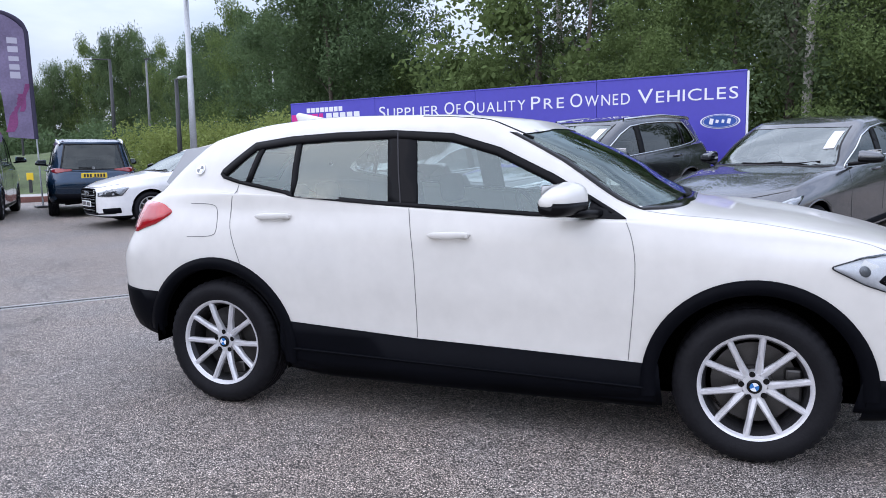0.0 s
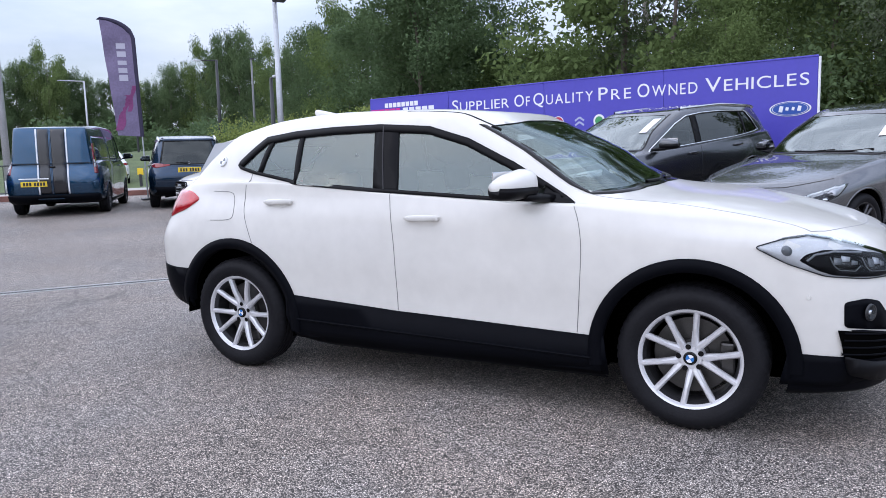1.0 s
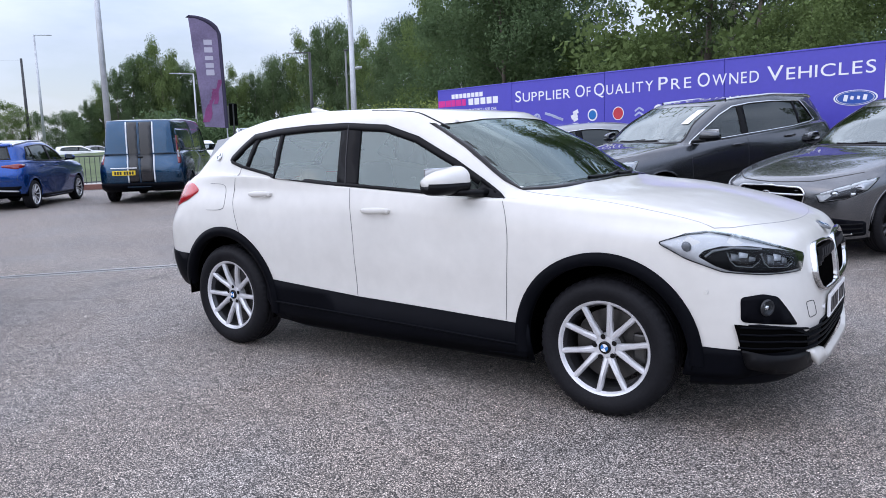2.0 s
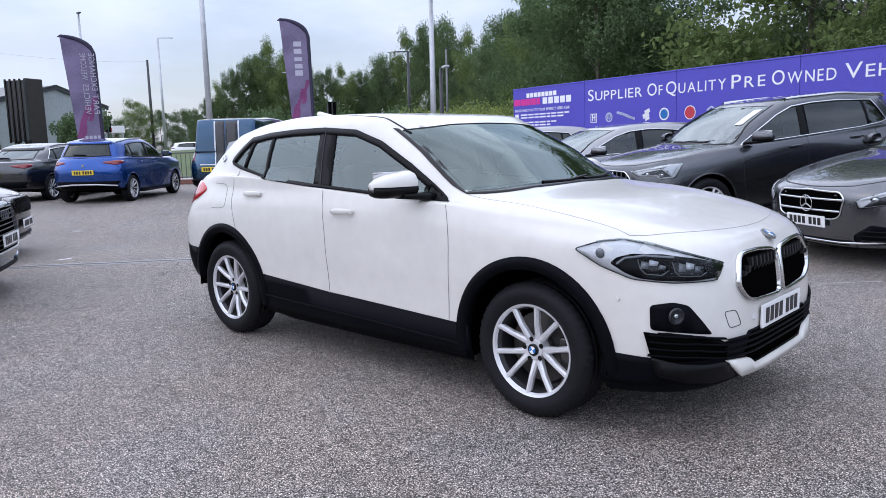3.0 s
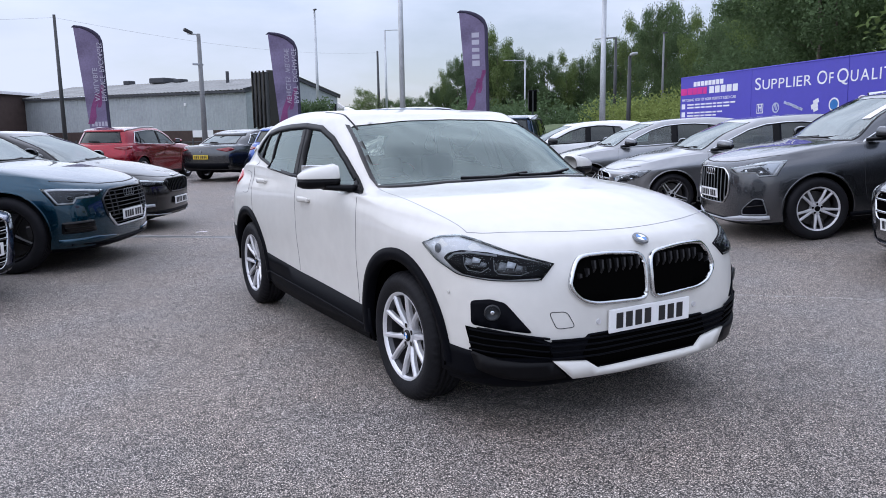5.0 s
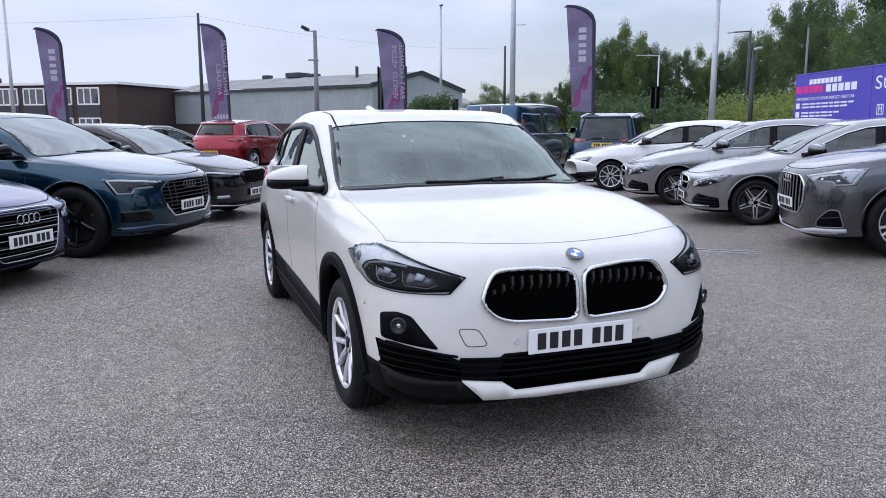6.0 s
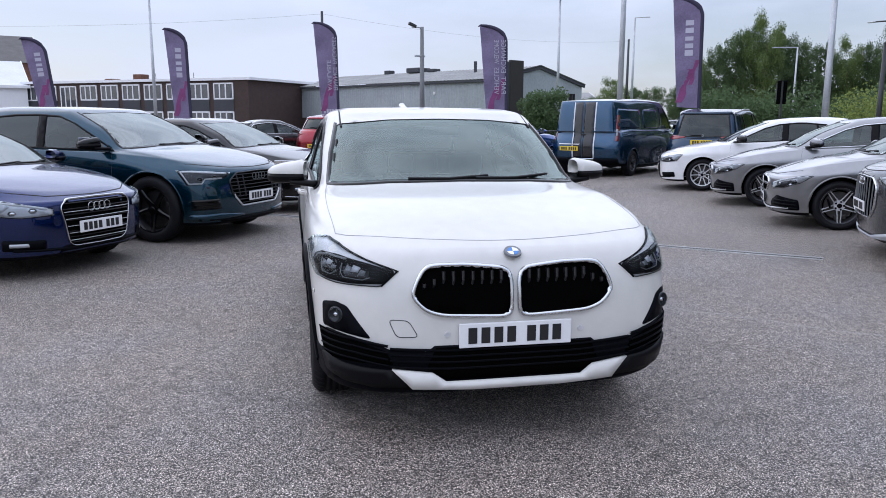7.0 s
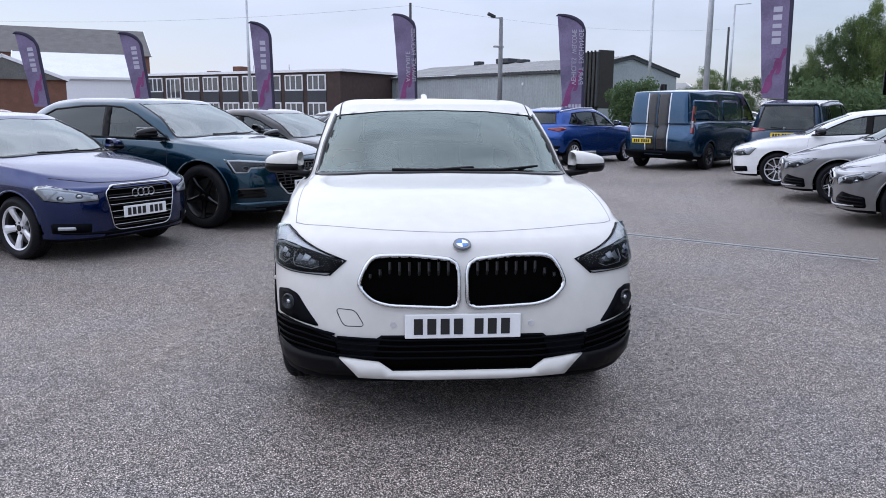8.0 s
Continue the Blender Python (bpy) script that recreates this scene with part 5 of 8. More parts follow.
def front_face(car, hull, s, style):
    xf, hw, nz = s["xf"], s["hw"], s["nose_z"]
    k = hw / 0.9
    hl = [(xf - q[0], -hw + q[1], nz - 0.035 + q[2]) for q in LAMPS[style]]
    lamp_pair(car, hull, hl, dark=style in ("skoda", "e_suv"), split=style in ("merc", "audi_suv") or s.get("dark_corner", False), top=4, low_guide=style in ("audi_suv", "e_suv"), eyes=(-0.20, 0.08) if style != "skoda" else (-0.15, 0.15))
    if style == "audi":
        g = mirror_poly([(0.0, nz + 0.0), (-0.36 * k, nz - 0.005), (-0.43 * k, nz - 0.06), (-0.36 * k, 0.33), (-0.30 * k, 0.29), (0.0, 0.285)])
        bars, horizontal, frame_m = 8, True, CHROME
    elif style == "audi_suv":
        g = mirror_poly([(0.0, nz - 0.03), (-0.34 * k, nz - 0.04), (-0.44 * k, nz - 0.12), (-0.44 * k, 0.58), (-0.34 * k, 0.475), (0.0, 0.47)])
        bars, horizontal, frame_m = 9, False, CHROME
    elif style == "e_suv":
        g = mirror_poly([(0.0, nz - 0.025), (-0.38 * k, nz - 0.035), (-0.50 * k, nz - 0.12), (-0.47 * k, 0.56), (-0.34 * k, 0.43), (0.0, 0.425)])
        bars, horizontal, frame_m = 9, True, DARK_ALLOY
    elif style == "merc":
        g = mirror_poly([(0.0, nz - 0.005), (-0.38 * k, nz - 0.02), (-0.44 * k, nz - 0.07), (-0.40 * k, 0.53), (-0.33 * k, 0.50), (0.0, 0.495)])
        bars, horizontal, frame_m = s.get("bars", 1), True, CHROME
    else:
        g = mirror_poly([(0.0, nz + 0.0), (-0.38 * k, nz - 0.005), (-0.45 * k, nz - 0.045), (-0.36 * k, 0.58), (-0.30 * k, 0.555), (0.0, 0.55)])
        bars, horizontal, frame_m = 14, False, GLOSS_BLACK
    gr = round_corners(g, 0.035)
    # closed sheet on the nose; its black paints the shade behind the bars
    grille = hull.panel("grille", gr, "front", 0.005, SHADE_BLACK, car, 0.06)
    fw = 0.005 if style in ("e_suv", "audi") else 0.007
    hull.band("grille_frame", gr, "front", fw, fw, 0.015, s.get("frame_mat", frame_m), grille, True, 0.05, 0.016, crown=0.005)
    ys, zs = [p[0] for p in g], [p[1] for p in g]
    dense = densify([Vector(q) for q in g], 0.01)
    bar_m = s.get("bar_mat", CHROME if style == "merc" else LAMP_MID if style == "audi_suv" else GLOSS_BLACK)
    bw = 0.010 if bars == 2 else (0.0045 if style in ("e_suv", "audi_suv") else 0.006) if bars > 3 else 0.014
    for b in range(bars):
        t = (b + 0.75) / (bars + 0.5)
        if horizontal:
            z = min(zs) + (max(zs) - min(zs)) * t
            inner = [p for p in dense if abs(p.y - z) < 0.012]
            w = max(abs(p.x) for p in inner) - 0.012 if inner else 0.3
            hull.band("grille_bar", [(-w, z), (0, z), (w, z)], "front", bw, bw, 0.013, bar_m, grille, False, 0.06, 0.008, crown=0.004)
        else:
            y = min(ys) + (max(ys) - min(ys)) * t
            col = [p.y for p in dense if abs(p.x - y) < 0.012]
            if col:
                hull.band("grille_bar", [(y, min(col) + 0.01), (y, max(col) - 0.01)], "front", bw, bw, 0.013, bar_m, grille, False, 0.06, 0.008, crown=0.004)
    if style == "e_suv":
        # bright trim runs down the sides of the shield and under the plate
        low = round_corners([(-0.45 * k, 0.60), (-0.455 * k, 0.545), (-0.335 * k, 0.425), (0.335 * k, 0.425), (0.455 * k, 0.545), (0.45 * k, 0.60)], 0.03)
        hull.band("grille_trim", low[5:-5], "front", 0.008, 0.008, 0.020, SILVER, grille, False, 0.05, 0.016, crown=0.004)
        for y in (-0.39, -0.29, 0.29, 0.39):
            hull.band("grille_strut", [(y * k, nz - 0.06), (y * k * 0.95, 0.53)], "front", 0.007, 0.007, 0.016, DARK_ALLOY, grille, False, 0.06, 0.008, crown=0.004)
    if style == "audi":
        # bright lines between the broad black bars
        for b in range(5):
            z = 0.345 + (nz - 0.42) * b / 4.6
            inner = [p for p in dense if abs(p.y - z) < 0.012]
            w = max(abs(p.x) for p in inner) - 0.014 if inner else 0.3
            hull.band("grille_line", [(-w, z), (0, z), (w, z)], "front", 0.0022, 0.0022, 0.017, SILVER, grille, False, 0.06, 0.006)
    if style in ("audi", "audi_suv"):
        ring_badge(car, hull, nz - 0.085, 4, r=0.044)
    elif style == "e_suv":
        ring_badge(car, hull, nz - 0.09, 4, r=0.044, material=LAMP_MID)
    elif style == "merc":
        zz = (nz + 0.50) / 2
        ring_badge(car, hull, zz, 1, r=0.085)
        for a in (90, 210, 330):
            c = hull.place((0, zz), "front", 0.024)
            part("badge_spoke", box_bm(0.006, 0.016, 0.082, pose(c.x, 0, zz) @ pose(0, 0, 0, a - 90) @ pose(0, 0, 0.040), 0.003), CHROME, car)
    else:
        disc_badge(car, hull, nz + 0.035, 0.035, CHROME)
    number_plate(car, hull, "front", s.get("plate_z", 0.46), False, off=0.03)
    # lower intakes
    wide = {"audi": 0.40, "audi_suv": 0.52, "e_suv": 0.60, "merc": 0.50, "skoda": 0.62}[style] * k
    hull.panel("lower_intake", round_corners(mirror_poly([(0.0, 0.295), (-wide, 0.30), (-wide - 0.05, 0.225), (0.0, 0.215)]), 0.02), "front", 0.006, CLADDING, car, 0.07)
    for side in (-1, 1):
        vw = (-1, -side * 0.7, 0)

        def on(p):
            return hull.to_uv([(xf - q[0], side * (hw - q[1]), q[2]) for q in p], vw)

        if style == "audi_suv":
            o = round_corners(on([(0.30, 0.10, 0.53), (0.23, 0.16, 0.54), (0.14, 0.28, 0.42), (0.14, 0.30, 0.35), (0.32, 0.08, 0.35)]), 0.03)
            hull.panel("side_intake", o, vw, 0.006, CLADDING, car, 0.06)
            hull.band("intake_frame", o, vw, 0.007, 0.004, 0.012, LAMP_MID, car, True, 0.05, 0.012, crown=0.004)
            hull.band("intake_bar", on([(0.30, 0.10, 0.46), (0.16, 0.25, 0.44)]), vw, 0.008, 0.008, 0.013, GLOSS_BLACK, car, False, 0.06, 0.008)
            hull.panel("bumper_blade", on([(0.33, 0.07, 0.335), (0.12, 0.33, 0.335), (0.04, 0.60, 0.290), (0.05, 0.60, 0.262), (0.15, 0.30, 0.285), (0.33, 0.07, 0.295)]), vw, 0.016, LAMP_LIGHT, car, 0.06, 0.02, "silver bumper blade")
        elif style == "e_suv":
            hull.panel("side_intake", round_corners(on([(0.34, 0.07, 0.52), (0.13, 0.30, 0.53), (0.12, 0.33, 0.41), (0.34, 0.07, 0.40)]), 0.02), vw, 0.006, GLOSS_BLACK, car, 0.06)
            for q in (0.50, 0.46, 0.42):
                hull.band("intake_bar", on([(0.32, 0.09, q), (0.14, 0.29, q + 0.01)]), vw, 0.004, 0.004, 0.012, BLACK_TRIM, car, False, 0.06, 0.006)
            hull.panel("bumper_blade", on([(0.36, 0.06, 0.345), (0.13, 0.32, 0.355), (0.03, 0.66, 0.325), (0.035, 0.66, 0.300), (0.14, 0.32, 0.275), (0.36, 0.06, 0.270)]), vw, 0.014, s["paint"], car, 0.06, 0.02)
        elif style == "merc":
            o = round_corners(on([(0.36, 0.05, 0.40), (0.16, 0.26, 0.46), (0.09, 0.40, 0.36), (0.10, 0.40, 0.27), (0.36, 0.05, 0.26)]), 0.025)
            hull.panel("side_intake", o, vw, 0.006, CLADDING, car, 0.06)
            for q in (0.40, 0.355, 0.31):
                hull.band("intake_bar", on([(0.34, 0.07, q - 0.02), (0.12, 0.34, q)]), vw, 0.006, 0.006, 0.014, BLACK_TRIM, car, False, 0.06, 0.010, crown=0.003)
            hull.band("canard_slot", on([(0.70, 0.02, 0.42), (0.715, 0.02, 0.36), (0.72, 0.02, 0.30)]), vw, 0.008, 0.008, 0.004, CLADDING, car, False, 0.04, 0.006)
        elif style == "skoda":
            hull.panel("fog_lamp", round_corners(on([(0.30, 0.12, 0.40), (0.17, 0.26, 0.405), (0.17, 0.27, 0.365), (0.30, 0.12, 0.36)]), 0.01), vw, 0.008, LAMP_LIGHT, car, 0.05)
            hull.band("chrome_line", on([(0.40, 0.05, 0.265), (0.15, 0.30, 0.245), (0.05, 0.60, 0.235)]), vw, 0.007, 0.007, 0.016, CHROME, car, False, 0.05, 0.012)
        else:
            hull.panel("side_intake", round_corners(on([(0.34, 0.08, 0.385), (0.12, 0.35, 0.375), (0.13, 0.35, 0.285), (0.34, 0.08, 0.285)]), 0.02), vw, 0.006, CLADDING, car, 0.06)
            if not s.get("dark_corner"):
                hull.panel("fog_lamp", round_corners(on([(0.30, 0.12, 0.352), (0.20, 0.23, 0.352), (0.20, 0.24, 0.322), (0.30, 0.12, 0.320)]), 0.01), vw, 0.010, LAMP_LIGHT, car, 0.05)
    hull.band("splitter", [(-hw + 0.12, 0.290), (-0.4, 0.272), (0.4, 0.272), (hw - 0.12, 0.290)], "front", 0.010, 0.010, 0.014, s.get("splitter_mat", CLADDING), car, False, 0.08, 0.02, crown=0.004)
    hull.band("bonnet_gap", [(-hw + 0.14, nz + 0.085), (-0.45, nz + 0.035), (0, nz + 0.024), (0.45, nz + 0.035), (hw - 0.14, nz + 0.085)], "front", 0.003, 0.003, 0.002, SEAM, car, False, 0.06, 0.004)
    if s.get("screen_sticker"):
        y0, z0 = 0.48 * s["screen_sticker"], s["H"] - 0.13
        hull.panel("windscreen_sticker", [(y0, z0), (y0 + 0.10, z0), (y0 + 0.14, z0 - 0.16), (y0 + 0.04, z0 - 0.16)], "front", 0.002, CREAM, car, 0.06, 0.0)


def rear_face(car, hull, s, plate_z=0.78, lights=None):
    xr, hw = s["xr"], s["hw"]
    zt = s["belt_f"]
    lights = lights or [(xr + 0.40, -hw + 0.02, zt - 0.03), (xr + 0.2, -hw + 0.08, zt - 0.01), (xr + 0.05, -hw + 0.40, zt - 0.045), (xr + 0.05, -hw + 0.40, zt - 0.075), (xr + 0.14, -hw + 0.13, zt - 0.125), (xr + 0.33, -hw + 0.03, zt - 0.085)]
    tail_pair(car, hull, lights, material=TAIL_RED)
    number_plate(car, hull, "rear", plate_z, True, off=0.014)
    hull.panel("rear_valance", [(-hw + 0.10, 0.53), (hw - 0.10, 0.53), (hw - 0.15, 0.37), (-hw + 0.15, 0.37)], "rear", 0.006, CLADDING, car, 0.09, 0.015)
    hull.band("tailgate_gap", [(-hw + 0.13, zt + 0.02), (-hw + 0.15, 0.66), (0, 0.64), (hw - 0.15, 0.66), (hw - 0.13, zt + 0.02)], "rear", 0.003, 0.003, 0.002, SEAM, car, False, 0.08, 0.004)
    if s.get("rear_trim"):
        hull.band("rear_trim", [(-hw + 0.16, 0.42), (-0.3, 0.455), (0.3, 0.455), (hw - 0.16, 0.42)], "rear", 0.014, 0.014, 0.016, SILVER, car, False, 0.08, 0.014)
    hull.panel("spoiler", [(-s["roof_w"] + 0.14, s["z_rr"] + 0.02), (s["roof_w"] - 0.14, s["z_rr"] + 0.02), (s["roof_w"] - 0.10, s["z_rr"] - 0.035), (-s["roof_w"] + 0.10, s["z_rr"] - 0.035)], "rear", 0.03, s["paint"], car, 0.06, 0.05)
    hull.band("rear_wiper", [(-0.02, s["z_rg"] + 0.06), (0.3, s["z_rg"] + 0.07)], "rear", 0.007, 0.007, 0.016, BLACK_TRIM, car, False, 0.06, 0.014)
    disc_badge(car, hull, plate_z + 0.16, 0.032, LAMP_MID, "rear")


def wh(key, r, rim, n, style, m=None):
    return (key, r, rim, 0.22, n, style, m or SILVER)


GREY = paint("mountain_grey", (0.075, 0.080, 0.089), 0.92, 0.27)
TAIL_RED = mat("deep_tail_lens", (0.20, 0.004, 0.008), rough=0.12, coat=0.7, vary=0.2, scale=14)
MID_GREY = paint("polar_silver", (0.265, 0.270, 0.278), 0.88, 0.28, coat_ior=1.55)
DARK_GREY = paint("selenite_grey", (0.120, 0.125, 0.134), 0.92, 0.25)
NAVY = paint("deep_navy", (0.0020, 0.014, 0.085), 0.85, 0.26)
TEAL_NAVY = paint("teal_navy", (0.0015, 0.034, 0.060), 0.85, 0.25)
BLACK_P = paint("magic_black", (0.004, 0.004, 0.0045), 0.3, 0.3)
WHITE_P = paint("ibis_white", (0.78, 0.78, 0.78))
BLUE_P = paint("race_blue", (0.003, 0.055, 0.26), 0.75, 0.27)
RED_P = paint("infra_red", (0.24, 0.003, 0.014), 0.75, 0.27)
VAN_BLUE = paint("chrome_blue", (0.006, 0.052, 0.115), 0.85, 0.26, coat_ior=1.6)
SLATE = paint("business_grey", (0.060, 0.064, 0.068), 0.9, 0.26)
OXBLOOD = paint("oxblood", (0.12, 0.012, 0.02), 0.2)


def place_car(name, s, x, y, h, label, face=None, rear=True, pitch=0.0, **kw):
    """A parked car; one on rising ground is tipped about the foot of its nose."""
    foot = s["xf"]
    car, hull = make_car(name, s, pose(x, y, 0, 0, 0, h) @ pose(foot, 0, 0, 0, pitch, 0) @ pose(-foot, 0, 0), label)
    if s.get("rails"):
        for side in (-1, 1):
            y0 = side * (s["roof_w"] - 0.035)
            line = soft_line([(s["x_rr"] + 0.12, y0 * 0.93), (s["x_rr"] + 0.4, y0), (s["x_hdr"] - 0.6, y0), (s["x_hdr"] - 0.28, y0 * 0.95)])
            hull.band("roof_rail", line, "top", 0.011, 0.011, 0.026, s.get("rail_mat", SILVER), car, False, 0.08, 0.028, crown=0.006)
    if face:
        front_face(car, hull, s, face)
    if rear:
        rear_face(car, hull, s, **kw)
    return car, hull


# row under the banner, noses towards the lot
place_car("saloon_car", spec("saloon", 4.69, 1.81, 1.44, 2.84, 0.80, wh("five_dark", 0.33, 0.235, 10, "twin", DARK_ALLOY), DARK_GREY, chrome_dlo=True, rear_tint=True, screen_sticker=1, bars=2, plate_z=0.47, nose_z=0.775, splitter_mat=CHROME, x_cowl=0.88, x_hdr=0.06), 2.23, 6.22, 237.7,
          "dark grey saloon with chrome window line and barred grille", "merc", False, 6.2)
car, hull = place_car("suv", spec("suv", 4.485, 1.85, 1.60, 2.68, 0.88, wh("five_twin", 0.362, 0.25, 10, "twin"), GREY, chrome_dlo=True, rear_tint=True, screen_sticker=1, splitter_mat=LAMP_LIGHT, plate_z=0.58, rails=True, rail_mat=CHROME), -0.58, 7.02, 240.7,
                      "dark grey compact suv with upright slatted grille and roof rails", "audi_suv", False, 4.8)
A_SPEC = dict(chrome_dlo=True, nose_z=0.70, plate_z=0.40, rear_tint=True, splitter_mat=SILVER, mirror_mat=DARK_GREY)
place_car("hatchback", spec("hatch", 4.42, 1.80, 1.43, 2.73, 0.86, wh("five_two_tone", 0.325, 0.235, 10, "star", SILVER), MID_GREY, **A_SPEC), -3.30, 7.68, 239.6, "mid grey metallic hatchback with five-spoke two-tone wheels", "merc", False, 2.2)
place_car("hatchback", spec("hatch", 4.42, 1.80, 1.43, 2.73, 0.86, wh("five_two_tone", 0.325, 0.235, 10, "star", SILVER), MID_GREY, **A_SPEC), -5.95, 8.39, 239.8, "silver grey hatchback parked between a white and a grey one", "merc", False, 2.2)
place_car("hatchback", spec("hatch", 4.31, 1.785, 1.42, 2.637, 0.87, wh("ten_spoke", 0.32, 0.23, 10, "ten", SILVER), WHITE_P, rear_tint=True, nose_z=0.73, frame_mat=GLOSS_BLACK, dark_corner=True, mirror_mat=GLOSS_BLACK), -8.89, 8.87, 240.9, "white hatchback with black grille and ten-spoke wheels", "audi", False, 2.2)
# angled row on the other side
place_car("small_hatchback", spec("hatch", 3.95, 1.74, 1.42, 2.467, 0.80, wh("five_blade", 0.31, 0.215, 5, "blade"), NAVY, nose_z=0.72), -3.45, -4.52, 58.0, "dark blue small hatchback with wide chrome-framed grille", "audi", False)
place_car("electric_suv", spec("suv", 4.90, 1.935, 1.61, 2.928, 0.88, wh("black_five", 0.395, 0.275, 5, "five", GLOSS_BLACK), TEAL_NAVY, clad=False, x_rr=-1.95, z_rr=1.38, x_rg=-2.42, z_rg=1.12, xC=-2.02, xC2=-1.30, rear_tint=True, plate_z=0.53, nose_z=0.85, bar_mat=DARK_ALLOY, mirror_mat=GLOSS_BLACK), -5.56, -3.39, 59.5, "dark teal blue suv with black five-spoke wheels", "e_suv", False)
place_car("liftback", spec("saloon", 4.69, 1.83, 1.47, 2.686, 0.87, wh("five_dark", 0.33, 0.235, 10, "twin", DARK_ALLOY), BLACK_P, plate_z=0.42, nose_z=0.74), -8.25, -2.2, 60.0, "black liftback with slim headlights", "skoda", False)
place_car("hatchback", spec("hatch", 4.2, 1.78, 1.45, 2.6, 0.85, wh("ten_spoke", 0.32, 0.23, 10, "ten", SILVER), OXBLOOD), -9.6, -7.9, 59, "dark red hatchback parked behind the angled row", None, False)
# on the road beyond the kerb
place_car("hatchback", spec("hatch", 4.1, 1.75, 1.50, 2.5, 0.82, wh("ten_spoke", 0.32, 0.23, 10, "ten", SILVER), WHITE_P), -25.0, 17.0, 150, "white hatchback waiting on the road beyond the kerb", None, True)
place_car("estate_car", spec("suv", 4.6, 1.80, 1.48, 2.7, 0.88, wh("ten_spoke", 0.32, 0.23, 10, "ten", SILVER), WHITE_P), -62.5, 33.5, 60, "far white estate car parked across the road", None, True)
place_car("hatchback", spec("hatch", 4.2, 1.78, 1.46, 2.6, 0.85, wh("ten_spoke", 0.32, 0.23, 10, "ten", SILVER), MID_GREY), -68.5, 39.0, 60, "far silver hatchback parked across the road", None, True)
# far row, tails towards the lot
place_car("saloon_car", spec("saloon", 4.6, 1.8, 1.43, 2.75, 0.85, wh("ten_spoke", 0.32, 0.23, 10, "ten", SILVER), SLATE, chrome_dlo=True, rear_tint=True), -20.7, -1.5, 112, "dark grey saloon parked at the end of the far row", None, True)
place_car("people_carrier", spec("suv", 4.85, 1.92, 1.75, 2.85, 0.95, wh("ten_spoke_big", 0.34, 0.23, 10, "ten"), paint("ink_blue", (0.004, 0.024, 0.055), 0.85, 0.26), rear_tint=True, rails=True, z_rg=1.02, belt_f=1.10, belt_r=1.14), -13.45, 10.55, 137, "dark blue people carrier seen from behind with yellow plate", None, True, plate_z=0.92)
place_car("compact_suv", spec("suv", 4.24, 1.79, 1.55, 2.65, 0.84, wh("ten_spoke", 0.32, 0.23, 10, "ten", SILVER), BLUE_P, rear_tint=True, rails=True, rear_trim=True), -16.3, 5.2, 130.7, "bright blue compact suv with silver rear bumper trim", None, True, plate_z=0.74)
place_car("liftback", spec("saloon", 4.87, 1.86, 1.47, 2.84, 0.9, wh("ten_spoke", 0.32, 0.23, 10, "ten", SILVER), SLATE, chrome_dlo=True, rear_tint=True), -18.87, 4.38, 127.6, "dark grey liftback seen from behind", None, True, plate_z=0.70)
place_car("compact_suv", spec("suv", 4.48, 1.855, 1.60, 2.67, 0.91, wh("five_twin", 0.362, 0.25, 10, "twin"), RED_P, rear_tint=True, rails=True, chrome_dlo=True), -20.0, 1.12, 142, "dark red compact suv with yellow rear plate", None, True, plate_z=0.64)


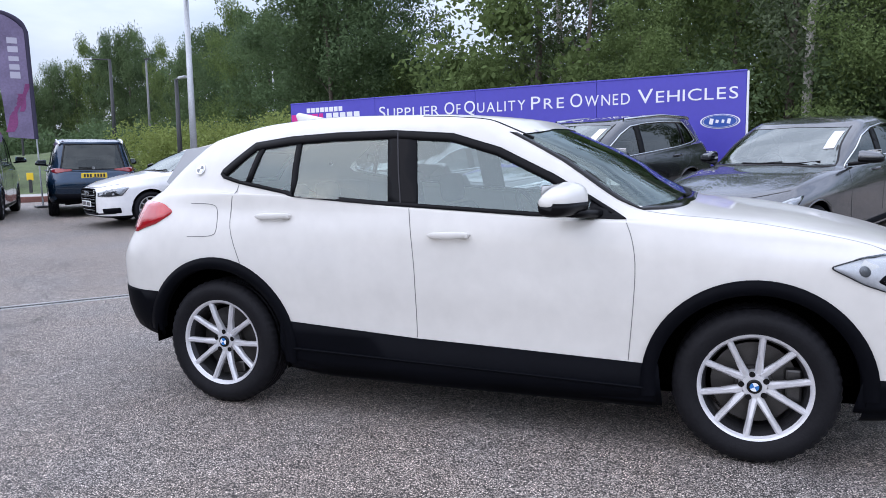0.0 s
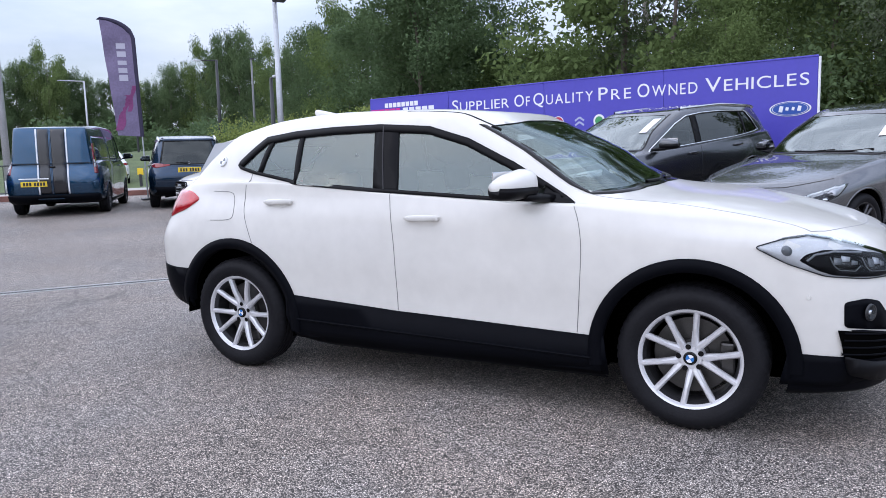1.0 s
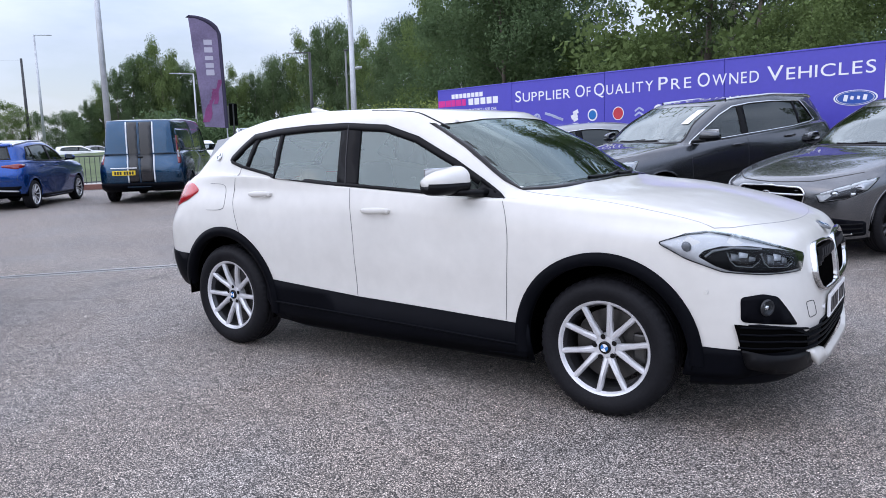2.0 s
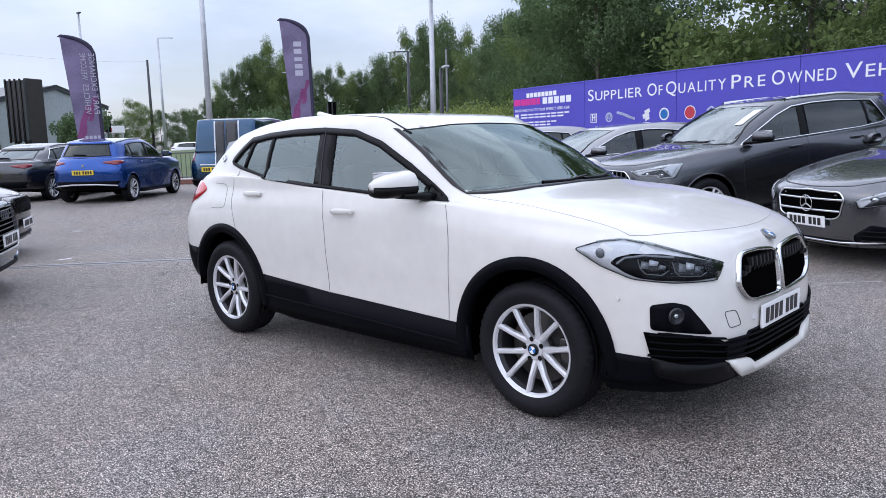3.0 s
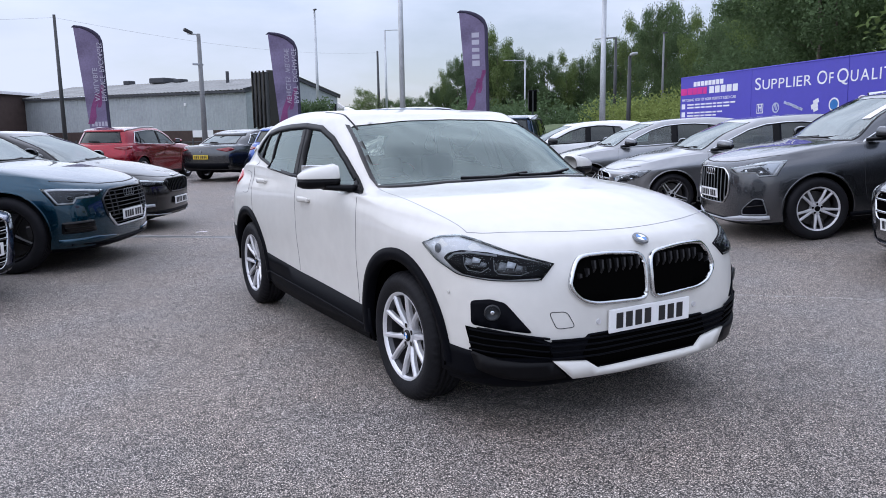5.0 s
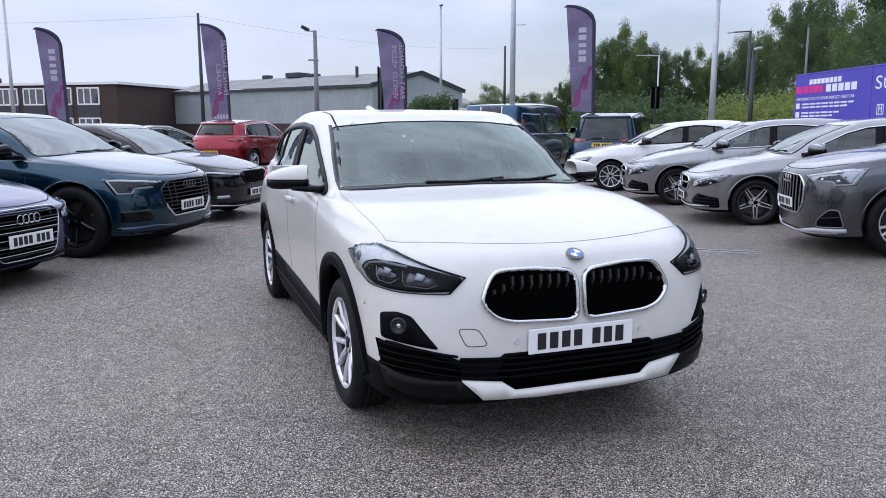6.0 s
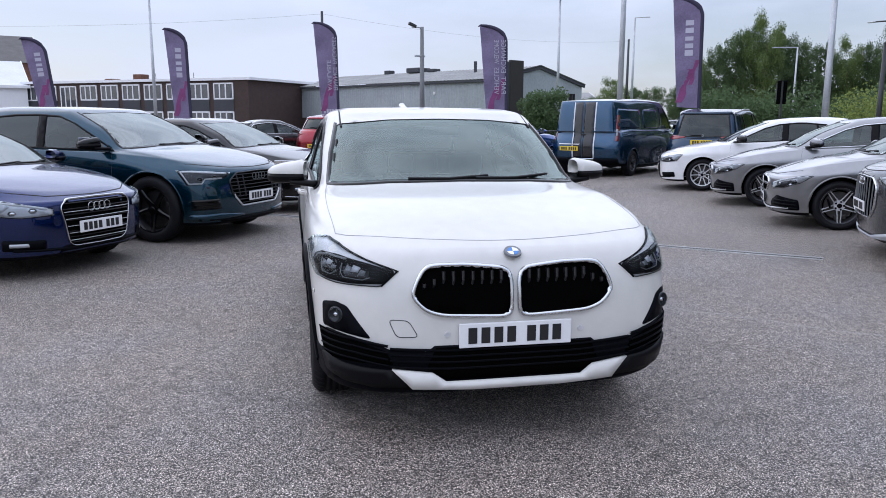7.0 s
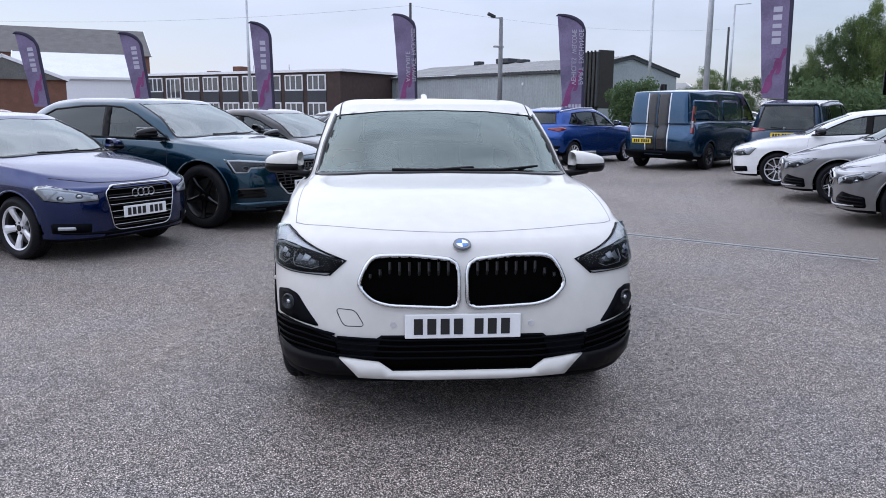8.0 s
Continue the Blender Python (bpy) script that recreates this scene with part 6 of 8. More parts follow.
def van():
    H = 2.02
    s = spec("suv", 4.97, 2.03, H, 2.93, 0.98, wh("van_dark", 0.335, 0.21, 10, "ten", DARK_ALLOY), VAN_BLUE, x_cowl=1.95, x_hdr=1.02, x_rr=-2.38, z_rr=H - 0.09, x_rg=-2.47, z_rg=1.15, belt_f=1.18, belt_r=1.2, hood_z=1.24, nose_z=0.95, roof_w=0.80,
             xC=0.55, xC2=0.6, tail_lean=0.02, rr_cap=0.12, rg_cap=0.14, pillars=[], category="van",
             dlo=[(0.62, 1.20), (1.62, 1.19), (1.32, 1.52), (0.95, 1.80), (0.62, 1.82)], rear_window=[(-0.01, 1.3), (0.01, 1.3), (0.0, 1.32)], seams=[[(0.50, 1.85), (0.50, 0.4)], [(-0.75, 1.82), (-0.75, 0.4)]], handles=[(0.45, 1.05)])
    s["rear_window"] = None
    car, hull = make_car("van", s, pose(-14.93, 8.25, 0, 0, 0, 133.0), "blue panel van with black and white stripes down the rear doors")
    stripe_k, stripe_w = mat("stripe_black", (0.012, 0.012, 0.014), rough=0.25, coat=0.5), mat("stripe_white", (0.75, 0.75, 0.77), rough=0.3)
    for y0, y1, mm in ((-0.34, -0.31, stripe_w), (-0.30, -0.02, stripe_k), (0.02, 0.24, stripe_k), (0.25, 0.28, stripe_w)):
        hull.panel("stripe", [(y0, 0.49), (y1, 0.49), (y1, 1.90), (y0, 1.90)], "rear", 0.004, mm, car, 0.1, 0.004)
    hull.band("door_gap", [(0, 0.5), (0, 1.88)], "rear", 0.004, 0.004, 0.006, SEAM, car, False, 0.1, 0.004)
    for side in (-1, 1):
        vw = (1, -side * 0.25, 0)
        pts = [(-2.43, side * 0.915, 1.62), (-2.45, side * 0.860, 1.60), (-2.46, side * 0.865, 0.92), (-2.42, side * 0.945, 0.92)]
        lens = hull.panel("tail_light", round_corners(hull.to_uv(pts, vw), 0.02), vw, 0.004, VAN_RED, car, 0.06, 0.006)
        pts = [(-2.44, side * 0.900, 1.22), (-2.45, side * 0.870, 1.22), (-2.45, side * 0.875, 1.06), (-2.43, side * 0.915, 1.06)]
        hull.panel("reverse_lamp", hull.to_uv(pts, vw), vw, 0.006, LAMP_LIGHT, lens, 0.04, 0.004)
        view = "right" if side < 0 else "left"
        for x0, x1 in ((-2.15, -0.85), (-0.65, 0.42)):
            hull.panel("side_pressing", [(x0, 1.28), (x0 + 0.05, 1.24), (x1 - 0.05, 1.23), (x1, 1.27), (x1, 1.68), (x1 - 0.06, 1.74), (x0 + 0.06, 1.74), (x0, 1.68)], view, 0.004, VAN_BLUE, car, 0.1)
    number_plate(car, hull, "rear", 0.72, True, y=0.36)
    hull.band("plate_trim", [(0.66, 0.83), (0.06, 0.83)], "rear", 0.012, 0.012, 0.02, SILVER, car, False, 0.1, 0.016)
    hull.band("door_crease", [(-0.88, 1.16), (0.0, 1.14), (0.88, 1.16)], "rear", 0.004, 0.004, 0.005, SEAM, car, False, 0.1, 0.004)
    hull.panel("rear_bumper", [(-0.9, 0.48), (0.9, 0.48), (0.9, 0.26), (-0.9, 0.26)], "rear", 0.05, CLADDING, car, 0.1, 0.06)
    hull.panel("rear_handle", [(-0.08, 1.06), (0.02, 1.06), (0.02, 1.10), (-0.08, 1.10)], "rear", 0.02, GLOSS_BLACK, car, 0.05, 0.02)


VAN_RED = mat("deep_red_lens", (0.16, 0.006, 0.012), rough=0.10, coat=1.0, vary=0.2, scale=9)
van()


# ---- ground ----
def asphalt():
    m = bpy.data.materials.new("worn_asphalt")
    m.use_nodes = True
    nt = m.node_tree
    b = nt.nodes["Principled BSDF"]
    tc = nt.nodes.new("ShaderNodeTexCoord")
    vor = nt.nodes.new("ShaderNodeTexVoronoi")
    vor.inputs["Scale"].default_value = 165
    big = nt.nodes.new("ShaderNodeTexNoise")
    big.inputs["Scale"].default_value = 0.38
    big.inputs["Detail"].default_value = 6
    mid = nt.nodes.new("ShaderNodeTexNoise")
    mid.inputs["Scale"].default_value = 13
    mid.inputs["Detail"].default_value = 5
    jag = nt.nodes.new("ShaderNodeTexNoise")
    jag.inputs["Scale"].default_value = 95
    jag.inputs["Detail"].default_value = 3
    nt.links.new(tc.outputs["Object"], jag.inputs["Vector"])
    bent = nt.nodes.new("ShaderNodeVectorMath")
    bent.operation = "MULTIPLY_ADD"
    bent.inputs[1].default_value = (0.008, 0.008, 0.0)
    nt.links.new(jag.outputs["Color"], bent.inputs[0])
    nt.links.new(tc.outputs["Object"], bent.inputs[2])
    nt.links.new(bent.outputs[0], vor.inputs["Vector"])
    for n in (big, mid):
        nt.links.new(tc.outputs["Object"], n.inputs["Vector"])
    sep = nt.nodes.new("ShaderNodeSeparateColor")
    nt.links.new(vor.outputs["Color"], sep.inputs[0])
    ramp = nt.nodes.new("ShaderNodeValToRGB")
    e = ramp.color_ramp.elements
    e[0].position, e[0].color = 0.0, (0.085, 0.075, 0.068, 1)
    e[1].position, e[1].color = 1.0, (0.86, 0.75, 0.67, 1)
    for p, c in ((0.28, 0.190), (0.68, 0.300), (0.92, 0.46)):
        q = ramp.color_ramp.elements.new(p)
        q.color = (c * 1.32, c * 1.12, c * 0.97, 1)
    nt.links.new(sep.outputs[0], ramp.inputs["Fac"])
    mr = nt.nodes.new("ShaderNodeMapRange")
    mr.inputs["From Min"].default_value, mr.inputs["From Max"].default_value = 0.3, 0.7
    mr.inputs["To Min"].default_value, mr.inputs["To Max"].default_value = 0.90, 1.20
    nt.links.new(big.outputs["Fac"], mr.inputs["Value"])
    mr2 = nt.nodes.new("ShaderNodeMapRange")
    mr2.inputs["From Min"].default_value, mr2.inputs["From Max"].default_value = 0.3, 0.7
    mr2.inputs["To Min"].default_value, mr2.inputs["To Max"].default_value = 0.80, 1.20
    nt.links.new(mid.outputs["Fac"], mr2.inputs["Value"])
    mu = nt.nodes.new("ShaderNodeMath")
    mu.operation = "MULTIPLY"
    nt.links.new(mr.outputs[0], mu.inputs[0])
    nt.links.new(mr2.outputs[0], mu.inputs[1])
    sc = nt.nodes.new("ShaderNodeVectorMath")
    sc.operation = "SCALE"
    nt.links.new(ramp.outputs["Color"], sc.inputs[0])
    nt.links.new(mu.outputs[0], sc.inputs["Scale"])
    # dark pits between the stones, and a cooler tone in worn patches
    pit = nt.nodes.new("ShaderNodeMapRange")
    pit.inputs["From Min"].default_value, pit.inputs["From Max"].default_value = 0.26, 0.66
    pit.inputs["To Min"].default_value, pit.inputs["To Max"].default_value = 1.46, 0.10
    nt.links.new(vor.outputs["Distance"], pit.inputs["Value"])
    sc2 = nt.nodes.new("ShaderNodeVectorMath")
    sc2.operation = "SCALE"
    nt.links.new(sc.outputs["Vector"], sc2.inputs[0])
    nt.links.new(pit.outputs[0], sc2.inputs["Scale"])
    wear = nt.nodes.new("ShaderNodeTexNoise")
    wear.inputs["Scale"].default_value = 0.9
    wear.inputs["Detail"].default_value = 4
    nt.links.new(tc.outputs["Object"], wear.inputs["Vector"])
    wr = nt.nodes.new("ShaderNodeMapRange")
    wr.inputs["From Min"].default_value, wr.inputs["From Max"].default_value = 0.42, 0.66
    nt.links.new(wear.outputs["Fac"], wr.inputs["Value"])
    tone = nt.nodes.new("ShaderNodeMix")
    tone.data_type = "RGBA"
    tone.blend_type = "MULTIPLY"
    tone.inputs[7].default_value = (0.92, 0.98, 1.04, 1)
    nt.links.new(wr.outputs[0], tone.inputs[0])
    nt.links.new(sc2.outputs["Vector"], tone.inputs[6])
    # older, darker surfacing on the far side of the drain
    dot = nt.nodes.new("ShaderNodeVectorMath")
    dot.operation = "DOT_PRODUCT"
    dot.inputs[1].default_value = (-0.772, 0.636, 0.0)
    nt.links.new(tc.outputs["Object"], dot.inputs[0])
    far = nt.nodes.new("ShaderNodeMapRange")
    far.inputs["From Min"].default_value, far.inputs["From Max"].default_value = 4.12, 4.20
    far.inputs["To Min"].default_value, far.inputs["To Max"].default_value = 1.0, 0.97
    nt.links.new(dot.outputs["Value"], far.inputs["Value"])
    # hairline cracks wandering over the lot
    warp = nt.nodes.new("ShaderNodeTexNoise")
    warp.inputs["Scale"].default_value = 1.7
    warp.inputs["Detail"].default_value = 6
    nt.links.new(tc.outputs["Object"], warp.inputs["Vector"])
    add = nt.nodes.new("ShaderNodeVectorMath")
    add.operation = "MULTIPLY_ADD"
    add.inputs[1].default_value = (0.9, 0.9, 0.0)
    nt.links.new(warp.outputs["Color"], add.inputs[0])
    nt.links.new(tc.outputs["Object"], add.inputs[2])
    cell = nt.nodes.new("ShaderNodeTexVoronoi")
    cell.feature = "DISTANCE_TO_EDGE"
    cell.inputs["Scale"].default_value = 0.33
    nt.links.new(add.outputs[0], cell.inputs["Vector"])
    crack = nt.nodes.new("ShaderNodeMapRange")
    crack.inputs["From Min"].default_value, crack.inputs["From Max"].default_value = 0.0015, 0.007
    crack.inputs["To Min"].default_value, crack.inputs["To Max"].default_value = 0.74, 1.0
    nt.links.new(cell.outputs["Distance"], crack.inputs["Value"])
    both = nt.nodes.new("ShaderNodeMath")
    both.operation = "MULTIPLY"
    nt.links.new(far.outputs[0], both.inputs[0])
    nt.links.new(crack.outputs[0], both.inputs[1])
    sc3 = nt.nodes.new("ShaderNodeVectorMath")
    sc3.operation = "SCALE"
    nt.links.new(tone.outputs[2], sc3.inputs[0])
    nt.links.new(both.outputs[0], sc3.inputs["Scale"])
    nt.links.new(sc3.outputs["Vector"], b.inputs["Base Color"])
    b.inputs["Roughness"].default_value = 0.62
    bp = nt.nodes.new("ShaderNodeBump")
    bp.inputs["Strength"].default_value = 0.7
    bp.inputs["Distance"].default_value = 0.010
    nt.links.new(vor.outputs["Distance"], bp.inputs["Height"])
    nt.links.new(bp.outputs["Normal"], b.inputs["Normal"])
    return m


ASPHALT = asphalt()
GRASS = mat("rough_grass", (0.075, 0.105, 0.036), rough=0.9, vary=0.5, scale=1.2, bump=0.8, bscale=30)
CONCRETE = mat("concrete", (0.36, 0.35, 0.33), rough=0.85, vary=0.25, scale=2.0, bump=0.2, bscale=60)
KERB_RED = mat("worn_red_kerb", (0.22, 0.10, 0.08), rough=0.8, vary=0.35, scale=3.0)
GALV = mat("galvanised_steel", (0.45, 0.47, 0.49), rough=0.5, metal=0.5, vary=0.2, scale=3)
POLE_DARK = mat("dark_pole_paint", (0.03, 0.032, 0.035), rough=0.5, vary=0.2, scale=4)


def ground():
    """One sheet to the horizon, level but for the strip under the row of cars, which climbs towards the hoarding."""
    o, along, across = Vector((1.25, 4.18)), Vector((-0.971, 0.24)), Vector((0.24, 0.971))
    ts = [-420, -60, -20, -9, -7, -5, -4, -3, -2, -1, 0, 1, 2, 3, 4, 5, 6, 8, 10, 12, 13.5, 15, 30, 80, 420]
    ss = [-420, -60, -20, -8, -3, -0.4, 0, 0.4, 1, 2, 3, 4, 5, 5.4, 6.2, 7.0, 8.0, 12, 30, 80, 420]
    v, f = [], []
    for t in ts:
        slope = float(np.interp(t, [-7, -4, 1, 2.8, 5.5, 12, 15], [0.0, 0.113, 0.113, 0.0875, 0.039, 0.039, 0.0]))
        for d in ss:
            q = o + along * t + across * d
            v.append((q.x, q.y, slope * float(np.interp(d, [0, 5.4, 8.0], [0.0, 5.4, 0.0]))))
    n = len(ss)
    for i in range(len(ts) - 1):
        for j in range(n - 1):
            f.append((i * n + j, i * n + j + 1, i * n + n + j + 1, i * n + n + j))
    ob = mesh_part("ground", v, f, ASPHALT, None, False)
    tagged(ob, "worn grey asphalt lot with pale aggregate", "ground", kind="structure")


ground()
# drain across the lot
EDGE = mat("worn_channel_edge", (0.40, 0.39, 0.38), rough=0.8, vary=0.4, scale=3)
DRAIN = mat("cast_drain_grating", (0.16, 0.16, 0.165), rough=0.6, metal=0.4, vary=0.4, scale=30)


def drain():
    a, b = Vector((-8.6, -3.9, 0)), Vector((-1.62, 4.58, 0))
    d = (b - a).normalized()
    ang = math.degrees(math.atan2(d.y, d.x))
    ob = thing("drain_channel", pose(a.x, a.y, 0, 0, 0, ang), "narrow slotted steel drain channel set into the asphalt", "drain", kind="structure")
    L = (b - a).length
    part("channel_frame", box_bm(L, 0.03, 0.012, pose(L / 2, 0.064, 0.001)), EDGE, ob)
    part("channel_frame", box_bm(L, 0.03, 0.012, pose(L / 2, -0.064, 0.001)), EDGE, ob)
    bm = bmesh.new()
    k = 0
    x = 0.0
    while x < L:
        box_bm(0.016, 0.098, 0.010, pose(x, 0, 0.001), bm=bm)
        x += 0.032
    part("grating", bm, DRAIN, ob)
    # shallow strip under the bars; the channel's depth is painted as shade
    part("channel_slot", box_bm(L, 0.098, 0.004, pose(L / 2, 0, 0.0)), SHADE_BLACK, ob)


drain()


def asphalt_joint():
    """The worn, crumbled joint between two lays of asphalt, as a line of low pale crumbs."""
    rng = random.Random(12)
    a, b = Vector((-1.6, 0.25, 0)), Vector((2.15, 4.12, 0))
    d = (b - a).normalized()
    side = Vector((-d.y, d.x, 0))
    v, f = [], []
    for k in range(900):
        t = rng.random() * (b - a).length
        p = a + d * t + side * (rng.gauss(0, 0.013) + 0.012 * math.sin(t * 7.0) + 0.008 * math.sin(t * 19.0))
        r = rng.uniform(0.003, 0.0085)
        n = len(v)
        v += [(p.x + r * math.cos(q) * rng.uniform(0.7, 1.3), p.y + r * math.sin(q) * rng.uniform(0.7, 1.3), 0.0005) for q in (0, 1.26, 2.5, 3.77, 5.03)]
        v.append((p.x, p.y, r * 0.7))
        f += [(n + i, n + (i + 1) % 5, n + 5) for i in range(5)]
    ob = mesh_part("asphalt_joint", v, f, mat("worn_pale_chippings", (0.40, 0.385, 0.36), rough=0.85, vary=0.5, scale=25), None, False)
    tagged(ob, "crumbled pale joint between two lays of asphalt", "joint", kind="stuff")


asphalt_joint()


def pebbles():
    """Pale grit and crumbs scattered over the asphalt."""
    rng = random.Random(3)
    v, f = [], []
    for k in range(420):
        x, y = rng.uniform(-9, 7.5), rng.uniform(-8, 9)
        r = rng.uniform(0.003, 0.009)
        b = len(v)
        v += [(x + r * math.cos(a) * rng.uniform(0.7, 1.2), y + r * math.sin(a) * rng.uniform(0.7, 1.2), 0.0005) for a in (0, 1.26, 2.5, 3.77, 5.03)]
        v.append((x, y, r * 0.8))
        f += [(b + i, b + (i + 1) % 5, b + 5) for i in range(5)]
    ob = mesh_part("grit", v, f, mat("pale_grit", (0.45, 0.43, 0.40), rough=0.8, vary=0.4, scale=40), None, False)
    tagged(ob, "scattered pale grit on the asphalt", "grit", kind="stuff")
    for x, y, turn in ((-9.22, 1.14, 20), (-6.2, -0.2, 70)):
        o = thing("paper_scrap", pose(x, y, 0.0, 0, 0, turn), "small white scrap of paper lying on the asphalt", "litter")
        part("sheet", box_bm(0.16, 0.05, 0.004, pose(0, 0, 0.004, 0, -3, 0), 0.001, 1), CREAM, o)


pebbles()


# ---- banner ----
BAN_A, BAN_B = Vector((-8.42, 11.87, 0)), Vector((1.65, 9.23, 0))
BAN_BLUE = mat("banner_blue_vinyl", (0.070, 0.060, 0.43), rough=0.45, vary=0.06, scale=1.5)
BAN_WHITE = mat("banner_white_print", (0.8, 0.8, 0.82), rough=0.5)
BAN_PINK = mat("banner_magenta_print", (0.62, 0.02, 0.25), rough=0.5)
BAN_DIM = mat("banner_red_print", (0.5, 0.03, 0.05), rough=0.5)


def text_mesh(name, body, size, material, parent, m):
    cu = bpy.data.curves.new(name, "FONT")
    cu.body = body
    cu.size = size
    cu.extrude = 0.002
    cu.resolution_u = 4
    tmp = new("lettering_source", cu)
    dg = bpy.context.evaluated_depsgraph_get()
    me = bpy.data.meshes.new_from_object(tmp.evaluated_get(dg))
    bpy.data.objects.remove(tmp)
    me.materials.clear()
    me.materials.append(material)
    ob = new(name, me)
    ob.parent = parent
    ob.matrix_basis = m
    return ob


def banner():
    d = (BAN_B - BAN_A)
    L = d.length
    ang = math.degrees(math.atan2(d.y, d.x))
    ob = thing("banner_hoarding", pose(BAN_A.x, BAN_A.y, 0, 0, -0.5, ang) , "long blue printed vinyl banner hoarding with white lettering", "banner")
    n = 4
    w = L / n
    zt, zb = 2.50, 0.40
    for k in range(n):
        x0 = k * w
        part("banner_panel", box_bm(w - 0.008, 0.03, zt - zb, pose(x0 + w / 2, 0, (zt + zb) / 2), 0.004, 1), BAN_BLUE, ob)
        part("banner_edge", box_bm(w - 0.01, 0.05, 0.03, pose(x0 + w / 2, 0, zt + 0.012), 0.006, 1), BAN_BLUE, ob)
    for k in range(n + 1):
        part("banner_post", box_bm(0.07, 0.07, zt, pose(min(k * w, L - 0.04) + (0.04 if k == 0 else 0), 0.055, zt / 2), 0.006, 1), GALV, ob)
    part("banner_edge", box_bm(0.03, 0.05, zt - zb, pose(L + 0.016, 0, (zt + zb) / 2), 0.006, 1), BAN_WHITE, ob)
    for word, x0, x1 in (("Supplier", 2.72, 4.32), ("Of", 4.46, 4.855), ("Quality", 4.945, 6.35), ("Pre", 6.47, 7.16), ("Owned", 7.29, 8.44), ("Vehicles", 8.58, 10.28)):
        glyphs = [text_mesh("letter", ch.upper(), 0.355 * (1.0 if ch.isupper() else 0.80), BAN_WHITE, ob, pose(0, 0, 0)) for ch in word]
        ends = [(min(v.co.x for v in t.data.vertices), max(v.co.x for v in t.data.vertices)) for t in glyphs]
        total = sum(b - a for a, b in ends)
        k = min(1.3, max(0.9, (x1 - x0 - 0.052 * (len(word) - 1)) / total))
        gap = (x1 - x0 - total * k) / (len(word) - 1)
        x = x0
        for t, (a, b) in zip(glyphs, ends):
            t.matrix_basis = pose(x - a * k, -0.018, 2.07, 90) @ Matrix.Diagonal((k, 1.0, 1, 1))
            x += (b - a) * k + gap

    # brand block at the left end, as plain bars
    def bar(x, z, w_, h_, mm, lean=0.0):
        part("print_bar", box_bm(w_, 0.006, h_, pose(x + w_ / 2, -0.018, z, 0, lean, 0), 0.001, 1), mm, ob)
    for q in range(8):
        bar(0.535 + q * 0.143, 2.335, 0.112, 0.105, BAN_WHITE)
    for q, w_ in enumerate((0.25, 0.20, 0.15, 0.20, 0.13)):
        bar((0.03, 0.30, 0.52, 0.69, 0.92)[q], 2.175, w_, 0.155, BAN_PINK)
    for q in range(5):
        bar(1.15 + q * 0.21, 2.175, 0.165, 0.155, BAN_WHITE)
    x = 0.075
    for word in ("MATCHING", "YOU", "TO", "YOUR", "PERFECT", "USED", "CAR"):
        t = text_mesh("lettering", word, 0.1, BAN_WHITE, ob, pose(0, 0, 0))
        wide = max(v.co.x for v in t.data.vertices)
        t.matrix_basis = pose(x, -0.018, 1.945, 90) @ Matrix.Diagonal((0.935, 0.9, 1, 1))
        x += wide * 0.935 + 0.033
    for z, x1 in ((1.865, 2.24), (1.795, 2.10), (1.675, 1.75), (1.605, 1.60)):
        x = 0.30
        for w_ in (0.30, 0.24, 0.19, 0.27, 0.16, 0.22, 0.25, 0.2):
            if x + w_ < x1:
                bar(x, z, w_ - 0.04, 0.034, BAN_WHITE)
            x += w_
    for z in (1.83, 1.64):
        bar(0.07, z, 0.14, 0.12, BAN_WHITE)
    # row of plain marks: outlines, discs and lozenges
    green = mat("mark_green", (0.05, 0.30, 0.10), rough=0.5)
    pale = mat("mark_pale_blue", (0.42, 0.46, 0.62), rough=0.5)

    def ring(x, r0, r1, mm, squash=1.0, dy=0.0, sides=28):
        v, f = lathe([(r0, -0.001), (r1, -0.002), (r1, 0.0)], sides)
        o = mesh_part("print_mark", [(q[0], q[1], q[2] * squash) for q in v], f, mm, ob, False)
        o.matrix_basis = pose(x, -0.018 + dy, 1.685, 0, 45 if sides == 4 else 0, 0)

    ring(2.90, 0.115, 0.14, BADGE_WHITE, 1.0, 0.0, 4)
    bar(2.85, 1.70, 0.025, 0.15, BADGE_WHITE)
    bar(2.925, 1.70, 0.025, 0.15, BADGE_WHITE)
    bar(2.86, 1.70, 0.08, 0.025, BADGE_WHITE)
    ring(3.37, 0.075, 0.105, pale)
    for q in (-0.04, 0.0, 0.04):
        bar(3.36 + q, 1.70, 0.02, 0.13, pale, 15 if q else 0)
    for q, (dx, dz, w_) in enumerate(((0.0, 0.06, 0.16), (0.10, 0.02, 0.26), (0.24, -0.03, 0.24), (0.40, -0.06, 0.12))):
        bar(3.60 + dx, 1.70 + dz, w_, 0.05, pale, 18)
    for q, (dx, dz, w_, h_) in enumerate(((0.05, 0.06, 0.14, 0.08), (0.0, -0.02, 0.17, 0.09), (0.06, -0.09, 0.12, 0.06))):
        bar(4.34 + dx, 1.70 + dz, w_, h_, BADGE_WHITE, -20)
    ring(4.905, 0.0, 0.125, BADGE_WHITE)
    ring(4.905, 0.0, 0.095, BADGE_BLUE, 1.0, -0.003)
    ring(5.545, 0.0, 0.135, BADGE_WHITE)
    ring(5.545, 0.0, 0.118, BAN_DIM, 1.0, -0.003)
    for q in range(4):
        bar(5.45 + q * 0.05, 1.70, 0.032, 0.10, BADGE_WHITE)
    for dz in (-0.05, 0.04):
        bar(5.93, 1.70 + dz, 0.12, 0.035, pale, -32)
        bar(6.03, 1.70 + dz, 0.12, 0.035, pale, 32)
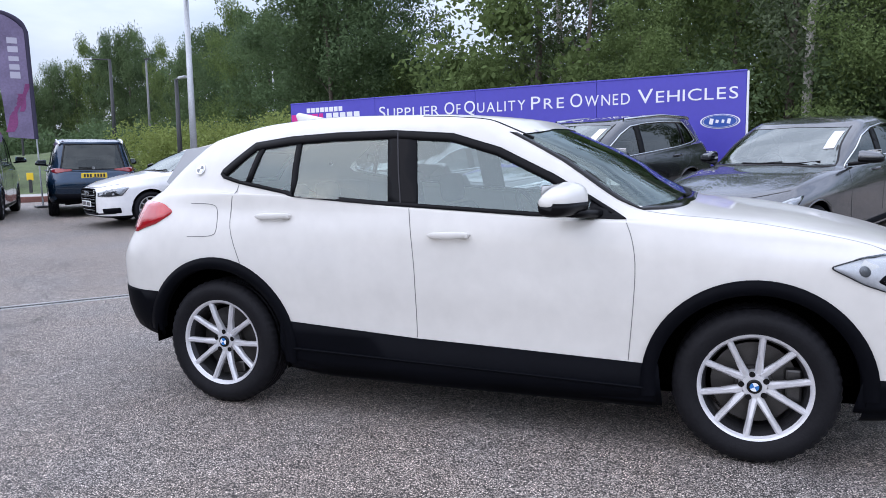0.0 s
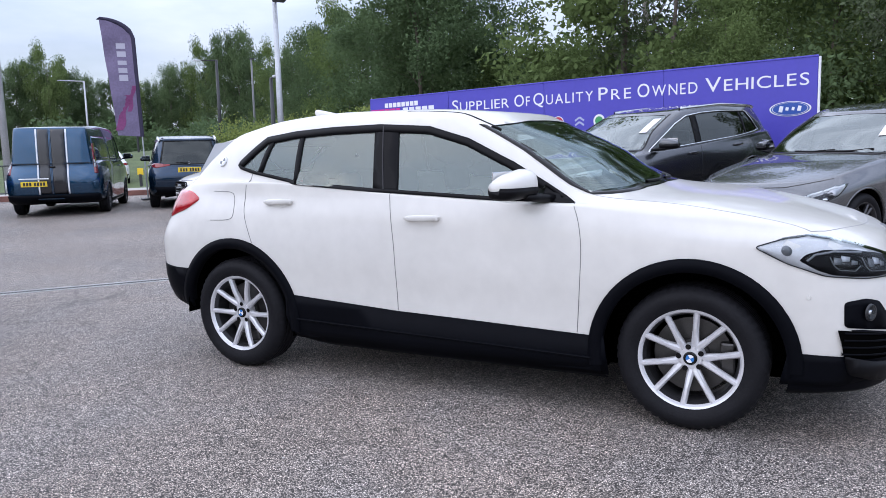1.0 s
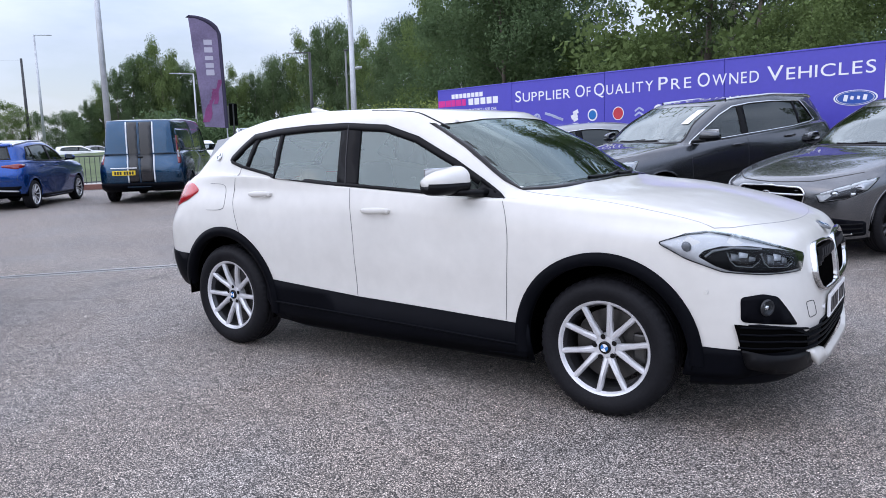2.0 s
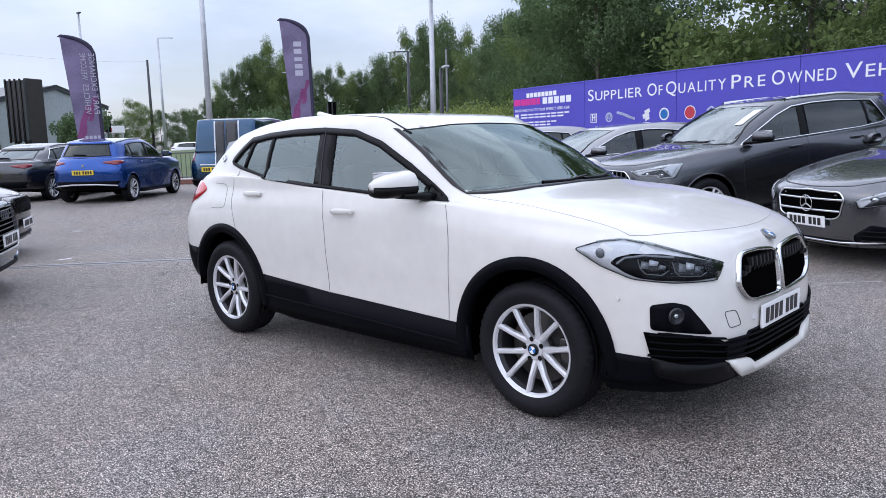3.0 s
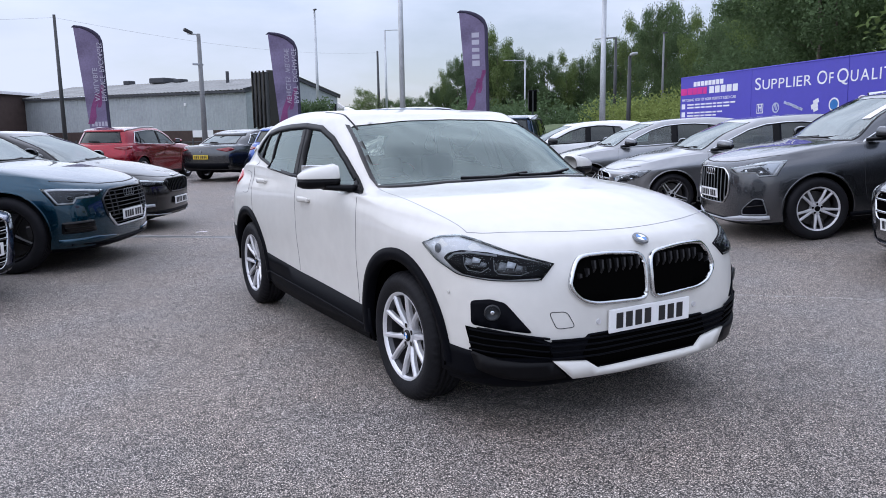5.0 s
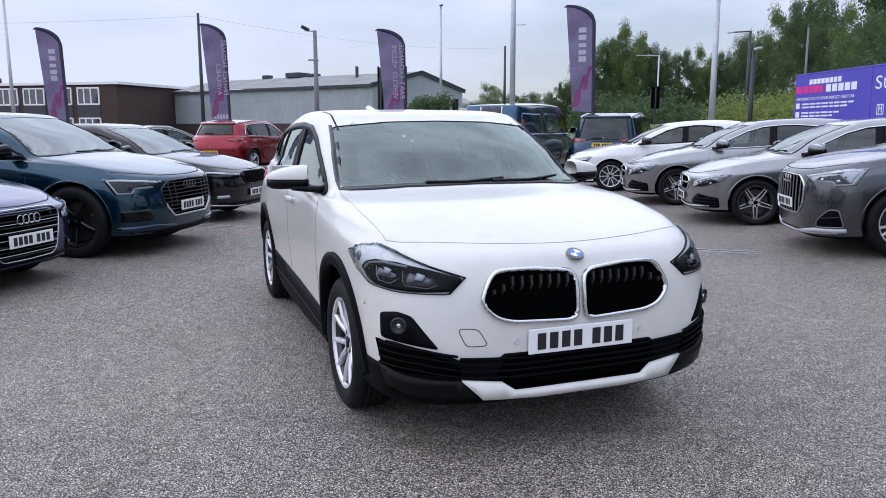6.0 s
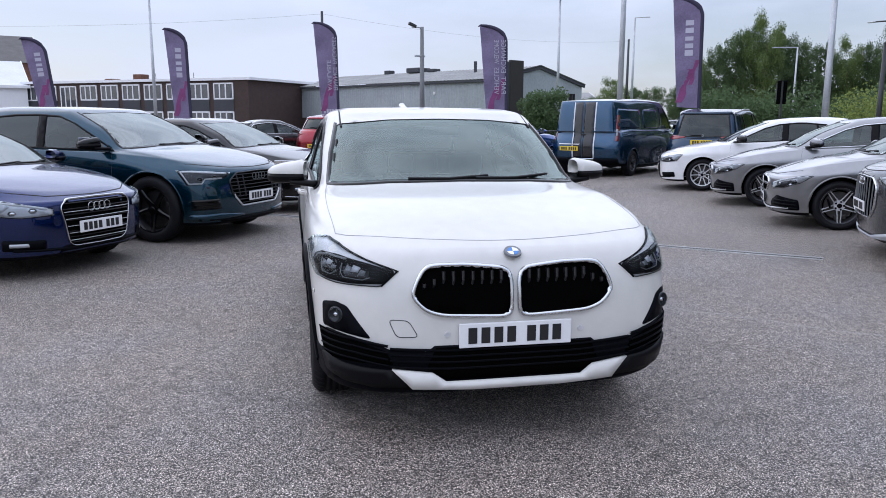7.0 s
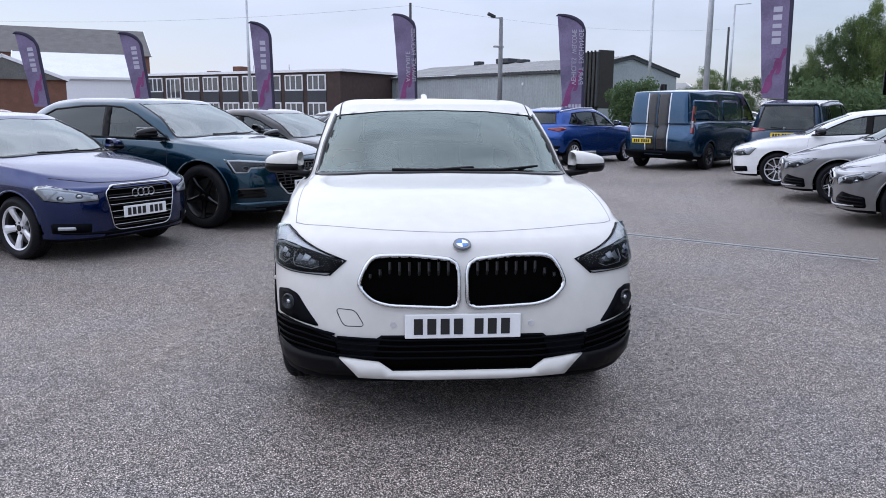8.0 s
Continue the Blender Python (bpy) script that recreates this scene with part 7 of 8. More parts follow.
    ring(6.48, 0.085, 0.125, BADGE_WHITE)
    ring(6.48, 0.0, 0.085, green, 1.0, -0.003)
    # oval mark near the right end
    for r, dy, mm in ((0.325, 0, BADGE_WHITE), (0.30, -0.004, mat("oval_blue", (0.02, 0.08, 0.36), rough=0.3))):
        v, f = lathe([(0.0, -0.003), (r, -0.003), (r, 0.0)], 40)
        o = mesh_part("oval_mark", [(q[0], q[1], q[2] * 0.37) for q in v], f, mm, ob, False)
        o.matrix_basis = pose(10.0, -0.018 + dy, 1.705)
    v, f = lathe([(0.27, -0.003), (0.28, -0.004), (0.28, 0.0)], 40)
    o = mesh_part("oval_mark", [(q[0], q[1], q[2] * 0.355) for q in v], f, BADGE_WHITE, ob, False)
    o.matrix_basis = pose(10.0, -0.024, 1.705)
    for q, (w_, h_) in enumerate(((0.10, 0.13), (0.08, 0.07), (0.07, 0.07), (0.09, 0.11))):
        part("oval_mark", box_bm(w_ * 0.6, 0.004, h_ * 0.75, pose(9.86 + q * 0.095, -0.026, 1.705, 0, 12, 0), 0.001, 1), BADGE_WHITE, ob)


banner()


# ---- feather flags ----
def flag_cloth():
    m = mat("flag_purple_cloth", (0.185, 0.15, 0.245), rough=0.8, vary=0.25, scale=2.0, bump=0.1, bscale=25)
    return m


FLAG = flag_cloth()
FLAG_DARK = mat("flag_sleeve", (0.035, 0.03, 0.06), rough=0.8)
FLAG_PINK = mat("flag_magenta_print", (0.22, 0.055, 0.16), rough=0.8, vary=0.3, scale=3)
FLAG_TEXT = mat("flag_white_print", (0.46, 0.44, 0.52), rough=0.8)


def flag(x, y, top, h, words, bottom, wide=0.78, lean=0.0):
    ob = thing("feather_flag", pose(x, y, 0, 0, lean, h), "purple feather flag with white print on a curved pole", "flag", "feather flags along the kerb")
    part("pole_base", box_bm(0.4, 0.4, 0.06, pose(0, 0, 0.03), 0.02), POLE_DARK, ob)
    nz, nx = 40, 8
    z1 = top

    def xs(z):
        t = min(1.0, (z - (z1 - 0.55)) / 0.55)
        return 0.0 if t < 0 else -wide * (1 - math.sqrt(1 - t * t))

    def rip(u, z):
        return 0.035 * math.sin(z * 3.1 + u * 2.0) * u + 0.02 * math.sin(z * 7 + u * 5) * u

    v, f = [], []
    for i in range(nz + 1):
        z = bottom + (z1 - bottom) * (1 - (1 - i / nz) ** 1.5)
        x0 = xs(z)
        x1 = -wide * (0.76 + 0.24 * (z - bottom) / (z1 - bottom))
        for j in range(nx + 1):
            u = j / nx
            v.append((x0 + (x1 - x0) * u, rip(u, z), z + (0.06 * u if i < 2 else 0)))
    for i in range(nz):
        for j in range(nx):
            a = i * (nx + 1) + j
            f.append((a, a + 1, a + nx + 2, a + nx + 1))
    mesh_part("flag_cloth", v, f, FLAG, ob)
    # sleeve and pole
    zs = [bottom + (z1 - bottom) * (1 - (1 - i / 30) ** 1.6) for i in range(31)]
    pts = [(xs(z) - 0.02, 0, z) for z in zs]
    cu_v, cu_f = [], []
    for i, p in enumerate(pts):
        for k in range(8):
            a = 2 * math.pi * k / 8
            cu_v.append((p[0] + 0.052 * math.cos(a), 0.03 * math.sin(a), p[2] + (0.04 * math.cos(a) if i > 22 else 0.0)))
    for i in range(30):
        for k in range(8):
            cu_f.append((i * 8 + k, i * 8 + (k + 1) % 8, i * 8 + 8 + (k + 1) % 8, i * 8 + 8 + k))
    mesh_part("sleeve", cu_v, cu_f, FLAG_DARK, ob)
    part("pole", cyl_bm(0.022, 0.018, bottom + 0.1, pose(-0.02, 0, (bottom + 0.1) / 2), 12), GALV, ob)

    def blot(x_, z_, w_, h_, mm, skew=0.0, bulge=0.0):
        vv, ff = [], []
        for i in range(9):
            for sx in (0, 1):
                zz = z_ + h_ * i / 8
                xx = x_ + w_ * sx + skew * i / 8 + bulge * math.sin(i * 1.1) * (0.3 + 0.7 * sx)
                vv.append((xx, rip(min(1, -xx / wide), zz) - 0.006, zz))
        for i in range(8):
            ff.append((2 * i, 2 * i + 1, 2 * i + 3, 2 * i + 2))
        mesh_part("flag_print", vv, ff, mm, ob)
    H = z1 - bottom
    blot(-wide * 0.82, bottom + H * 0.06, wide * 0.22, H * 0.30, FLAG_PINK, wide * 0.36, wide * 0.05)
    blot(-wide * 0.40, bottom + H * 0.22, wide * 0.12, H * 0.22, FLAG_PINK, wide * 0.20, wide * 0.03)
    if words:
        for k, wd in enumerate(words):
            # the print shows through from the back of the cloth, so it reads reversed
            total = H * (0.58 if k == 0 or len(wd) > 12 else 0.33)
            up = bottom + H * 0.28
            for one in wd.split():
                long = total * (len(one) + 0.4) / (len(wd) + 0.4 * wd.count(" "))
                t = text_mesh("lettering", one, 0.30, FLAG_TEXT, ob, pose(0, 0, 0))
                xs_ = [q.co.x for q in t.data.vertices]
                kk = 0.94 * long / (max(xs_) - min(xs_))
                t.matrix_basis = pose(-wide * (0.20 + 0.26 * k), -0.035, up, 90) @ pose(0, 0, 0, 0, 0, 90) @ Matrix.Diagonal((kk, -0.75, 1, 1))
                up += long + total / len(wd) * 0.6
        for k in range(5):
            blot(-wide * (0.68 - 0.125 * k), bottom + H * 0.035, wide * 0.09, H * 0.045, FLAG_TEXT)
    else:
        for k in range(5):
            blot(-wide * 0.56, bottom + H * (0.48 + 0.068 * k), wide * 0.27, H * (0.052, 0.042, 0.036, 0.046, 0.046)[k], FLAG_TEXT)


FLAG_POS = [(-15.54, 11.05, 5.02, None, 1.80, 0.86), (-19.75, 6.30, 4.58, ("PART EXCHANGE", "VEHICLES WELCOME"), 1.42, 0.90), (-24.15, 0.91, 5.02, ("FINANCE PACKAGES", "AVAILABLE"), 1.55, 0.84),
            (-23.29, -4.40, 4.55, None, 1.36, 0.72), (-23.87, -8.83, 4.24, None, 1.72, 0.70), (-21.82, -11.64, 4.0, None, 1.50, 0.62)]
for fx, fy, ft, fw, fb, fwide in FLAG_POS:
    turn = 90 + math.degrees(math.atan2(fy + 1.5, fx - 4.8)) + 180
    flag(fx, fy, ft, turn, fw, fb, fwide, -1.0 if fy > -6 else -6.0)


# ---- lamp posts and other poles ----
def post(name, x, y, h, r, material, label, head=None, turn=0, reach=1.2):
    ob = thing(name, pose(x, y, 0, 0, 0, turn), label, "pole")
    part("post_base", cyl_bm(r * 1.35, r * 1.25, 0.5, pose(0, 0, 0.25), 16), material, ob, smooth=True)
    part("post_shaft", cyl_bm(r * 1.15, r * 0.7, h, pose(0, 0, h / 2), 16), material, ob, smooth=True)
    if head == "arm":
        part("arm", cyl_bm(0.03 + reach * 0.012, 0.03 + reach * 0.012, reach, pose(reach / 2, 0, h, 0, 88, 0), 10), material, ob)
        part("lantern", box_bm(0.5, 0.18, 0.09, pose(reach + 0.1, 0, h + 0.02), 0.03), GALV, ob)
    elif head == "cap":
        part("lantern", box_bm(0.5, 0.2, 0.12, pose(0.1, 0, h + 0.04), 0.03), POLE_DARK, ob)
    elif head == "flood":
        part("arm", box_bm(0.5, 0.06, 0.06, pose(-0.2, 0, h - 0.1), 0.01), material, ob)
        part("lantern", box_bm(0.42, 0.34, 0.10, pose(-0.45, 0, h - 0.08, 0, 12, 0), 0.03), POLE_DARK, ob)
    elif head == "cctv":
        part("bracket", box_bm(0.5, 0.05, 0.05, pose(-0.2, 0, h - 0.03), 0.01), GALV, ob)
        part("camera_box", box_bm(0.34, 0.12, 0.12, pose(-0.42, 0, h + 0.05, 0, 20, 0), 0.03), POLE_DARK, ob)
        part("collar", box_bm(0.45, 0.06, 0.08, pose(-0.1, 0, h * 0.78), 0.02), GALV, ob)
    return ob


# ---- trees ----
def leaf_material(name, color):
    """Thin leaves: part of the light is reflected, part comes through."""
    m = mat(name, color, rough=0.7, vary=0.40, scale=0.6, random_tint=0.6, spec=0.10)
    nt = m.node_tree
    b = nt.nodes["Principled BSDF"]
    src = b.inputs["Base Color"].links[0].from_socket
    out = next(n for n in nt.nodes if n.type == "OUTPUT_MATERIAL")
    tr = nt.nodes.new("ShaderNodeBsdfTranslucent")
    mix = nt.nodes.new("ShaderNodeMixShader")
    mix.inputs[0].default_value = 0.38
    nt.links.new(src, tr.inputs["Color"])
    nt.links.new(b.outputs[0], mix.inputs[1])
    nt.links.new(tr.outputs[0], mix.inputs[2])
    nt.links.new(mix.outputs[0], out.inputs["Surface"])
    return m


LEAF_MATS = [leaf_material("leaf_green_%s" % n, c) for n, c in (("dark", (0.098, 0.148, 0.070)), ("mid", (0.105, 0.155, 0.070)), ("light", (0.140, 0.195, 0.070)), ("dull", (0.118, 0.152, 0.085)), ("bright", (0.225, 0.275, 0.085)))]
BARK = mat("grey_bark", (0.12, 0.10, 0.08), rough=0.9, vary=0.4, scale=3, bump=0.6, bscale=20)
BIRCH = mat("birch_bark", (0.42, 0.40, 0.36), rough=0.8, vary=0.5, scale=2.5, bump=0.3, bscale=20)


def tree(name, h, spread, leaves, leaf, leafmat, bark, rng, base=0.22, sparse=0.0, label="", m=None):
    ob = thing(name, m or pose(0, 0, 0), label, "tree", "trees behind the lot")
    v, f = [], []

    def limb(p0, p1, r0, r1, seg=6, n=7):
        base_i = len(v)
        for i in range(seg + 1):
            t = i / seg
            p = p0.lerp(p1, t) + Vector((math.sin(t * 5 + p0.x * 3) * 0.04, math.cos(t * 4 + p0.y) * 0.04, 0)) * (p1 - p0).length * 0.3 * (t if seg > 2 else 0)
            r = r0 + (r1 - r0) * t
            for k in range(n):
                a = 2 * math.pi * k / n
                v.append((p.x + r * math.cos(a), p.y + r * math.sin(a), p.z))
        for i in range(seg):
            for k in range(n):
                f.append((base_i + i * n + k, base_i + i * n + (k + 1) % n, base_i + (i + 1) * n + (k + 1) % n, base_i + (i + 1) * n + k))

    r = h * 0.0125
    limb(Vector((0, 0, -0.2)), Vector((rng.uniform(-0.3, 0.3), rng.uniform(-0.3, 0.3), h * 0.93)), r, r * 0.15, 10, 9)
    clumps = []
    nl = 26
    for k in range(nl):
        z0 = h * (base + (0.95 - base) * (k + rng.random()) / nl)
        a = k * 2.4 + rng.uniform(-0.5, 0.5)
        t = (z0 / h - base) / (1 - base)
        reach = spread * (0.45 + 1.0 * math.sin(math.pi * min(1, max(0.02, t * 0.85 + 0.12)))) * rng.uniform(0.55, 1.05) * 0.75
        tip = Vector((math.cos(a) * reach, math.sin(a) * reach, z0 + reach * rng.uniform(0.05, 0.5)))
        limb(Vector((0, 0, z0 * 0.93)), tip, r * 0.36 * (1.1 - t), 0.012, 4, 5)
        for q in range(4):
            c = Vector((0, 0, z0 * 0.95)).lerp(tip, 0.45 + 0.2 * q) + Vector((rng.gauss(0, 0.3), rng.gauss(0, 0.3), rng.gauss(0, 0.25))) * spread * 0.22
            clumps.append((c, spread * rng.uniform(0.16, 0.34)))
    mesh_part("trunk", v, f, bark, ob)
    lv, lf = [], []
    per = leaves // len(clumps)
    for c, cr in clumps:
        if rng.random() < sparse:
            continue
        for _ in range(per):
            d = Vector((rng.gauss(0, 1), rng.gauss(0, 1), rng.gauss(0, 0.75)))
            d = d.normalized() * cr * (rng.random() ** 0.45)
            p = c + d
            n = Vector((rng.gauss(0, 1), rng.gauss(0, 1), rng.gauss(0.6, 0.8))).normalized()
            t1 = n.orthogonal().normalized()
            t1 = Matrix.Rotation(rng.uniform(0, 6.28), 3, n) @ t1
            t2 = n.cross(t1)
            s1, s2 = leaf * rng.uniform(0.6, 1.3), leaf * rng.uniform(0.35, 0.7)
            b = len(lv)
            lv += [p - t1 * s1, p + t2 * s2 - n * s2 * 0.3, p + t1 * s1 - n * s1 * 0.25, p - t2 * s2 - n * s2 * 0.3]
            lf.append((b, b + 1, b + 2, b + 3))
    crown = mesh_part("crown", lv, lf, leafmat, ob, False)
    return ob


# ---- posts, by kind ----
GREY_POLE = mat("weathered_grey_pole", (0.16, 0.165, 0.17), rough=0.6, vary=0.25, scale=3)
post("lamp_post", -11.51, 12.14, 5.35, 0.085, GALV, "grey steel floodlight post behind the parked cars", "flood", 150)
post("tall_post", -23.27, 11.95, 10.5, 0.11, GALV, "tall plain grey steel lighting column")
post("lamp_post", -60.4, 22.7, 11.9, 0.13, GALV, "tall grey street lighting column across the road", "cap")
post("camera_post", -24.18, 4.11, 4.95, 0.10, GREY_POLE, "short galvanised post with security cameras", "cctv", 110)
post("street_lamp", -72.2, 35.4, 12.2, 0.13, GALV, "street lamp with a single arm across the road", "arm", 65)
post("utility_pole", -90.0, 43.0, 11.9, 0.19, POLE_DARK, "dark wooden utility pole")
post("utility_pole", -56.1, 1.7, 9.7, 0.14, POLE_DARK, "dark wooden utility pole carrying thin wires")
post("lamp_post", -61.0, -11.8, 11.2, 0.13, GALV, "tall grey street lighting column", "cap")
post("lamp_post", -36.0, -20.5, 10.5, 0.12, GALV, "tall grey street lighting column near the corner", "cap")
post("signal_post", -34.13, 33.78, 7.25, 0.12, POLE_DARK, "dark column with a small lantern before the trees", "arm", 200)
post("lamp_post", -45.0, 49.7, 9.5, 0.11, GREY_POLE, "slim grey street lighting column before the trees", "cap")
post("street_lamp", -37.6, 57.9, 9.6, 0.12, GALV, "slim street lamp before the trees", "arm", 190)
post("street_lamp", -103.8, 78.0, 12.9, 0.16, GALV, "street lamp with a long arm by the far road", "arm", 232, 3.4)
post("lamp_post", -16.99, 18.45, 4.02, 0.09, POLE_DARK, "short dark post with a pale lantern by the bank", "arm", 330, 0.5)


def tube(name, pts, r, material, parent, n=6):
    v, f = [], []
    for p in pts:
        for k in range(n):
            a = 2 * math.pi * k / n
            v.append((p[0] + r * math.cos(a), p[1] + r * math.cos(a) * 0.0 + r * 0.0, p[2] + r * math.sin(a)))
    for i in range(len(pts) - 1):
        for k in range(n):
            f.append((i * n + k, i * n + (k + 1) % n, (i + 1) * n + (k + 1) % n, (i + 1) * n + k))
    return mesh_part(name, v, f, material, parent)


def wire(a, b, sag, label):
    ob = thing("overhead_wire", pose(0, 0, 0), label, "cable")
    pts = []
    for i in range(25):
        t = i / 24
        p = Vector(a).lerp(Vector(b), t)
        pts.append((p.x, p.y, p.z - sag * 4 * t * (1 - t)))
    tube("strand", pts, 0.006, POLE_DARK, ob)


wire((-56.1, 1.7, 9.5), (-70, -45, 9.6), 0.8, "thin black overhead wire between utility poles")
wire((-56.1, 1.7, 9.5), (-90, 43, 11.7), 0.9, "thin black overhead wire across the sky")


# ---- billboard, traffic light ----
def billboard():
    ob = thing("billboard", pose(-61.5, 18.35, 0, 0, 0, 29), "back of a tall black roadside billboard with ribbed casing", "billboard")
    part("casing", box_bm(1.75, 0.5, 4.7, pose(0, -0.6, 4.15), 0.05), POLE_DARK, ob)
    part("screen", box_bm(0.3, 1.7, 5.0, pose(0.78, 0.25, 4.15), 0.05), BROWN_BLACK, ob)
    for k in range(4):
        part("rib", box_bm(0.14, 0.12, 4.9, pose(-0.78 + k * 0.45, -0.88, 4.15), 0.02), GLOSS_BLACK, ob)
    for x in (-0.5, 0.5):
        part("leg", box_bm(0.3, 0.3, 1.9, pose(x, -0.55, 0.95), 0.02), POLE_DARK, ob)


BROWN_BLACK = mat("brown_black_panel", (0.022, 0.018, 0.016), rough=0.6, vary=0.2, scale=2)
billboard()


def traffic_light(x, y, turn, label):
    ob = thing("traffic_light", pose(x, y, 0, 0, 0, turn), label, "traffic light", "traffic lights at the junction")
    part("pole", cyl_bm(0.06, 0.06, 3.6, pose(0, 0, 1.8), 12), POLE_DARK, ob)
    box = part("signal_head", box_bm(0.3, 0.34, 1.0, pose(0.15, 0, 3.0), 0.04), POLE_DARK, ob)
    part("backing_board", box_bm(0.03, 0.6, 1.3, pose(0.0, 0, 3.0), 0.03), GLOSS_BLACK, ob)
    for k, c in enumerate(((0.25, 0.01, 0.01), (0.25, 0.12, 0.01), (0.01, 0.12, 0.05))):
        part("lens", cyl_bm(0.1, 0.1, 0.03, pose(0.31, 0, 3.3 - 0.3 * k, 0, 90), 16), mat("signal_lens_%d" % k, c, rough=0.2), box)
        part("visor", box_bm(0.2, 0.24, 0.02, pose(0.38, 0, 3.42 - 0.3 * k)), POLE_DARK, box)


traffic_light(-57.0, 22.8, 200, "black traffic light seen from behind at the junction")
traffic_light(-57.6, 22.2, 290, "black traffic light turned aside at the junction")
traffic_light(-33.0, 26.0, 180, "black traffic light beyond the parked cars")


# ---- kerb, pavement, railing ----
KERB = [(-12.0, 21.0), (-16.5, 15.0), (-20.0, 9.3), (-24.6, 3.0), (-25.6, -4.0), (-25.8, -14.0), (-25.8, -40.0)]


def offset_line(line, d):
    out = []
    for i, p in enumerate(line):
        a = Vector(line[max(0, i - 1)])
        b = Vector(line[min(len(line) - 1, i + 1)])
        t = (b - a).normalized()
        out.append((p[0] + t.y * d, p[1] - t.x * d))
    return out


def strip(name, line, d0, d1, z0, z1, material, label, category):
    a, b = offset_line(line, d0), offset_line(line, d1)
    n = len(a)
    v = [(x, y, z1) for x, y in a] + [(x, y, z1) for x, y in b] + [(x, y, z0) for x, y in a] + [(x, y, z0) for x, y in b]
    f = []
    for i in range(n - 1):
        f += [(i, i + 1, n + i + 1, n + i), (2 * n + i, 2 * n + i + 1, i + 1, i), (n + i, n + i + 1, 3 * n + i + 1, 3 * n + i)]
    ob = mesh_part(name, v, f, material, None, False)
    return tagged(ob, label, category, kind="structure")


LINE = [tuple(p) for p in soft_line([(x, y) for x, y in KERB], 2)]
strip("kerb", LINE, 0.0, 0.22, -0.1, 0.16, KERB_RED, "low worn reddish brick kerb along the edge of the lot", "kerb")
strip("pavement", LINE, 0.22, 2.6, -0.1, 0.13, CONCRETE, "pale concrete pavement outside the lot", "pavement")


def railing():
    ob = thing("railing", pose(0, 0, 0), "dark metal railing with upright bars along the pavement", "railing")
    steel = mat("railing_paint", (0.05, 0.06, 0.06), rough=0.5, vary=0.2, scale=5)
    path = densify([Vector(p) for p in offset_line(LINE, 0.5)], 0.14, False)
    path = [p for p in path if -14.0 < p.y < 10.5]
    bar = bpy.data.meshes.new("bar")
    bm = box_bm(0.016, 0.016, 0.85, pose(0, 0, 0.60))
    bm.to_mesh(bar)
    bm.free()
    bar.materials.append(steel)
    post_me = bpy.data.meshes.new("railing_post")
    bm = box_bm(0.05, 0.05, 1.1, pose(0, 0, 0.62), 0.006, 1)
    bm.to_mesh(post_me)
    bm.free()
    post_me.materials.append(steel)
    for k, p in enumerate(path):
        o = new("railing_post" if k % 14 == 0 else "bar", post_me if k % 14 == 0 else bar)
        o.parent = ob
        o.location = (p.x, p.y, 0)
    for z in (0.22, 1.05):
        tube("rail", [(p.x, p.y, z) for p in path], 0.022, steel, ob)


railing()


def marker_post():
    ob = thing("marker_post", pose(-21.1, 15.65, 0.10, 0, 0, 30), "short yellow marker post with a dark plate on the pavement", "marker post")
    part("stem", box_bm(0.10, 0.07, 0.46, pose(0, 0, 0.23), 0.01), POLE_DARK, ob)
    part("plate", box_bm(0.22, 0.05, 0.26, pose(0, 0, 0.56), 0.015), PLATE_Y, ob)


marker_post()


# ---- grass bank and scrub ----
def bank():
    nx, ny = 60, 24
    v, f = [], []
    for i in range(nx + 1):
        a = radians(172 - 120 * i / nx)
        for j in range(ny + 1):
            t = j / ny
            near = 20.5 + 6.5 * max(0.0, math.cos((i / nx - 0.15) * 2.6)) + (12 if i / nx < 0.12 else 0)
            d = near + t * 60
            z = 0.02 + 1.5 * min(1, t * 5) ** 1.3 + 0.15 * math.sin(i * 1.3 + j) * min(1, t * 4)
            if i / nx < 0.28:
                z = 0.02 + (z - 0.02) * max(0.1, (i / nx - 0.05) / 0.23)
            v.append((d * math.cos(a), d * math.sin(a), z))
    for i in range(nx):
        for j in range(ny):
            q = i * (ny + 1) + j
            f.append((q, q + 1, q + ny + 2, q + ny + 1))
    ob = mesh_part("grass_bank", v, f, GRASS)
    tagged(ob, "rough green grass bank rising behind the lot", "grass", kind="structure")


bank()


def leaf_mass(name, spots, count, leaf, material, rng, label, category, flat=0.8):
    """Leaves gathered round many spots (x, y, z, radius), as one body of foliage."""
    lv, lf = [], []
    w = [s[3] ** 2 for s in spots]
    for s in rng.choices(spots, w, k=count):
        d = Vector((rng.gauss(0, 1), rng.gauss(0, 1), rng.gauss(0, flat))).normalized() * s[3] * rng.random() ** 0.35
        p = Vector(s[:3]) + d
        if p.z < 0.02:
            continue
        n = Vector((rng.gauss(0, 1), rng.gauss(0, 1), rng.gauss(0.6, 0.8))).normalized()
        t1 = Matrix.Rotation(rng.uniform(0, 6.28), 3, n) @ n.orthogonal().normalized()
        t2 = n.cross(t1)
        s1, s2 = leaf * rng.uniform(0.6, 1.3), leaf * rng.uniform(0.35, 0.7)
        b = len(lv)
        lv += [p - t1 * s1, p + t2 * s2 - n * s2 * 0.3, p + t1 * s1 - n * s1 * 0.25, p - t2 * s2 - n * s2 * 0.3]
        lf.append((b, b + 1, b + 2, b + 3))
    ob = mesh_part(name, lv, lf, material, None, False)
    return tagged(ob, label, category, kind="stuff")


RNG = random.Random(7)
spots = []
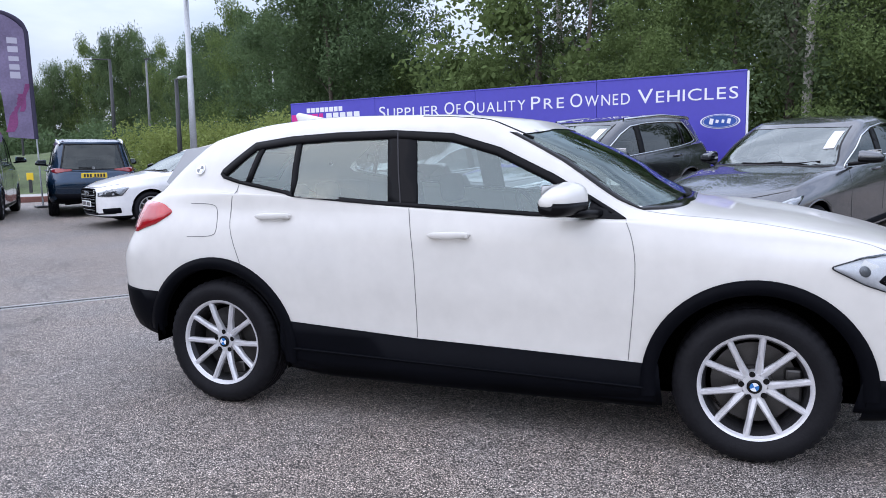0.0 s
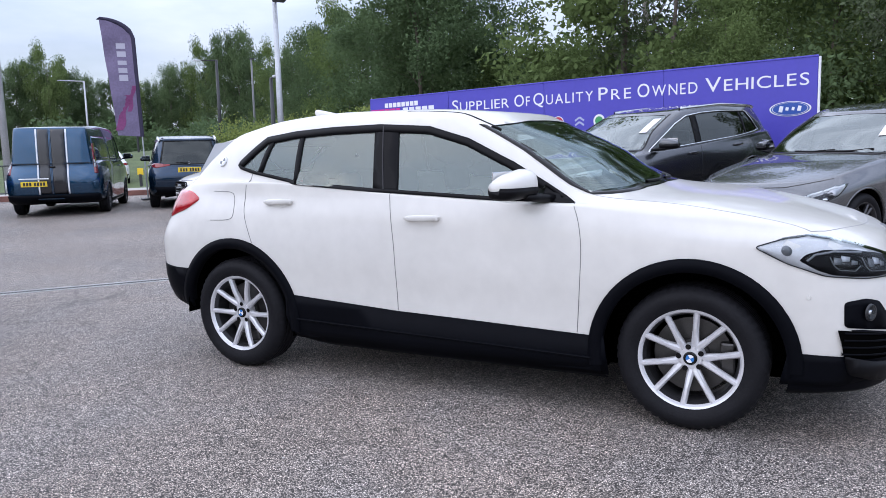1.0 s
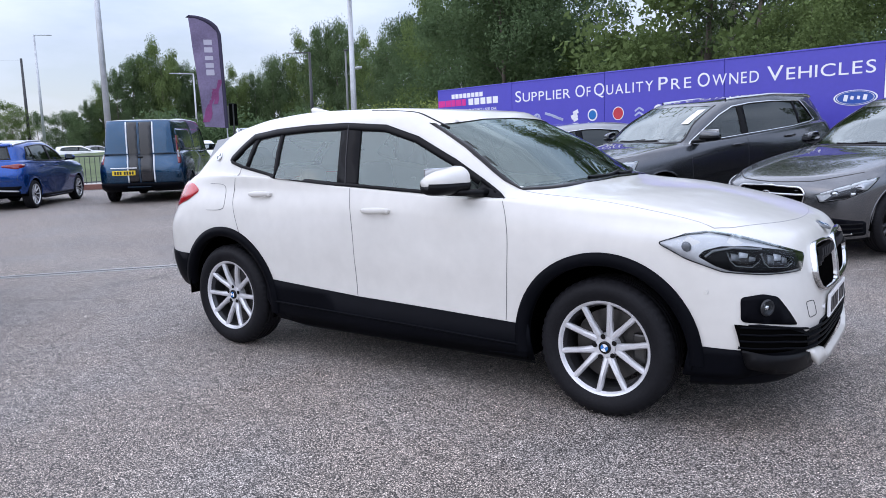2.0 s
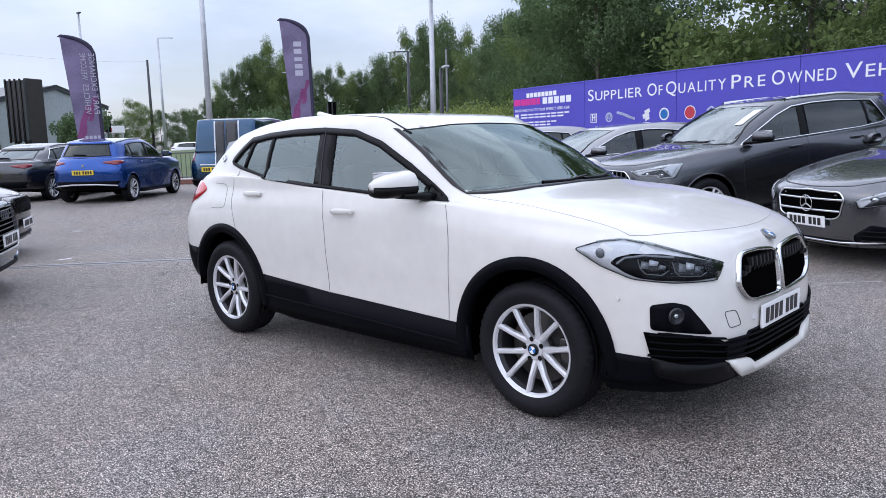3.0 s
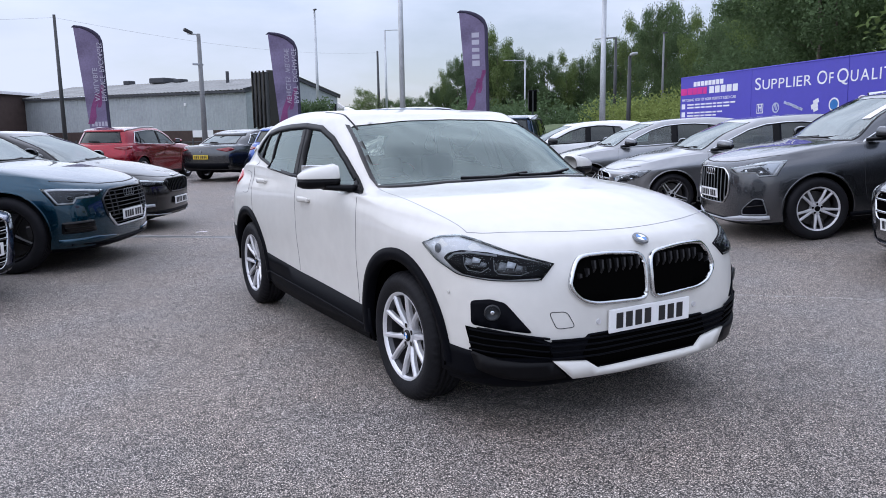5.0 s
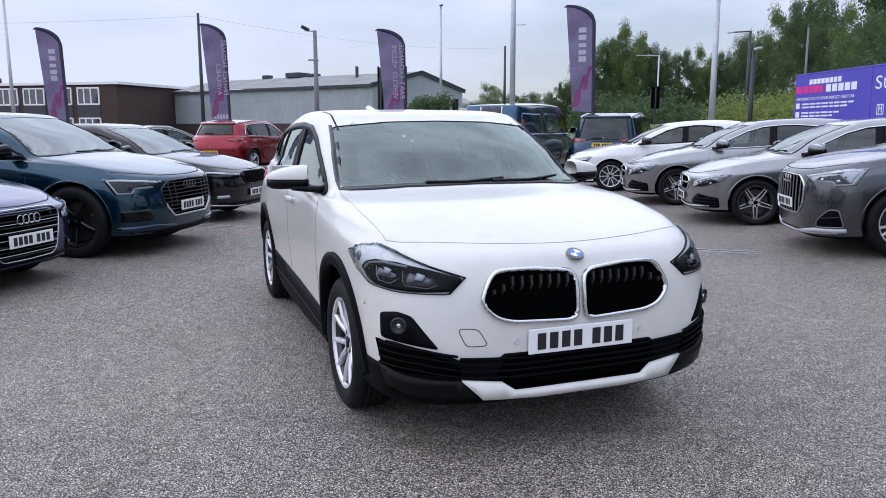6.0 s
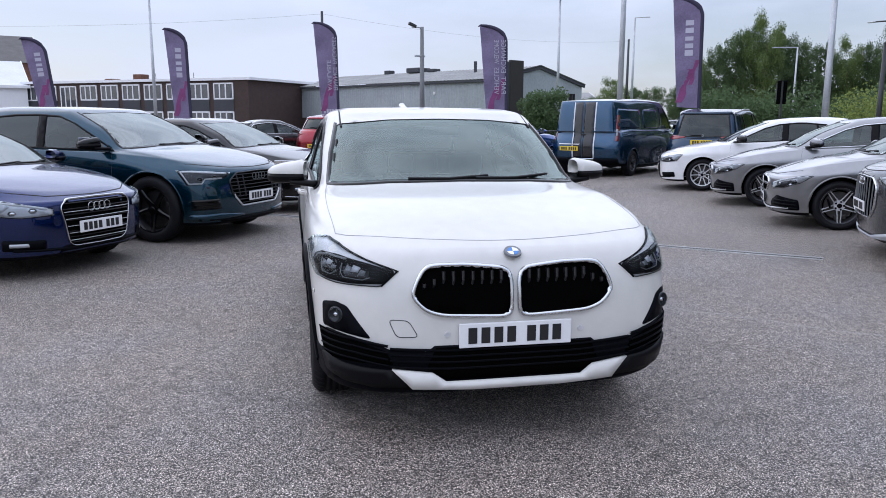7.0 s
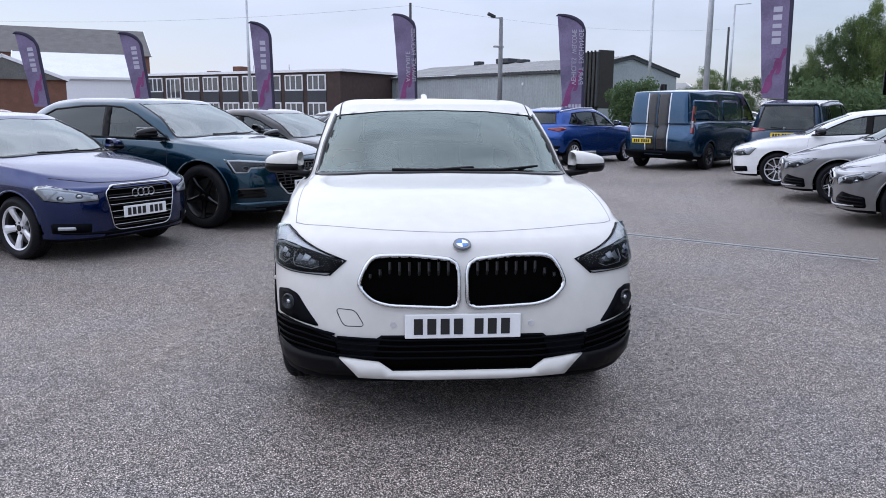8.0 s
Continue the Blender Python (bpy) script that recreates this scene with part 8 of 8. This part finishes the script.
for k in range(150):
    t = RNG.random()
    x, y = -23.5 + 15.5 * t, 23.0 - 6.0 * t
    spots.append((x + RNG.gauss(0, 0.9), y + 1.5 + RNG.gauss(0, 0.9), RNG.uniform(0.7, 2.3), RNG.uniform(0.5, 0.95)))
leaf_mass("hedge_scrub", spots, 30000, 0.075, LEAF_MATS[4], RNG, "bright yellow green scrub growing over the bank", "hedge")
spots = [(x0 + RNG.gauss(0, 0.6), y0 + RNG.gauss(0, 0.6), RNG.uniform(0.5, 3.1), RNG.uniform(0.5, 1.0)) for x0, y0 in ((-47.7, 16.8), (-48.5, 17.6)) for _ in range(24)]
leaf_mass("bush", spots, 14000, 0.11, LEAF_MATS[0], RNG, "dense green bush beside the junction", "bush")
spots = []
for k in range(90):
    a = radians(RNG.uniform(36, 108))
    d = RNG.uniform(16.0, 18.5)
    spots.append((d * math.cos(a), d * math.sin(a) + 1.5, RNG.uniform(0.4, 3.4), RNG.uniform(0.6, 1.2)))
leaf_mass("undergrowth", spots, 30000, 0.085, LEAF_MATS[1], RNG, "tangled green undergrowth behind the hoarding", "undergrowth")

TREES = [
    tree("broadleaf_tree", 13.0, 4.2, 27000, 0.105, LEAF_MATS[0], BARK, RNG, 0.05, 0.10, "tall dark green broadleaf tree", pose(-16.8, 36.5, 0)),
    tree("broadleaf_tree", 10.0, 4.0, 26000, 0.10, LEAF_MATS[1], BARK, RNG, 0.04, 0.10, "spreading mid green broadleaf tree", pose(-17, 31.5, 0)),
    tree("birch_tree", 14.0, 3.0, 13000, 0.075, LEAF_MATS[3], BIRCH, RNG, 0.26, 0.35, "tall slender birch with pale trunk and airy crown", pose(-4.2, 24.0, 0)),
    tree("broadleaf_tree", 8.5, 3.4, 24000, 0.085, LEAF_MATS[2], BARK, RNG, 0.04, 0.1, "light green broadleaf tree with low branches", pose(7.0, 20.5, 0)),
    tree("woodland_tree", 13.0, 3.2, 13000, 0.08, LEAF_MATS[1], BARK, RNG, 0.20, 0.4, "tall thin tree with dark trunk and open crown", pose(8.6, 24.5, 0)),
]


def put_tree(kind, bearing, d, height, wide=1.0):
    """A copy of one of the trees at a bearing and distance from the lot, scaled to a height."""
    x, y = 1.5 + d * math.cos(radians(bearing)), -4 + d * math.sin(radians(bearing))
    o = copy_thing(TREES[kind], pose(x, y, -0.1, 0, 0, (bearing * 73) % 360))
    sc = height / (13.0, 10.0, 14.0, 8.5, 13.0)[kind]
    o.scale = (sc * wide, sc * wide, sc)


# near wood behind the hoarding, with a gap where the sky comes through
for k in range(16):
    az = 58 + k * 3.5
    if not 105 < az < 112.5 and k not in (10, 11):
        put_tree((4, 3, 2, 1)[k % 4], az, 26 + (k * 5 % 4) * 2.6, 8.6 + 1.3 * (k * 3 % 5))
for k in range(13):
    az = 56 + k * 5.2
    put_tree((0, 1, 0, 3)[k % 4], az, 39 + (k * 3 % 4) * 2.5, 6.0 if 96 < az < 117 else 11.0 + 0.9 * (k * 3 % 5))
# the depth of the wood behind those, lower where the sky comes through
spots = []
for k in range(420):
    az, d = RNG.uniform(54, 121), RNG.uniform(41, 50)
    top = float(np.interp(az, [54, 89, 93, 97, 104, 107, 112, 114.5, 121], [12.5, 12.0, 10.0, 7.8, 7.2, 6.6, 6.4, 8.0, 9.0])) - 0.8 + RNG.gauss(0, 0.6)
    spots.append((1.5 + d * math.cos(radians(az)), -4 + d * math.sin(radians(az)), 0.6 + (top - 0.6) * RNG.random() ** 0.8, RNG.uniform(0.8, 1.6)))
leaf_mass("woodland", spots, 125000, 0.135, LEAF_MATS[0], RNG, "dense dark green wood behind the lot", "woodland")
put_tree(2, 84.9, 23.0, 13.5)
put_tree(3, 96.0, 23.0, 5.2)
put_tree(3, 80.0, 22.0, 5.5)
put_tree(3, 108.5, 27.0, 4.6)
# thicket along the foot of the receding trees
spots = []
for k in range(120):
    az, d = radians(RNG.uniform(119, 145.5)), RNG.uniform(54, 64)
    spots.append((1.5 + d * math.cos(az), -4 + d * math.sin(az), RNG.uniform(0.5, 2.6), RNG.uniform(1.0, 1.8)))
leaf_mass("thicket", spots, 30000, 0.17, LEAF_MATS[0], RNG, "dark green thicket along the foot of the far trees", "undergrowth")
# receding tree line: bearing and elevation of each top
FAR_ROW = [(150.2, 2.4), (149.2, 3.2), (148.3, 4.1), (147.3, 5.3), (146.2, 6.1), (145.2, 6.8), (144.3, 6.7), (143.2, 6.1), (142.0, 5.4), (140.6, 5.3), (139.2, 5.1), (137.9, 5.2), (136.6, 6.1), (135.3, 6.2), (134.2, 7.4), (132.9, 8.3), (131.8, 8.7), (130.6, 7.4),
           (129.3, 7.2), (128.0, 7.7), (126.8, 8.6), (125.5, 9.6), (124.0, 10.2), (122.5, 10.7), (120.5, 11.0), (118.5, 11.2)]


def row_depth(bearing):
    """How far off the receding wood stands at a bearing."""
    return float(np.interp(bearing, [118.5, 124, 130, 136], [55, 80, 120, 150]))


def row_top(bearing):
    """Its height there."""
    el = float(np.interp(-bearing, [-q[0] for q in FAR_ROW], [q[1] for q in FAR_ROW]))
    return 1.35 + row_depth(bearing) * math.tan(radians(el))


for k, (az, el) in enumerate(FAR_ROW):
    put_tree((1, 0, 3, 0)[k % 4], az, row_depth(az) + (k * 7 % 3) * 2, row_top(az), 0.55 if az > 127 else 0.8)
spots = []
for k in range(800):
    az = RNG.uniform(118.5, 150.2)
    d = row_depth(az) * RNG.uniform(1.03, 1.08)
    r = d * RNG.uniform(0.004, 0.011)
    spots.append((1.5 + d * math.cos(radians(az)), -4 + d * math.sin(radians(az)), 0.5 + (row_top(az) * 0.88 - r - 0.5) * RNG.random() ** 0.85, r))
leaf_mass("far_wood", spots, 60000, 0.30, LEAF_MATS[0], RNG, "dense green wood receding along the road", "woodland")
for k in range(7):
    put_tree((1, 0, 3)[k % 3], 150.8 + k * 1.5, 96 + (k * 5 % 3) * 5, (5.4 if k < 3 else 4.3) + 0.5 * (k % 3))


# ---- buildings across the road ----
BRICK_DARK = mat("dark_brown_brick", (0.055, 0.035, 0.030), rough=0.9, vary=0.3, scale=2.0, bump=0.2, bscale=40)
SLATE_PANEL = mat("dark_slate_panel", (0.045, 0.048, 0.055), rough=0.8, vary=0.2, scale=1.0)
WHITE_PVC = mat("white_window_frame", (0.75, 0.75, 0.76), rough=0.5, vary=0.05, scale=3)
DULL_GLASS = mat("dull_window_pane", (0.05, 0.055, 0.06), rough=0.06, coat=0.6, vary=0.5, scale=0.6)
ROOF_FELT = mat("grey_roof_felt", (0.20, 0.20, 0.20), rough=0.9, vary=0.3, scale=0.8)
TIN = mat("pale_corrugated_steel", (0.33, 0.36, 0.37), rough=0.6, metal=0.2, vary=0.15, scale=0.4)
TIN_ROOF = mat("weathered_sheet_roof", (0.27, 0.27, 0.26), rough=0.8, vary=0.3, scale=0.5)
TILE_ROOF = mat("grey_tile_roof", (0.12, 0.115, 0.11), rough=0.9, vary=0.3, scale=0.8, bump=0.3, bscale=8)
RED_BRICK = mat("red_brown_brick", (0.16, 0.075, 0.05), rough=0.9, vary=0.3, scale=2.0)


def office_block():
    a, b = Vector((-85.6, -5.4, 0)), Vector((-107, -37, 0))
    d = b - a
    L = d.length
    ob = thing("office_block", pose(a.x, a.y, 0, 0, 0, math.degrees(math.atan2(d.y, d.x))), "two storey dark brick office block with white framed windows", "building")
    H, D = 5.9, 14.0
    part("wall", box_bm(L, 0.3, H, pose(L / 2, 0.15, H / 2)), BRICK_DARK, ob)
    part("wall", box_bm(0.3, D, H, pose(0.15, -D / 2 + 0.0, H / 2)), BRICK_DARK, ob)
    part("wall", box_bm(0.3, D, H, pose(L - 0.15, -D / 2, H / 2)), BRICK_DARK, ob)
    part("wall", box_bm(L, 0.3, H, pose(L / 2, -D + 0.15, H / 2)), BRICK_DARK, ob)
    part("roof", box_bm(L + 0.6, D + 0.6, 0.2, pose(L / 2, -D / 2 + 0.1, H + 0.1), 0.03), ROOF_FELT, ob)
    part("fascia", box_bm(L + 0.7, 0.12, 0.32, pose(L / 2, 0.48, H + 0.08), 0.02), WHITE_PVC, ob)
    part("fascia", box_bm(0.12, D + 0.7, 0.32, pose(-0.36, -D / 2 + 0.1, H + 0.08), 0.02), WHITE_PVC, ob)
    n = 10
    step = (L - 3.0) / n
    for k in range(n):
        x = 1.9 + step * (k + 0.45)
        part("panel", box_bm(step - 0.7, 0.08, 1.5, pose(x, 0.34, 2.95), 0.01), SLATE_PANEL, ob)
        for z, h in ((4.60, 1.75), (1.45, 1.5)):
            w = step * 0.76
            if k == 7 and z > 3:
                h, z = 2.6, 4.1
            win = part("window", box_bm(w, 0.05, h, pose(x, 0.33, z)), DULL_GLASS, ob)
            for dx in (-w / 2, -w * 0.12, w * 0.2, w / 2):
                part("frame_bar", box_bm(0.15, 0.10, h + 0.1, pose(x + dx, 0.36, z)), WHITE_PVC, win)
            for dz in (-h / 2, h / 2):
                part("frame_bar", box_bm(w + 0.1, 0.10, 0.16, pose(x, 0.36, z + dz)), WHITE_PVC, win)
    for x, hh in ((L * 0.55, 1.0), (L * 0.68, 0.5)):
        part("chimney", box_bm(1.4, 1.4, hh, pose(x, -5, H + 0.2 + hh / 2), 0.05), RED_BRICK, ob)
    for x in (L * 0.46, L * 0.3):
        part("aerial", cyl_bm(0.04, 0.03, 1.0, pose(x, -4, H + 0.7), 6), POLE_DARK, ob)


office_block()


def warehouse():
    a, b = Vector((-96.0, -0.5, 0)), Vector((-69.5, 18.8, 0))
    d = b - a
    L = d.length
    ob = thing("warehouse", pose(a.x, a.y, 0, 0, 0, math.degrees(math.atan2(d.y, d.x))), "long grey corrugated steel warehouse on a dark brick base", "building")
    H, D, R = 5.3, 17.0, 1.7
    # corrugated front, built as folded sheet
    v, f = [], []
    n = int(L / 0.18)
    for i in range(n + 1):
        x = L * i / n
        y = -0.06 if i % 2 else 0.0
        v += [(x, y, 1.6), (x, y, H)]
    for i in range(n):
        f.append((2 * i, 2 * i + 2, 2 * i + 3, 2 * i + 1))
    mesh_part("cladding", v, f, TIN, ob, False)
    part("base_wall", box_bm(L, 0.3, 1.6, pose(L / 2, 0.1, 0.8)), BRICK_DARK, ob)
    part("inner_wall", box_bm(L - 0.1, 0.2, H - 0.1, pose(L / 2, 0.2, H / 2)), TIN, ob)
    # gable end
    v = [(L, 0.05, 0), (L, D, 0), (L, D, H), (L, D / 2, H + R), (L, 0.05, H), (L - 0.3, 0.05, 0), (L - 0.3, D, 0), (L - 0.3, D, H), (L - 0.3, D / 2, H + R), (L - 0.3, 0.05, H)]
    mesh_part("gable", v, [(0, 1, 2, 3, 4), (9, 8, 7, 6, 5), (0, 5, 6, 1), (1, 6, 7, 2), (2, 7, 8, 3), (3, 8, 9, 4), (4, 9, 5, 0)], TIN, ob, False)
    for y0, z0, y1, z1 in ((-0.4, H + 0.0, D / 2, H + R), (D / 2, H + R, D + 0.4, H)):
        m = int(L / 0.25)
        v, f = [], []
        for i in range(m + 1):
            x = -0.3 + (L + 0.6) * i / m
            w = 0.09 if i % 2 else 0.0
            v += [(x, y0, z0 + 0.12 + w), (x, y1, z1 + 0.12 + w)]
        for i in range(m):
            f.append((2 * i, 2 * i + 2, 2 * i + 3, 2 * i + 1))
        mesh_part("roof_sheet", v, f, TIN_ROOF, ob, False)
        cy, cz = (y0 + y1) / 2, (z0 + z1) / 2
        ang = math.degrees(math.atan2(z1 - z0, y1 - y0))
        part("verge_trim", box_bm(0.16, math.hypot(y1 - y0, z1 - z0), 0.45, pose(L + 0.12, cy, cz + 0.05, ang), 0.02), SLATE_PANEL, ob)
    part("gutter", box_bm(L + 0.4, 0.2, 0.22, pose(L / 2, -0.32, H - 0.02), 0.03), SLATE_PANEL, ob)
    for x, w, h in ((L * 0.28, 1.0, 0.5), (L * 0.44, 2.2, 0.6), (L * 0.52, 1.2, 0.4)):
        part("roof_vent", box_bm(w, w, h, pose(x, D / 2, H + R + 0.1 + h / 2), 0.1), SLATE_PANEL, ob)
    part("flue", cyl_bm(0.18, 0.18, 1.2, pose(L * 0.8, 5.5, H + 1.9), 10), SLATE_PANEL, ob)
    part("wall_light", box_bm(0.25, 0.15, 0.3, pose(L * 0.77, -0.12, 4.2), 0.04), WHITE_PVC, ob)
    part("low_panel", box_bm(2.6, 0.08, 0.7, pose(L - 5.5, -0.1, 1.25), 0.02), WHITE_PVC, ob)


warehouse()


def hall(name, x, y, turn, L, D, H, R, wall, roof, label, white=False):
    ob = thing(name, pose(x, y, 0, 0, 0, turn), label, "building")
    part("wall", box_bm(L, D, H, pose(0, 0, H / 2)), wall, ob)
    v = [(-L / 2 - 0.3, -D / 2 - 0.4, H), (L / 2 + 0.3, -D / 2 - 0.4, H), (L / 2 + 0.3, D / 2 + 0.4, H), (-L / 2 - 0.3, D / 2 + 0.4, H), (-L / 2 - 0.3, 0, H + R), (L / 2 + 0.3, 0, H + R)]
    mesh_part("roof", v, [(0, 1, 5, 4), (2, 3, 4, 5), (0, 4, 3), (1, 2, 5), (0, 3, 2, 1)], roof, ob, False)
    if white:
        part("bargeboard", box_bm(L + 0.7, 0.12, 0.35, pose(0, -D / 2 - 0.42, H + 0.05), 0.02), WHITE_PVC, ob)
    for sgn in (-1, 1):
        for e in (-1, 1):
            ang = math.degrees(math.atan2(R, D / 2 + 0.4)) * (1 if sgn < 0 else -1)
            part("bargeboard", box_bm(0.12, math.hypot(R, D / 2 + 0.4), 0.3, pose(e * (L / 2 + 0.34), sgn * (D / 4 + 0.1), H + R / 2, ang), 0.02), WHITE_PVC, ob)


hall("long_hall", -128.4, -68.0, 112, 52, 22, 10.0, 5.0, RED_BRICK, TILE_ROOF, "long hall with a grey tiled pitched roof")
hall("low_hall", -111.1, -45.5, 112, 15, 20, 5.4, 3.9, WHITE_PVC, mat("white_sheet_roof", (0.62, 0.63, 0.65), rough=0.6, vary=0.1, scale=0.5), "low white roofed shed before the hall", True)
hall("brick_house", -71.6, -36.8, 205, 10, 10, 4.0, 2.1, RED_BRICK, TILE_ROOF, "small brick house with white bargeboards")
hall("shop", -118, 42, 150, 14, 10, 4.0, 0.6, WHITE_PVC, mat("red_fascia", (0.5, 0.05, 0.05), rough=0.6, vary=0.1, scale=1), "far white shop with a red fascia")
hall("far_shed", -150, 30, 80, 60, 20, 5.0, 2.0, TIN, TIN_ROOF, "far pale sheet metal shed")


def forecourt_kiosk():
    red = mat("red_fascia_sheet", (0.45, 0.02, 0.03), rough=0.4, vary=0.1, scale=2)
    ob = thing("forecourt_kiosk", pose(-74.3, 30.1, 0, 0, 0, 66), "far open kiosk with red and white fascia across the road", "kiosk")
    part("canopy", box_bm(3.6, 2.6, 0.70, pose(0, 0, 2.92), 0.03), WHITE_PVC, ob)
    for x, w in ((-1.45, 0.5), (-0.75, 0.6), (-0.1, 0.45), (0.45, 0.35)):
        part("fascia_mark", box_bm(w, 0.02, 0.36, pose(x, -1.312, 2.88), 0.006), red, ob)
    for x in (-1.6, 1.6):
        for y in (-1.1, 1.1):
            part("post", cyl_bm(0.07, 0.07, 2.58, pose(x, y, 1.29), 12), GALV, ob)
    part("counter", box_bm(2.6, 0.6, 1.05, pose(-0.2, 0.7, 0.525), 0.02), SLATE_PANEL, ob)
    part("cabinet", box_bm(0.9, 0.8, 1.75, pose(2.4, -0.2, 0.875), 0.03), WHITE_PVC, ob)


forecourt_kiosk()
